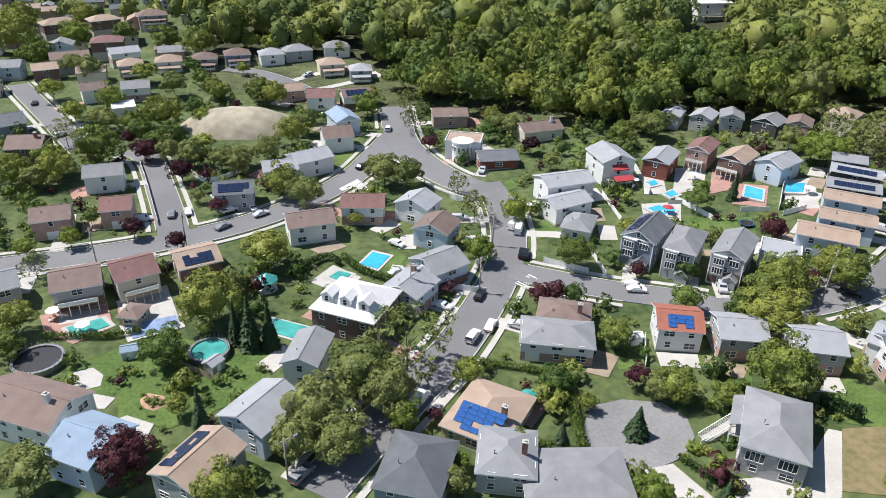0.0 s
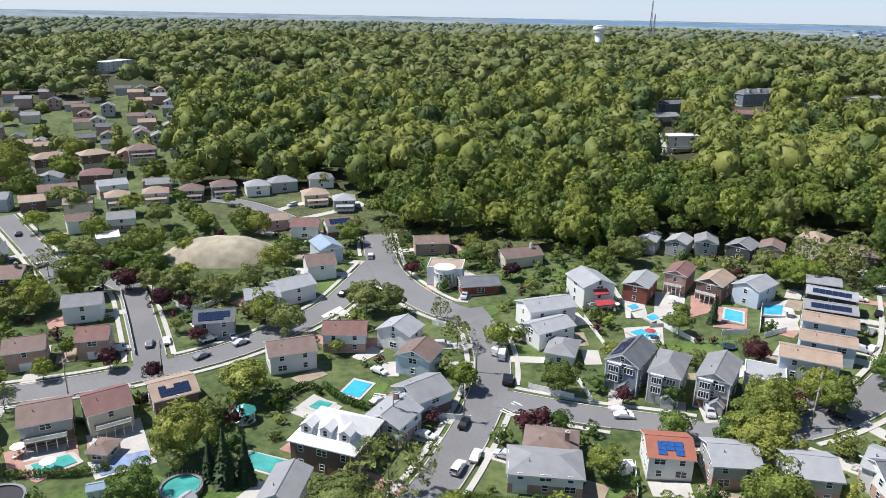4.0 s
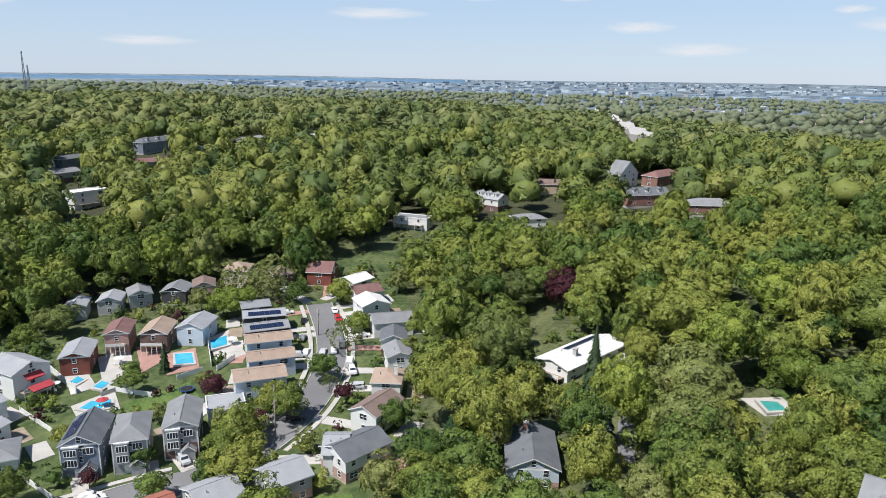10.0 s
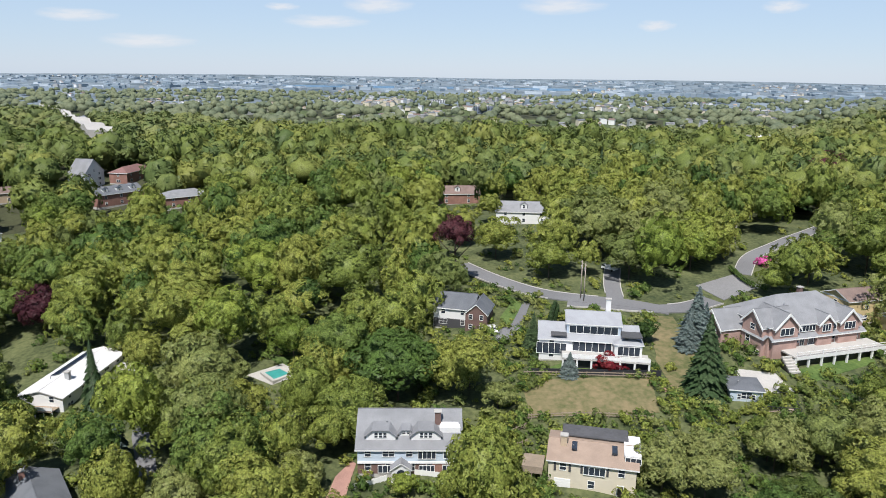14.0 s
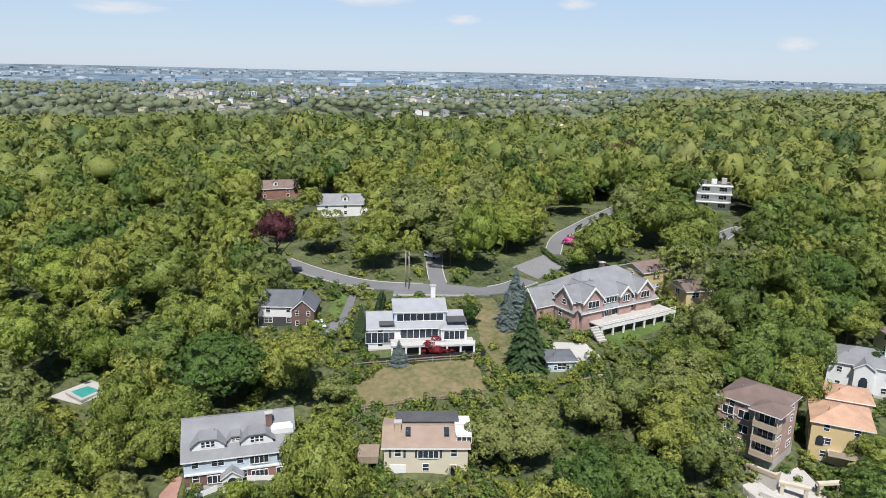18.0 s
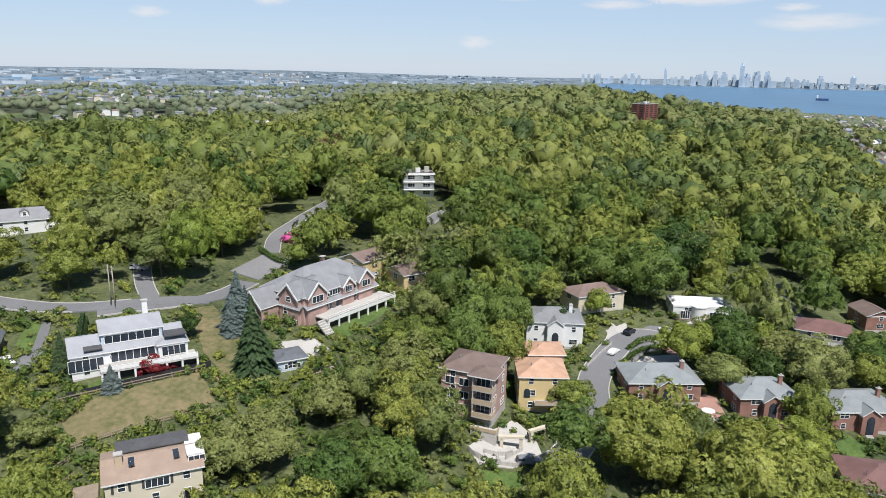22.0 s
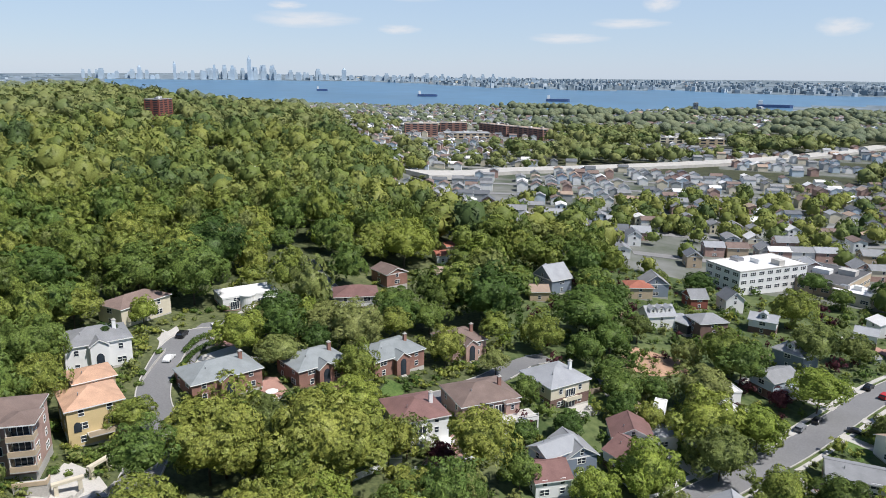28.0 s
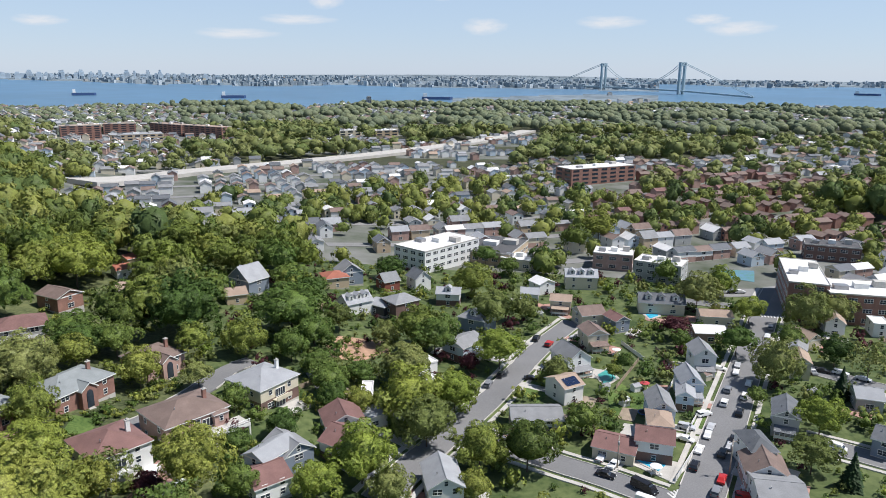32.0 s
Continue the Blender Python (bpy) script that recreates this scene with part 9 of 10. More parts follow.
car(-58.4, 167.7, 53, "grey", "sedan")
car(-50.2, 175.7, 44, "silver", "sedan")
car(-59.4, 177.5, 45.4, "white", "suv")
car(-65.3, 146.6, 57.7, "black", "sedan")
car(-20.7, 244.8, 89.5, "white", "suv")
car(-26.5, 210.5, 63.5, "black", "sedan")
car(-11.8, 160.2, -37.6, "white", "sedan")
car(-158.7, 266.1, 108.5, "black", "sedan")
car(-133.3, 233.8, 61.7, "white", "suv")
car(-89.5, 313.3, -17.3, "black", "sedan")
car(-10.8, 145.9, 34.1, "silver", "sedan")
car(90.4, 134.3, -37.7, "black", "sedan")
pole(-6.9, 132.8, 11,20,True)
pole(-65, 158, 10,80)
pole(-83.2, 147.7, 10,80)
pole(-23.8, 81.4, 9,40,True)
pole(8.5, 137.8, 9,60)
pole(82.4, 130.9, 10,30)
lawn([(120.5, 96.4), (138, 100), (134, 90.5), (119.9, 90.3)])
drive([(165.4, 91.3), (167.5, 83.7), (161.2, 81.3), (162.6, 88)], CONCRETE,"driveway")
drive([(119.4, 63.6), (132.5, 71.1), (146.4, 76.2), (146.4, 74.2), (120.1, 60)], ASPHALT,"driveway")
car(44.5, 141, -31.3, "white", "sedan")
car(95.6, 145.2, 74.1, "grey", "sedan")
car(118.2, 147.8, 47, "white", "van")
car(120.7, 158.4, 53.1, "white", "sedan")
car(115.6, 143.5, -121.1, "white", "suv")
car(118, 160, 43.7, "silver", "sedan")
car(120.1, 173.2, 43.9, "grey", "sedan")
car(114.8, 163.8, 40.7, "white", "sedan")
car(128.7, 184.5, 51, "black", "sedan")
car(141, 184.1, -118.9, "white", "sedan")
car(136.8, 176.8, -120.3, "red", "suv")
car(125.2, 160, 50.1, "grey", "van")
car(19, 170.6, 58.9, "white", "van")
car(19.8, 155.3, 79.6, "black", "suv")
pole(86.5, 137.4, 10,30)
pole(125.1, 171.7, 9,30)
pole(12.6, 160.1, 10,30)
# ---- slopes kept open ----
clearing(135.6, -14.4, 6)
clearing(135.3, -20.7, 7)
clearing(136.4, -27.1, 7)
clearing(138.4, -34.6, 7)
clearing(147.1, -42.6, 6)
clearing(163.4, -47.3, 6)
clearing(138.6, -45.3, 5)
clearing(146.4, -18.4, 5)
clearing(146.1, -10.4, 4)
clearing(169.8, -8.4, 5)
clearing(149.2, -23.2, 6)
clearing(148.9, -33.2, 6)
clearing(131.5, -9, 4)
clearing(120.8, -8.8, 4)
clearing(143.3, -43.7, 6)
clearing(140.1, -49.5, 6)
clearing(164.1, -46.9, 5)
clearing(137.4, -64.8, 6)
clearing(145.4, -77.2, 6)
clearing(105.3, -28.5, 5)
clearing(109.7, -11.7, 5)
clearing(104.6, -16.6, 5)
clearing(114, -8.2, 5)
clearing(119.2, -128.5, 5)
clearing(99.9, -96.8, 6)
clearing(99.5, -88.6, 5)
clearing(139.5, -160.8, 5)
clearing(175.7, -8.4, 4)
lawn([(139.5, -11.3), (144.1, -17.1), (145.3, -39.1), (133.4, -38.2), (130.9, -26.4), (130.7, -12.1)], MEADOW)
lawn([(148.6, -16.3), (152.7, -23.5), (150.6, -40.1), (148.1, -38.5), (146.3, -16.1)])
lawn([(162.5, -43), (177.5, -46.8), (177.3, -51.8), (153.1, -51.5), (144.4, -47.3), (149, -42)], MEADOW)
lawn([(177.2, -7.1), (191.1, -11.7), (184.7, -13.6), (169.7, -9.7)])
drive([(165.7, -3.8), (169.7, -9.7), (186.8, -13.7), (185.6, -15.5), (166.7, -11.6), (162.6, -7)], ASPHALT,"driveway")
drive([(108.1, 24.9), (115.2, 24.4), (120, 22.2), (119.2, 21.2), (108.8, 21.5)], PAVER,"driveway")
pool([(153.6, 48.6), (155.9, 45.7), (153.4, 42.8), (150.1, 45.4)], POOL_TEAL)
drive([(154.1, 53.1), (158.9, 45.8), (154.2, 39.5), (148.7, 45.6)], CONCRETE,"terrace")
lawn([(163.1, 50.8), (162.9, 42.5), (159.2, 37.2), (157.4, 45.4)])
fence([(146.1, -11.6), (144.7, -22.7), (145.3, -39.1)], 1.3,WOOD,False)
fence([(129.7, -11.5), (130, -22.2), (130.3, -36.1)], 1.2,WOOD,False)
fence([(124, -5.8), (126.9, -10.9)], 1.1,WOOD,False)
fence([(119, -5.8), (121.8, -10.8)], 1.1,WOOD,False)
fence([(114.3, -5.8), (116.9, -10.1)], 1.1,WOOD,False)
fence([(111.6, 20.5), (113.9, 14.8)], 1.1)
fence([(115.7, 12), (113.1, 2.7)], 1.1)
bush(148.2, -30, 3.4,"crimson")
bush(148.2, -32, 2.6,"crimson")
hedge([(149.2, -34.3), (148.7, -40.8)], 1.6,2)
hedge([(158.4, -17.5), (177, -21.4)], 1.6,4,"fir")
pole(186, -30, 11,10)
lawn([(150.8, -72.2), (161.8, -93.7), (156.4, -92.4), (146.9, -74.9)])
lawn([(153.5, -41.8), (175.6, -50.1), (157.5, -50.8), (140.1, -49.5), (141.1, -43.1)], MEADOW)
drive([(150.6, -58), (148.8, -66.8), (142.7, -68.6), (140.3, -59)], CONCRETE,"terrace")
drive([(202.7, -64.9), (215.1, -80.6), (203.7, -84.1), (191.3, -69.3)], ASPHALT_OLD,"tennis_court")
drive([(104.1, -83.4), (108.5, -95.5), (103.5, -95.7), (99.7, -86.1)], CONCRETE,"terrace")
bush(224.1, -92.2, 2.8,"pink")
hedge([(218.5, -79.8), (202.9, -79.9), (199.3, -83.3)], 1.5,2)
car(168.7, -5.1, -167.5, "white", "sedan")
car(213.6, -41.7, -133.8, "white", "suv")
pole(188.1, -29.4, 11,10)
pole(238.4, -87.9, 10,20)
drive([(105.2, -86.1), (108, -93.9), (104.1, -95.5), (100.4, -91.4), (100.1, -84.2)], CONCRETE,"terrace")
drive([(101.6, -79.5), (99.8, -90.1), (96.7, -92), (95.3, -84.6), (98.5, -78.5)], CONCRETE,"terrace")
drive([(132.2, -150.8), (133.4, -161), (125.1, -152.7), (127.5, -148)], CONCRETE,"driveway")
drive([(95.3, -142), (95.5, -147), (86.7, -142.8), (87, -138.5)], CONCRETE,"driveway")
drive([(78.6, -150.9), (80.5, -158.1), (74.5, -150.9), (75.2, -147.7)], PAVER,"driveway")
lawn([(67.2, -152.7), (68.1, -163), (62.1, -162.1), (61.9, -155.8)])
hedge([(120.2, -147.1), (123.1, -156.7), (118.3, -166.6)], 1.5,2)
hedge([(107.9, -97.2), (103.2, -101.5)], 1.4,1.6)
fence([(100, -101.9), (98.9, -109.7)], 1.1,CONCRETE)
fence([(100.9, -81.8), (99, -84.8), (98.8, -87.7)], 1.1,CONCRETE)
car(121.1, -142, -73.9, "white", "sedan")
car(127.6, -155.7, -74.4, "black", "suv")
car(95.2, -88.8, -118.6, "grey", "suv")
lawn([(44.1, -139.3), (41.3, -148.1), (35.4, -146.6), (39.6, -137.8)])
lawn([(17, -178.6), (10.8, -193.5), (9.6, -188.7), (15, -174.9)])
fence([(43.5, -125.9), (39.8, -134.3), (35.7, -142.8), (32, -149.5)], 1.3)
drive([(47.1, -140.1), (42.9, -148.8), (40.3, -144.7), (44.3, -137.9)], CONCRETE,"terrace")
drive([(120.2, -160.1), (114.2, -162.2), (111.5, -159.4), (117.5, -156.3)], PAVER,"driveway")
car(124.3, -168.4, -133.2, "white", "sedan")
car(127.8, -155.9, -66, "black", "sedan")
car(102.8, -152.2, -104.2, "white", "suv")
soilpatch([(12.1, -223.8), (7.7, -233.4), (-7.8, -233.3), (-9.5, -226.1), (0.1, -213.6), (9, -212.7)])
pool([(-67.9, -152.8), (-70.5, -154.6), (-74.2, -150.1), (-71.2, -147.6)])
drive([(-65.2, -152.6), (-71.5, -157.3), (-78.7, -148.2), (-72.6, -142.7)], CONCRETE,"terrace")
pool([(-75.2, -204.6), (-79.8, -208.5), (-80.2, -201.8), (-74.5, -196.1)], POOL_TEAL)
pool([(-113.5, -259.1), (-119.1, -262.7), (-117.9, -257.2), (-113.2, -254.4)])
lawn([(-73.4, -190.3), (-80.5, -197.5), (-84.6, -185.1), (-75, -173.8), (-69.3, -176.2)])
lawn([(-87.6, -167.3), (-95.3, -176.4), (-96, -171.1), (-89.2, -163.9)])
lawn([(-46.2, -197.3), (-52.5, -204.9), (-58.3, -196), (-50.8, -187.2)])
lawn([(-56.2, -208.9), (-67.4, -221.9), (-74.1, -211.5), (-62.9, -199.5)])
lawn([(-98.3, -213.4), (-106.3, -222.6), (-108.6, -212.1), (-100.9, -206)])
lawn([(43.7, -137.4), (41.1, -145.7), (34.3, -141.3), (37.4, -134.7)])
lawn([(38.4, -149.9), (31.8, -154.9), (27.7, -153), (33.9, -145.5)])
lawn([(23.7, -173.6), (17.5, -186.4), (12.7, -184.4), (20.4, -169.6)])
drive([(46.9, -139.1), (44.9, -146.7), (40.4, -142.6), (43.7, -137.4)], PAVER,"terrace")
drive([(23.7, -173.6), (18.7, -182.3), (16.9, -178.6), (20.8, -173.8)], CONCRETE,"terrace")
drive([(16.8, -198.7), (12.1, -204.8), (8.6, -199.7), (12.9, -188.1)], ASPHALT,"driveway")
court([(-169.2, -308.2), (-177.3, -319.3), (-191.9, -315.5), (-181.5, -297.2)])
drive([(-159.4, -289.2), (-179.5, -286.7), (-173.5, -276.5), (-153.3, -277.4)], ASPHALT_OLD,"car_park")
drive([(-180.4, -288.3), (-190.5, -291.5), (-167.1, -251.2), (-161.5, -251.9)], ASPHALT_OLD,"car_park")
fence([(-73.3, -142.6), (-86.5, -158.2)], 1.6)
fence([(36.6, -149.9), (30.4, -153.9)], 1.2)
car(-43.8, -207.1, -114.8, "black", "sedan")
car(-38.7, -200.5, -115.9, "grey", "suv")
car(-56, -230.9, -118.8, "grey", "sedan")
car(-63, -236.8, -119.5, "black", "suv")
car(-66.2, -231.2, -124.1, "red", "suv")
car(-53, -203.4, 163.6, "black", "sedan")
car(-57.8, -147.1, 142.6, "black", "sedan")
car(-64.6, -140.2, 123.7, "black", "truck")
car(-59.6, -154.9, -133.5, "white", "sedan")
car(-85.5, -155.4, -128.1, "white", "sedan")
car(-80.6, -148, -125.9, "black", "suv")
car(-91.2, -162.4, -124.5, "white", "sedan")
car(-94.1, -166.4, -128, "silver", "sedan")
car(-90.3, -152.7, -128.8, "black", "suv")
car(-94.1, -156, -126.1, "silver", "sedan")
car(-96.6, -159.1, -126.1, "black", "sedan")
car(-84.4, -141.7, -126.3, "red", "sedan")
car(-80.4, -136.7, -128.2, "grey", "suv")
car(-106.1, -173.2, -126.3, "black", "suv")
car(-113.1, -182.9, -127.5, "white", "suv")
car(-119.2, -191.6, -125.9, "white", "sedan")
car(-104.9, -179.7, -126.2, "white", "suv")
car(-110.4, -188, -126.4, "grey", "suv")
car(-119.7, -200.2, -123.7, "white", "sedan")
car(-123.1, -205.5, -124.3, "silver", "sedan")
car(-128.3, -202.5, -127.3, "black", "sedan")
car(-147.7, -229.4, -126.9, "white", "sedan")
car(-153.8, -237.3, -126.1, "grey", "suv")
car(-95.7, -173.7, -163, "white", "suv")
car(-84.3, -161, 138.1, "white", "sedan")
car(-89, -136.6, 161.2, "white", "sedan")
car(-85.9, -133.5, 155.8, "red", "suv")
car(-147.8, -197.6, 138.8, "black", "sedan")
car(-152.2, -194.8, 131.6, "white", "suv")
car(-144.2, -197.4, 81.2, "grey", "sedan")
car(-156.3, -189.8, 131.5, "silver", "sedan")
car(-119.9, -151.2, 134.2, "white", "van")
car(-63.1, -134.7, 138.7, "white", "van")
car(-14.7, -198.9, -122.8, "silver", "suv")
car(-158.5, -282.5, 173, "white", "sedan")
car(-162.2, -282, 173, "black", "sedan")
car(-165.6, -281.6, 173, "white", "suv")
paint_mark([(-22, -170.4), (-23.8, -172.6), (-24.5, -171.4), (-22.7, -169.2)])
paint_mark([(-69.9, -136.7), (-72.6, -139.6), (-74.1, -138.4), (-71.4, -135.6)])
pole(-87, -143.2, 10,10)
pole(-61.8, -150.4, 9,60)
pole(-133.1, -209, 9,60)
# ---- small things in the gardens ----
shed(-60.6, 111.2, 20,3.0,2.4,"blue","blue")
shed(-42.4, 108.2, 60,3.0,2.6,"grey","pale")
shed(40.1, 118.9, 15,2.4,2.0,"white","white")
drive([(-69.9, 104.3), (-69.5, 107.2), (-66.7, 108.3), (-63.8, 106.2), (-63, 103), (-65.9, 101.7)], CONCRETE,"terrace")
soilpatch([(-54.4, 99.6), (-53.6, 101.4), (-50.4, 100.7), (-48.8, 98.3), (-50.8, 96.7), (-53.3, 97.5)])
drive([(-56.6, 94.1), (-55, 95.3), (-49.5, 93.3), (-49.5, 89.4), (-52.7, 90.4)], CONCRETE,"terrace")
drive([(-67.1, 98.9), (-65.1, 101.3), (-58.9, 99.9), (-59.6, 96.9), (-65.3, 97.1)], CONCRETE,"terrace")
house(-65.2, 122.1, 8, -7.4, 4.1, 5, 2.5, "hip", "p", "tan", "brown", 0.35)
gazebo(-40, 138.2)
trampoline(80.4, 169.9)
parasol_set(-81.9, 124.5, WHITE,10)
parasol_set(-73.5, 119.6, WHITE,40)
parasol_set(74.9, 199.5, WHITE,40)
parasol_set(61.7, 178, AWNING_RED,10)
parasol_set(103.9, 186.9, WHITE,70)
parasol_set(16.2, 100.8, POOL_TEAL,20)
parasol_set(9, 81.4, WHITE,20)
parasol_set(56.3, 196.1, WHITE,20)
bush(42.5, 88.8, 1.5,"lime")
bush(44.3, 84, 1.3,"lime")
bush(40.6, 86.7, 1.1,"lime")
bush(48.7, 89.5, 1.6,"dark")
bush(44.2, 88.4, 1.2,"green")
bush(46.3, 86.3, 1.2,"lime")
bush(46.2, 79.6, 1.7,"dark")
bush(-51.4, 99.1, 1.0,"olive")
bush(-52.7, 99.1, 0.8,"green")
bush(-50.2, 98.5, 0.8,"olive")
fence([(44.2, 90.1), (48.2, 92), (51.3, 92.8)], 1.0)
fence([(59.3, 211.6), (59.4, 200.8), (59.7, 190.4)], 2.2)
fence([(92.2, 178.2), (98.4, 191.4), (105.3, 205.3)], 2.0)
fence([(99.1, 177.4), (91.9, 174.7)], 1.6)
fence([(63.6, 184.2), (72.9, 184.3)], 1.3,CONCRETE)
fence([(1.6, 139.6), (10, 137.8)], 1.6)
hedge([(24.2, 105.9), (23.8, 98.1), (24.1, 89)], 1.6,2.6,"dark")
hedge([(42.3, 104.9), (51.1, 96.4), (53.2, 97)], 1.3,1.6)
clearing(-50, 102.6, 9)
zebra([(17.8, 141.1), (21.8, 145.5)])
zebra([(-12.3, 143), (-10.8, 150.2)])
clearing(1, -223.8, 9)
tree(21.4, -243, 15.7, 8.1, "dark")
tree(15.1, -217, 12.9, 6.6, "dark")
tree(21.2, -205.3, 10.5, 5.3, "dark")
tree(7.7, -237.8, 10.4, 5.2, "olive")
tree(-19.7, -229.4, 15.7, 8.2)
tree(-44.6, -212.7, 15.7, 8.2, "lime")
tree(-12.4, -173.3, 16.5, 8.6, "lime")
tree(-25.9, -183.6, 13.3, 6.8, "lime")
tree(10.6, -192.4, 8.2, 4, "dark")
tree(0.2, -194.3, 8.3, 4, "dark")
tree(-4.9, -198.6, 7.8, 3.8, "bud")
tree(-113.2, -232.2, 10.4, 5.2, "red")
tree(-153.4, -276.7, 13.2, 6.8, "lime")
shed(-73, -194.3, 20)
shed(-82.5, -193.1, 20,2.4,2.0,"white","pale")
shed(-99, -203.9, 20,2.4,2.2,"grey","grey")
shed(-107.8, -198.4, 20,2.4,2.2,"cream","brown")
shed(-75.6, -184.3, 20,2.4,2.2,"white","white")
shed(-57.3, -192.1, 30)
shed(-69.6, -262.5, 30)
shed(-133.1, -182.6, 30)
parasol_set(-85.9, -192.7, AWNING_RED,20)
parasol_set(-70.1, -146.7, WHITE,20)
parasol_set(-86.8, -219.8, WHITE,20)
trampoline(-79.4, -176.7)
fence([(-79.6, -173.2), (-91.1, -188.1), (-104.7, -207.8)], 1.6)
fence([(-77.3, -193.8), (-92.6, -214.1)], 1.5,WOOD)
fence([(-101.8, -203.6), (-102.3, -223.1)], 1.5,WOOD)
fence([(-92.4, -229.6), (-94.5, -213.9)], 1.5)
fence([(-86.2, -164.3), (-94.5, -174.7)], 1.5)
fence([(17.5, -186.4), (10.9, -195.9)], 1.6,WOOD)
zebra([(-158.2, -252.3), (-165.9, -249.3)])
zebra([(-69.5, -137.2), (-75.8, -139.2)])
parasol_set(44.4, -140.3, WHITE,10)
shed(52.9, -130.2, 20)
parasol_set(88.5, -138.4, WHITE,20)
bush(107.2, -91.6, 1.1,"dark")
bush(105, -93, 1.0,"dark")
bush(125.8, -143.8, 1.3,"dark")
bush(132.6, -146.3, 1.2,"dark")
clearing(100.6, -88.7, 6)
clearing(100.1, -96.3, 5)
clearing(129.1, -56, 7)
clearing(136.9, -52.4, 7)
clearing(135.7, -67.4, 7)
clearing(123.6, -65.1, 6)
drive([(104.1, -82.2), (105.5, -92.4), (100.5, -95.8), (96.7, -93.8), (96.1, -85.3), (100.1, -80.3)], CONCRETE,"terrace")
fence([(101.8, -78.9), (97.7, -81), (95.2, -86)], 1.1,CONCRETE)
fence([(94.8, -89.5), (95.6, -93.5), (95.7, -94.7)], 1.1,CONCRETE)
lawn([(61.8, -127.5), (58.1, -135.2), (56, -126.8), (59.7, -121)])
lawn([(97.4, -76.6), (94.1, -85), (89.3, -82.6), (92.4, -75)])
fence([(59.2, -115.3), (56.7, -120.4), (53.3, -126.7)], 1.6)
drive([(117.2, -140.9), (127.3, -154), (129.2, -166.7), (124.8, -174.4), (119.1, -172), (116.9, -162.9), (117.9, -150.9), (113.9, -141.1)], ASPHALT,"turning_circle")
drive([(114.7, -143), (116.4, -149), (113, -160.4), (108.8, -156.6), (112.7, -142.4)], CONCRETE,"terrace")
hedge([(112.3, -132.3), (116.7, -142.1), (119, -150.9), (117.4, -159.8), (116.2, -166.3)], 1.4,1.6,"dark")
drive([(128.5, -146.9), (135.1, -156.4), (128.8, -155), (125.3, -149.9)], CONCRETE,"driveway")
drive([(103.5, -80), (106.8, -88.5), (107.7, -96.4), (103, -96.4), (96.5, -91.5), (97.5, -82.5), (100.1, -78.8)], CONCRETE,"terrace")
fence([(102.4, -78.9), (99, -79.4), (97.3, -83.1)], 1.1,CONCRETE)
fence([(97.9, -85.1), (99, -90.5)], 1.1,CONCRETE)
fence([(98.6, -104.3), (97, -108.4), (99.1, -115.5)], 1.2,CONCRETE)
fence([(118.5, -128.4), (122.2, -137.5), (124.9, -145.3)], 1.0,CONCRETE)
hedge([(110, -98.3), (104.1, -99.1), (99.2, -101.2)], 1.2,1.4,"dark")
bush(121.4, -132.4, 1.3,"dark")
bush(118.7, -128, 1.2,"dark")
bush(136.6, -165, 1.3,"olive")
bush(137.9, -170.4, 1.2,"green")
bush(136, -172.2, 1.4,"dark")
bush(133, -175.2, 1.5,"dark")
bush(130.7, -179.2, 1.2,"green")
clearing(102.1, -86.3, 6)
clearing(107.7, -122.4, 4)
clearing(123.3, -159.6, 6)
drive([(93.3, -140.6), (96.1, -147.4), (93.3, -148.6), (86.7, -143.1), (87.8, -139.7)], PAVER,"driveway")
fence([(146.6, -13.3), (145.6, -22.8), (145.6, -31.6), (146.5, -41.4)], 1.5,DARK_METAL_AND_SHADE)
bush(185, -8.6, 1.2,"green")
bush(191.1, -18.2, 1.6,"olive")
bush(159.4, -50.9, 1.6,"green")
bush(153, -51, 1.4,"lime")
bush(149.5, -44.2, 1.5,"green")
bush(140.9, -43.9, 1.2,"olive")
bush(142.9, -48.9, 1.4,"green")
soilpatch([(141.8, -40.5), (144.7, -42.3), (141.7, -43.5), (139.5, -42)])
soilpatch([(141.7, -47.6), (140.5, -50.3), (135.6, -51.4), (134.3, -48.6)])

# ---- drives, terraces and small greenery of the gardens ----
def line_gap(x, y):
    """How far a place lies from the nearest street's edge."""
    return min(math.hypot(x - p.x, y - p.y) - w / 2 for p, w in STREET)


STREET = [(p, w) for pts, w, _ in ROADS for p in drape(pts, 3)]
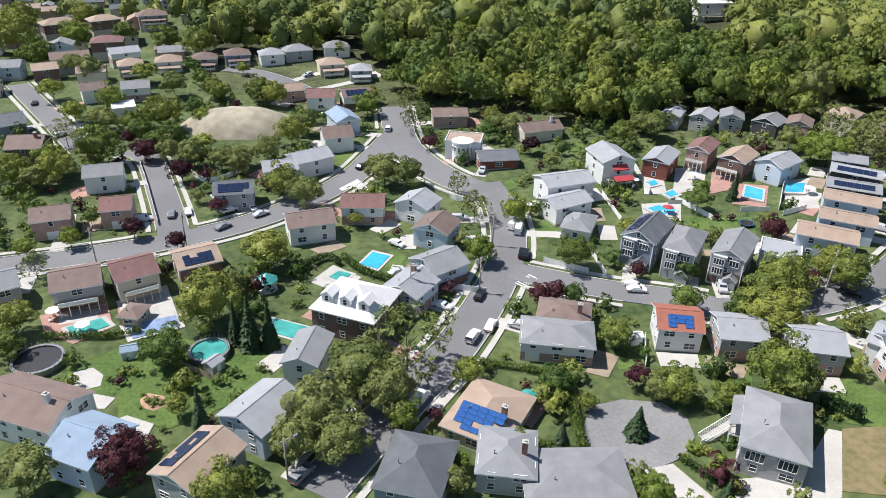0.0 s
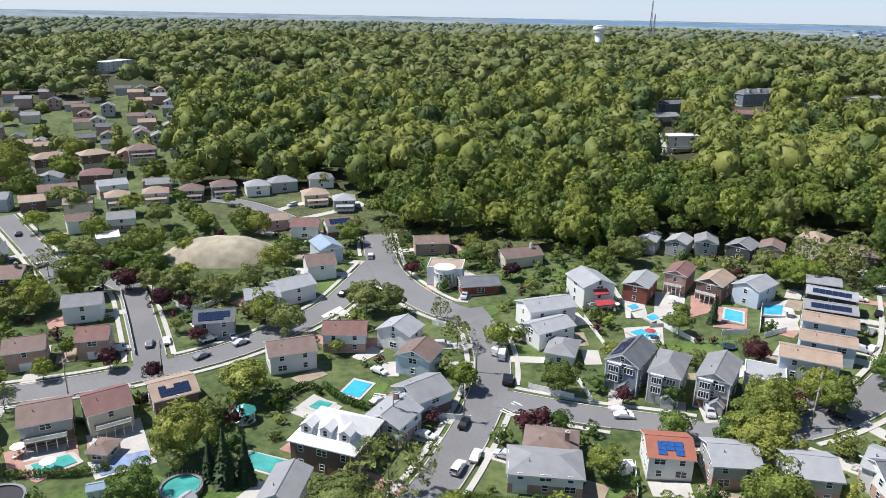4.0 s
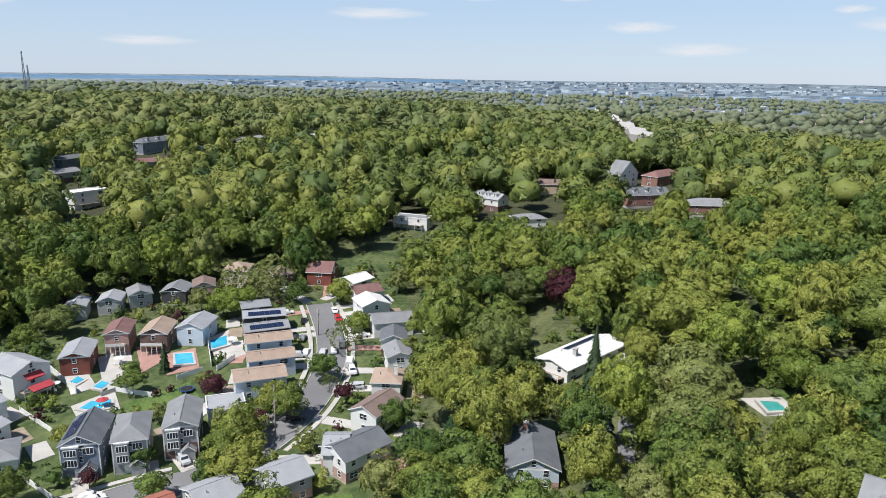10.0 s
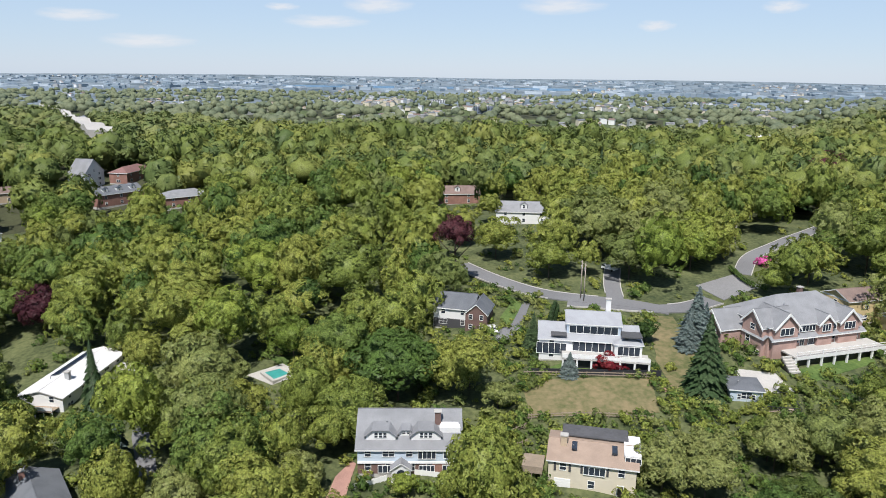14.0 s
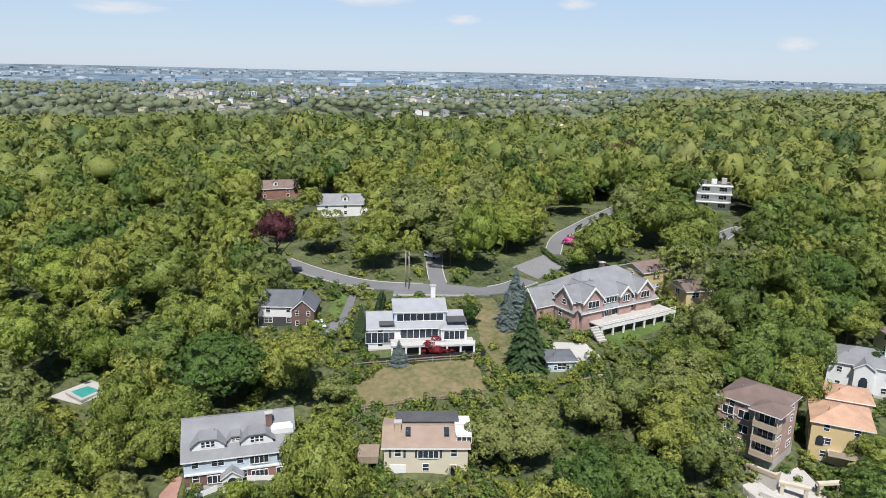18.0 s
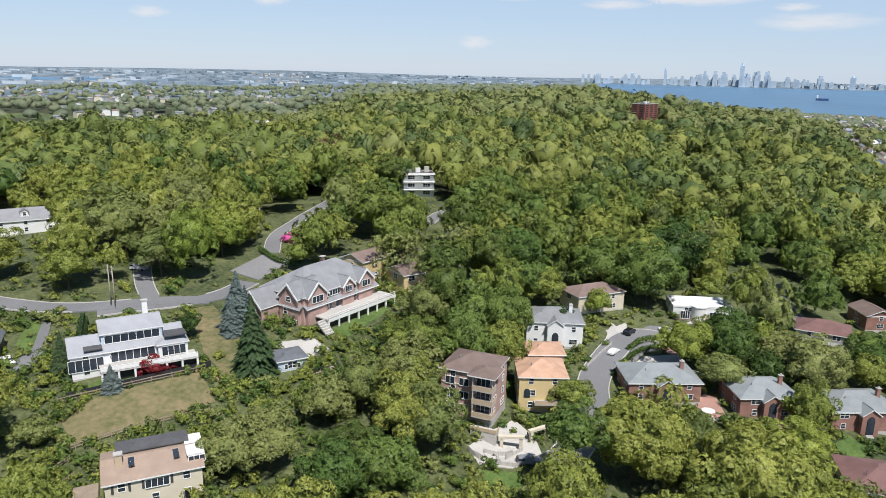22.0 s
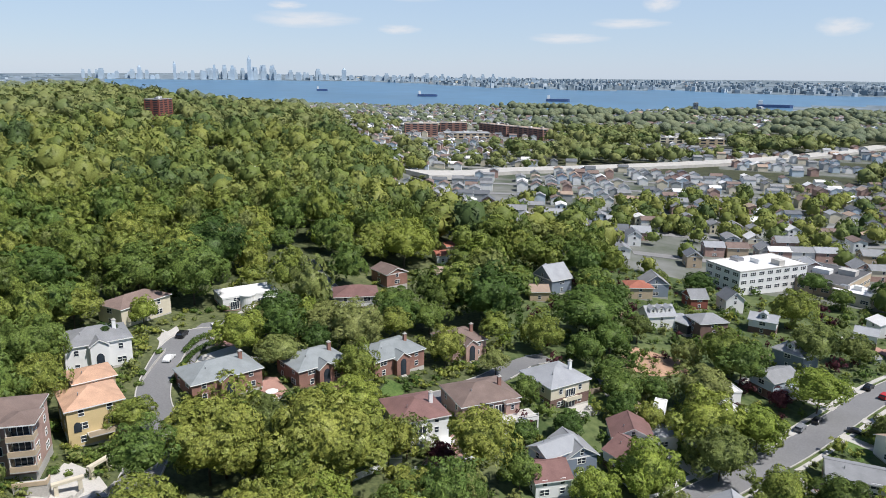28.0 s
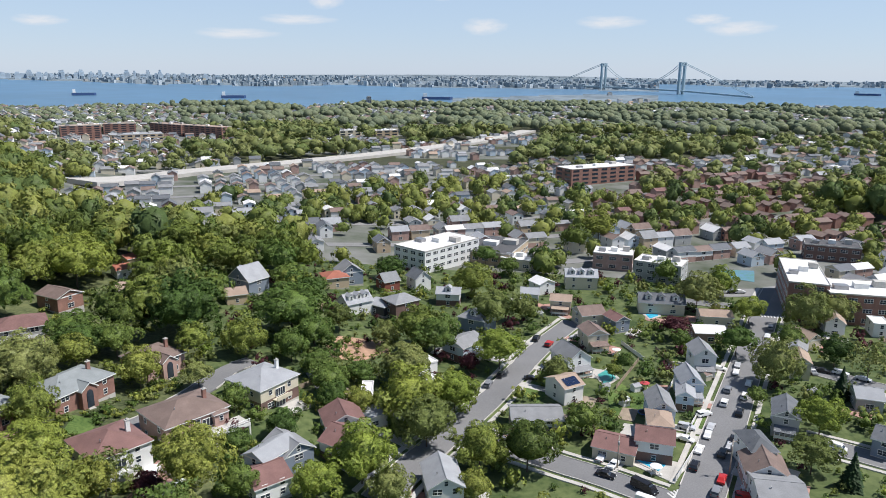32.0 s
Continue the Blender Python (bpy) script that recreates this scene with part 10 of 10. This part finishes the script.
for _k, (_mid, _half, _front, _wall) in enumerate(HOMES):
    if not (_mid.x < 0 and _mid.y < 0 or _mid.y > 100) or _mid.length > 330:
        continue
    _p, _w = min(STREET, key=lambda s: (s[0] - _mid.xy).length)
    _d = (_p - _mid.xy).length
    if _half + 3 < _d < 32:
        _u = (_p - _mid.xy).normalized()
        _s = Vector((_u.y, -_u.x))
        _o = _s * (_half * 0.45 * (1 if _k % 2 else -1))
        _a, _b = _mid.xy + _u * (_half * 0.6) + _o, _p - _u * (_w / 2 - 0.3) + _o
        drive([tuple(_a + _s * 1.7), tuple(_b + _s * 1.7), tuple(_b - _s * 1.7), tuple(_a - _s * 1.7)], PAVER if _k % 5 == 0 else CONCRETE)
        _c = _mid.xy - _u * (_half + 3.0)
        drive([tuple(_c + _s * 4 + _u * 2.5), tuple(_c - _s * 4 + _u * 2.5), tuple(_c - _s * 3.5 - _u * 2), tuple(_c + _s * 4 - _u * 2)], (CONCRETE, PAVER, CONCRETE, WOOD)[_k % 4], "terrace")
        if _k % 3 == 0 and _d > _half + 7:
            _q = _a + (_b - _a) * 0.5
            car(_q.x, _q.y, math.degrees(math.atan2(_u.y, _u.x)), ("white", "black", "grey", "silver", "blue", "red")[_k % 6], ("sedan", "suv")[_k % 2])


def gardens(az0, az1, r0, r1, gap, seed, chance):
    rng = np.random.default_rng(seed)
    r = r0
    while r < r1:
        n = int(radians(az1 - az0) * r / gap)
        for i in range(n):
            az = az0 + (az1 - az0) * (i + rng.random()) / n
            q = r + rng.uniform(-0.5, 0.5) * gap
            x, y = q * math.sin(radians(az)), q * math.cos(radians(az))
            roll, kind = rng.random(), ("green", "dark", "olive", "dark", "red", "green", "lime", "fir")[rng.integers(8)]
            if roll > chance or line_gap(x, y) < 3.4 or not free_of_homes(x, y):
                continue
            R = rng.uniform(1.8, 3.2) if rng.random() < 0.36 else rng.uniform(0.8, 1.6)
            v, f = SHRUB[rng.integers(3)]
            vs, fs, n0 = SHRUBS.setdefault(kind if kind != "fir" else "dark", [[], [], [0]])
            vs.append(v * np.array([R, R, R * rng.uniform(0.9, 1.5)]) + np.array([x, y, ground(x, y) + R * 0.7]))
            fs.append(f + n0[0])
            TONE.setdefault(kind if kind != "fir" else "dark", []).append(tones((v, f), rng.random()))
            n0[0] += len(v)
        r += gap


SHRUBS, TONE = {}, {}
SHRUB = [crown(np.random.default_rng(40 + i), 7, 84, 0.32, 0.85, 1) for i in range(3)]


def inside(x, y, poly):
    hit = False
    for (x0, y0), (x1, y1) in zip(poly, [*poly[1:], poly[0]]):
        if (y0 > y) != (y1 > y) and x < (x1 - x0) * (y - y0) / (y1 - y0) + x0:
            hit = not hit
    return hit


def free_of_homes(x, y):
    return (all(math.hypot(x - m.x, y - m.y) > h + 1.2 for m, h, _, _ in HOMES) and all(math.hypot(x - cx, y - cy) > cr for cx, cy, cr in OPEN)
            and not any(math.hypot(x - c[0], y - c[1]) < c[2] and inside(x, y, poly) for c, poly in PAVED))


OPEN = [(cx, cy, cr) for cx, cy, cr, reach in CLEAR if reach == 20]
gardens(-38, 43, 70, 290, 4.8, 3, 0.55)
gardens(166, 222, 90, 330, 4.7, 4, 0.72)
_ru = np.random.default_rng(77)
for _cx, _cy, _cr, _reach in list(CLEAR):
    if _reach == 22:
        for _i in range(18):
            _a, _q = _ru.uniform(0, 6.28), (_cr + 3) * math.sqrt(_ru.random())
            _x, _y, _rr = _cx + math.cos(_a) * _q, _cy + math.sin(_a) * _q, _ru.uniform(0.5, 1.5)
            if free_of_homes(_x, _y) and line_gap(_x, _y) > 2:
                _kind = ("green", "olive", "green", "lime", "dark")[_i % 5]
                _v, _f = SHRUB[_i % 3]
                _vs, _fs, _n0 = SHRUBS.setdefault(_kind, [[], [], [0]])
                _vs.append(_v * np.array([_rr, _rr, _rr * 0.8]) + np.array([_x, _y, ground(_x, _y) + _rr * 0.5]))
                _fs.append(_f + _n0[0])
                TONE.setdefault(_kind, []).append(tones((_v, _f), _ru.random()))
                _n0[0] += len(_v)
for _kind, (_v, _f, _n) in SHRUBS.items():
    tagged(new("garden_shrubs", leaf_mesh("garden_shrubs", np.concatenate(_v), np.concatenate(_f), KINDS[_kind][0], np.concatenate(TONE[_kind]))),
           f"scattered {KINDS[_kind][1]} garden shrubs and small trees", "shrubs", kind="stuff")

# ---- the town to the east, and far roofs ----
TOWN_TURN = 13.0


def town_free(x, y, az, r):
    if wooded(az, r) > 0.53 or wet(az, r):
        return False
    if any(math.hypot(x - m.x, y - m.y) < h + 7 for m, h, _, _ in HOMES):
        return False
    return all(math.hypot(x - cx, y - cy) > cr + 3 for cx, cy, cr, reach in BIG)


BIG = [c for c in CLEAR if c[2] > 12] + [(p.x, p.y, w / 2 + 4, 0) for p, w in STREET]
_rw = random.Random(31)
_c, _s = math.cos(radians(TOWN_TURN)), math.sin(radians(TOWN_TURN))
_spots = []
for _i in range(-190, 60):
    for _j in range(-170, 10):
        _u, _v = _i * 11.5 + _rw.uniform(-0.8, 0.8), _j * 27.0 + (_j % 2) * 5
        _x, _y = _u * _c - _v * _s, _u * _s + _v * _c
        _r0 = math.hypot(_x, _y)
        if not 345 < _r0 < 2050:
            continue
        _az = math.degrees(math.atan2(_x, _y)) % 360
        if not 150 < _az < 223 or _rw.random() < 0.2 + 0.38 * (_r0 > 1000) or _i % 9 == 0:
            continue
        if _r0 < 900 and not town_free(_x, _y, _az, _r0) or wooded(_az, _r0) > 0.53 or wet(_az, _r0):
            continue
        _spots.append((_r0, _az, _x, _y))
_spots.sort()
_walls = ["white", "cream", "grey", "blue", "white", "pink", "tan"]
_tiles = ["grey", "pale", "dark", "brown", "grey", "pale", "white", "grey"]
for _r0, _az, _x, _y in _spots[:60]:
    house(_x, _y, ground(_x, _y), TOWN_TURN + 180 + _rw.choice((0, 90)), _rw.uniform(7, 9), _rw.uniform(9, 12), _rw.uniform(5, 6.5), "gable", "q", _rw.choice(_walls), _rw.choice(_tiles), _rw.uniform(0.4, 0.7))
_all = [SIDING[k] for k in ("white", "cream", "grey", "blue", "pink", "brick")] + [ROOFING[k] for k in ("grey", "pale", "dark", "brown", "tan", "white", "maroon")] + [GLASS]


def far_home(s, x, y, z, turn, w, d, h, wall, roof, pitch, rows=2):
    m = pose(x, y, z, 0, 0, turn)
    for shape, k in ((body_shape(w, d, h, "gable", "q", pitch, 2), wall),):
        s.add([m @ Vector(v) for v in shape.v], shape.f, k)
    rs, _ = roof_shape(w, d, h, "gable", "q", pitch, 0.4)
    s.add([m @ Vector(v) for v in rs.v], rs.f, roof)
    if rows:
        for f in range(2):
            for u in (-0.25, 0.25):
                for flip in (m, m @ pose(0, d, 0, 0, 0, 180)):
                    b = Shape().box(u * w - 0.6, u * w + 0.6, -0.08, 0.02, 1.0 + 2.7 * f, 2.4 + 2.7 * f)
                    s.add([flip @ Vector(v) for v in b.v], b.f, 13)


for _j in range(-30, 6, 2):
    _run = []
    for _i in range(-60, 40):
        _u, _v = _i * 22.0, _j * 27.0 + 14
        _x, _y = _u * _c - _v * _s, _u * _s + _v * _c
        _az, _r0 = math.degrees(math.atan2(_x, _y)) % 360, math.hypot(_x, _y)
        if 330 < _r0 < 800 and 160 < _az < 222 and town_free(_x, _y, _az, _r0):
            _run.append((_x, _y))
        else:
            if len(_run) > 2:
                tagged(ribbon("street", _run, -4, 4, 0.2, ASPHALT_OLD), "grey street between rows of houses", "road", kind="structure")
            _run = []
_st = Shape()
for _r0, _az, _x, _y in _spots[60:]:
    _red = 199 < _az < 224 and 430 < _r0 < 720
    far_home(_st, _x, _y, ground(_x, _y), TOWN_TURN + 180 + _rw.choice((0, 0, 0, 90)), _rw.uniform(6.3, 8.3) * (1.5 if _r0 > 1200 else 1), _rw.uniform(8, 11), _rw.uniform(4.5, 6.5),
             _rw.choice((4, 5)) if _red else _rw.choice((0, 0, 0, 1, 2, 3, 4)), _rw.choice((12, 9, 9)) if _red else 6 + _rw.choice((0, 0, 0, 1, 2, 2, 3, 3, 4, 5)), _rw.uniform(0.35, 0.6), _r0 < 480)
tagged(new("town_houses", _st.mesh("town_houses", _all)), "rows of small pale gabled town houses", "houses", kind="stuff")

# roofs showing among the woods to the west and on the far plain
_fp = Shape()
for _i in range(4600):
    _az = _rw.uniform(46, 222) if _i % 3 else _rw.uniform(58, 114)
    _r0 = 2050 + 7000 * _rw.random() ** 1.6 if _i % 2 else _rw.uniform(640, 2300)
    if wet(_az, _r0) or wooded(_az, min(_r0, 3000)) > 0.7 or (_r0 < 2050 and _az > 150):
        continue
    _p, _q = far(_az, _r0, (ground(1998 * math.sin(radians(_az)), 1998 * math.cos(radians(_az))) if _r0 > 1999 else ground(_r0 * math.sin(radians(_az)), _r0 * math.cos(radians(_az)))) + 3)
    if noise.noise(Vector((_p.x, _p.y, 5)) / 260) < -0.05:
        continue
    _w, _d, _h = _rw.uniform(9, 14) * (1 + max(0, _r0 - 900) / 4500), _rw.uniform(8, 16), _rw.uniform(5, 11)
    far_home(_fp, _p.x, _p.y, _p.z, _rw.uniform(0, 180), _w * _q, _d * _q, _h * _q, _rw.choice((0, 1, 2, 2)), 6 + _rw.choice((0, 0, 1, 2, 3, 4)), 0.35, False)
tagged(new("distant_roofs", _fp.mesh("distant_roofs", _all)), "pale roofs scattered over the distant plain", "houses", kind="stuff")
_fs = Shape()
# Wall and roof colours with bluish haze already mixed in for distance.
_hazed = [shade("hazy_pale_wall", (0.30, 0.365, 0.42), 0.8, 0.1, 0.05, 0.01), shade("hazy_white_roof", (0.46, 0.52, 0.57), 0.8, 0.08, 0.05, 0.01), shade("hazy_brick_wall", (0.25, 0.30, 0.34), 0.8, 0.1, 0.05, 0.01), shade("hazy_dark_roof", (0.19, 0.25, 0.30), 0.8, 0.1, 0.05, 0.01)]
for _i in range(5200):
    _shore = _i % 2
    _az = _rw.uniform(150, 223) if _shore else _rw.uniform(28, 134)
    _r0 = 4300 + 5500 * _rw.random() ** 1.3 if _shore else 3600 + 6500 * _rw.random() ** 1.2
    if wet(_az, _r0) or noise.noise(Vector((_az * 0.6, _r0 / 500, 2))) < (-0.25 if _shore else -0.05):
        continue
    _p, _q = far(_az, _r0, -4)
    _w, _d, _h = (_rw.uniform(14, 40), _rw.uniform(12, 25), _rw.uniform(8, 26)) if _shore else (_rw.uniform(20, 110), _rw.uniform(20, 60), _rw.uniform(6, 13))
    _m = pose(_p.x, _p.y, _p.z, 0, 0, _rw.uniform(0, 180))
    _b = Shape().box(-_w / 2 * _q, _w / 2 * _q, -_d / 2 * _q, _d / 2 * _q, -4, _h * _q)
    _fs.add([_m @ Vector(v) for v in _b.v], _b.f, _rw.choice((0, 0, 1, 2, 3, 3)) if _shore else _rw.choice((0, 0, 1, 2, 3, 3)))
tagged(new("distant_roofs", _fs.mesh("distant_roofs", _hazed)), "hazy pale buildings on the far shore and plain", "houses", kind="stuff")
_wt = Shape()
_taken = []
for _i in range(330):
    _az, _r0 = _rw.uniform(-42, -19), _rw.uniform(330, 640)
    _x, _y = _r0 * math.sin(radians(_az)), _r0 * math.cos(radians(_az))
    if any(math.hypot(_x - m.x, _y - m.y) < h + 8 for m, h, _, _ in HOMES):
        continue
    if any(math.hypot(_x - _a, _y - _b) < 15 for _a, _b in _taken):
        continue
    _taken.append((_x, _y))
    far_home(_wt, _x, _y, ground(_x, _y), _rw.choice((20, 110)) + 180, 8.5, 11, 5.2, _rw.choice((0, 1, 2, 4)), 6 + _rw.choice((0, 2, 3, 3, 4)), 0.45)
    CLEAR.append((_x, _y, 8, 15))
tagged(new("western_houses", _wt.mesh("western_houses", _all)), "far small houses among garden trees", "houses", kind="stuff")
lay_pavements()

# ---- woodland and far town ----
def spots(az0, az1, r0, r1, gap):
    """Places strewn evenly over a sector, each kept by the wood's thickness there and by what must stay clear."""
    rng = np.random.default_rng(int(r0) + 11)
    out = []
    r = r0
    while r < r1:
        step = gap / r * 57.3
        n = int((az1 - az0) / step)
        for i in range(n):
            az = az0 + (i + rng.uniform(0, 1)) * step
            q = r + rng.uniform(-0.5, 0.5) * gap
            if rng.random() > wooded(az, q) or wet(az, q):
                continue
            x, y = q * math.sin(radians(az)), q * math.cos(radians(az))
            if r > 600 and sunk(x, y, q):
                continue
            if r < 1700 and not free(x, y, q):
                continue
            out.append((az, q, x, y))
        r += gap * 0.9
    return out, rng


def sunk(x, y, q):
    """Whether a place lies deep in a hollow behind higher woods."""
    top = (ground(x, y) + 24 - CAM_Z) / q
    return any((ground(x * k / 12, y * k / 12) + 6 - CAM_Z) / (q * k / 12) > top for k in range(4, 12))


_K = np.array(CLEAR)
_KR = np.hypot(_K[:, 0], _K[:, 1])


def free(x, y, q):
    dx, dy = x - _K[:, 0], y - _K[:, 1]
    along = -(dx * _K[:, 0] + dy * _K[:, 1]) / _KR
    across = np.abs(dx * _K[:, 1] - dy * _K[:, 0]) / _KR
    return not ((dx * dx + dy * dy < _K[:, 2] ** 2) | ((along > 0) & (along < _K[:, 3]) & (across < _K[:, 2] * 0.8))).any()


def woodland(name, label, az0, az1, r0, r1, gap, shapes, size, mats):
    """A wood in one object for each kind of leaf; mats: pairs of a leaf material and its share of the trees."""
    where, rng = spots(az0, az1, r0, r1, gap)
    bins = [([], [], [], [0]) for _ in mats]
    for az, r, x, y in where:
        v, f = shapes[rng.integers(len(shapes))]
        pick, k = rng.random() + 0.15 * noise.noise(Vector((x, y, 7)) / 60), 0
        while k < len(mats) - 1 and pick > mats[k][1]:
            pick -= mats[k][1]
            k += 1
        vs, fs, ts, n = bins[k]
        thin = wooded(az, r) < 0.52
        R = min(gap * size, 16.0) * rng.uniform(0.46, 0.85) * (0.7 if thin else 1)
        h = R * rng.uniform(0.75, 1.0) + (2 if thin else 3 + 8 * rng.random() if r < 600 else 3 + 4 * rng.random())
        a = rng.uniform(0, 6.28)
        c, s = math.cos(a), math.sin(a)
        q = np.stack([(v[:, 0] * c - v[:, 1] * s) * R, (v[:, 0] * s + v[:, 1] * c) * R, v[:, 2] * R * (rng.uniform(1.0, 1.45) if r < 600 else rng.uniform(0.8, 1.1))], 1)
        if r > 2000:
            p, sc = far(az, r, ground(x, y) + h * 0.5)
            q *= sc
        else:
            p = (x, y, ground(x, y) + h - R * 0.4)
        vs.append(q + np.array(p))
        fs.append(f + n[0])
        ts.append(tones((v, f), np.clip(rng.normal(0.46 + (0.16 if 40 < az < 112 else -0.04), 0.2) + 0.4 * noise.noise(Vector((x, y, 0)) / 90), 0.02, 0.98)))
        n[0] += len(v)
    for (mat, _), (vs, fs, ts, n) in zip(mats, bins):
        if vs:
            tagged(new(name, leaf_mesh(name, np.concatenate(vs), np.concatenate(fs), mat, np.concatenate(ts))), label, "woodland", kind="stuff")


_g = np.random.default_rng(21)
FINE = [crown(_g, 22 + 4 * i, 2500, 0.092, (0.85, 1.0, 0.8)[i % 3], lean=0.26) for i in range(4)]
MID = [crown(_g, 16 + 3 * i, 470, 0.186, (0.85, 1.0, 0.75)[i % 3]) for i in range(6)]
SMALL = [leafy(_g, 9 + i % 4, 10, 5, 96, 0.3) for i in range(8)]
LESS = [leafy(_g, 7 + i % 3, 8, 4, 38, 0.42) for i in range(8)]
TINY = [dome(_g, 0, 0) for _ in range(5)]
_kinds = ((LEAF, 0.62), (LEAF_DARK, 0.25), (LEAF_BUD, 0.08), (LEAF_LIME, 0.05))
_hill = ((LEAF_HILL, 0.76), (LEAF_DEEP, 0.21), (LEAF_RED, 0.001), (LEAF_BUD, 0.029))
woodland("slope_woodland", "dense spring-green broadleaved trees on the nearest slopes", 40, 168, 84, 175, 9.6, FINE, 0.98, _kinds)
woodland("near_woodland", "dense spring-green broadleaved woodland on the slopes", -42, 177, 180, 330, 9.8, MID, 1.0, _kinds)
woodland("hillside_woodland", "dense broadleaved woodland covering the hills", -42, 222, 330, 600, 12, SMALL, 1.0, _hill)
woodland("upper_woodland", "dense broadleaved woodland on the upper slopes", -42, 222, 600, 1150, 19, LESS, 1.0, ((LEAF_UPPER, 0.9), (LEAF_DEEP, 0.1)))
woodland("distant_woodland", "far broadleaved trees among the roofs by the bay", 150, 222, 1150, 2300, 24, TINY, 0.62, ((LEAF_FAR_HAZED, 1.0),))
woodland("distant_woodland", "far broadleaved woodland on the ridges", -42, 150, 1150, 3400, 46, TINY, 1.0, ((LEAF_FAR_HAZED, 1.0),))


_S = _K[_K[:, 3] != 22]


def scrub(az0, az1, r0, r1, gap):
    """Low growth on the open ground of the slopes, below the trees."""
    rng = np.random.default_rng(90 + int(r0))
    bins = {}
    r = r0
    while r < r1:
        n = int(radians(az1 - az0) * r / gap)
        for i in range(n):
            az, q = az0 + (az1 - az0) * (i + rng.random()) / n, r + rng.uniform(-0.5, 0.5) * gap
            x, y = q * math.sin(radians(az)), q * math.cos(radians(az))
            if wooded(az, q) < 0.8 or free(x, y, q) or ((x - _S[:, 0]) ** 2 + (y - _S[:, 1]) ** 2 < (_S[:, 2] * 0.8) ** 2).any() or line_gap(x, y) < 2.5 or not free_of_homes(x, y):
                continue
            if any(math.hypot(x - c[0], y - c[1]) < c[2] and inside(x, y, poly) for c, poly in LAWNS):
                continue
            R = rng.uniform(0.7, 1.2) if rng.random() < 0.6 else rng.uniform(1.2, 2.4)
            v, f = SCRUB[rng.integers(4)]
            vs, fs, ts, n0 = bins.setdefault(("green", "dark", "green", "olive", "dark")[rng.integers(5)], ([], [], [], [0]))
            vs.append(v * np.array([R, R, R * rng.uniform(0.7, 1.2)]) + np.array([x, y, ground(x, y) + R * 0.45]))
            fs.append(f + n0[0])
            ts.append(tones((v, f), rng.random()))
            n0[0] += len(v)
        r += gap * 0.9
    for kind, (vs, fs, ts, n0) in bins.items():
        tagged(new("scrub", leaf_mesh("scrub", np.concatenate(vs), np.concatenate(fs), KINDS[kind][0], np.concatenate(ts))), f"low {KINDS[kind][1]} scrub and saplings on the slopes", "scrub", kind="stuff")


SCRUB = [crown(_g, 7, 46, 0.42, 0.85, 1) for _ in range(4)]
scrub(44, 166, 84, 205, 2.4)
scrub(40, 168, 205, 330, 5.0)
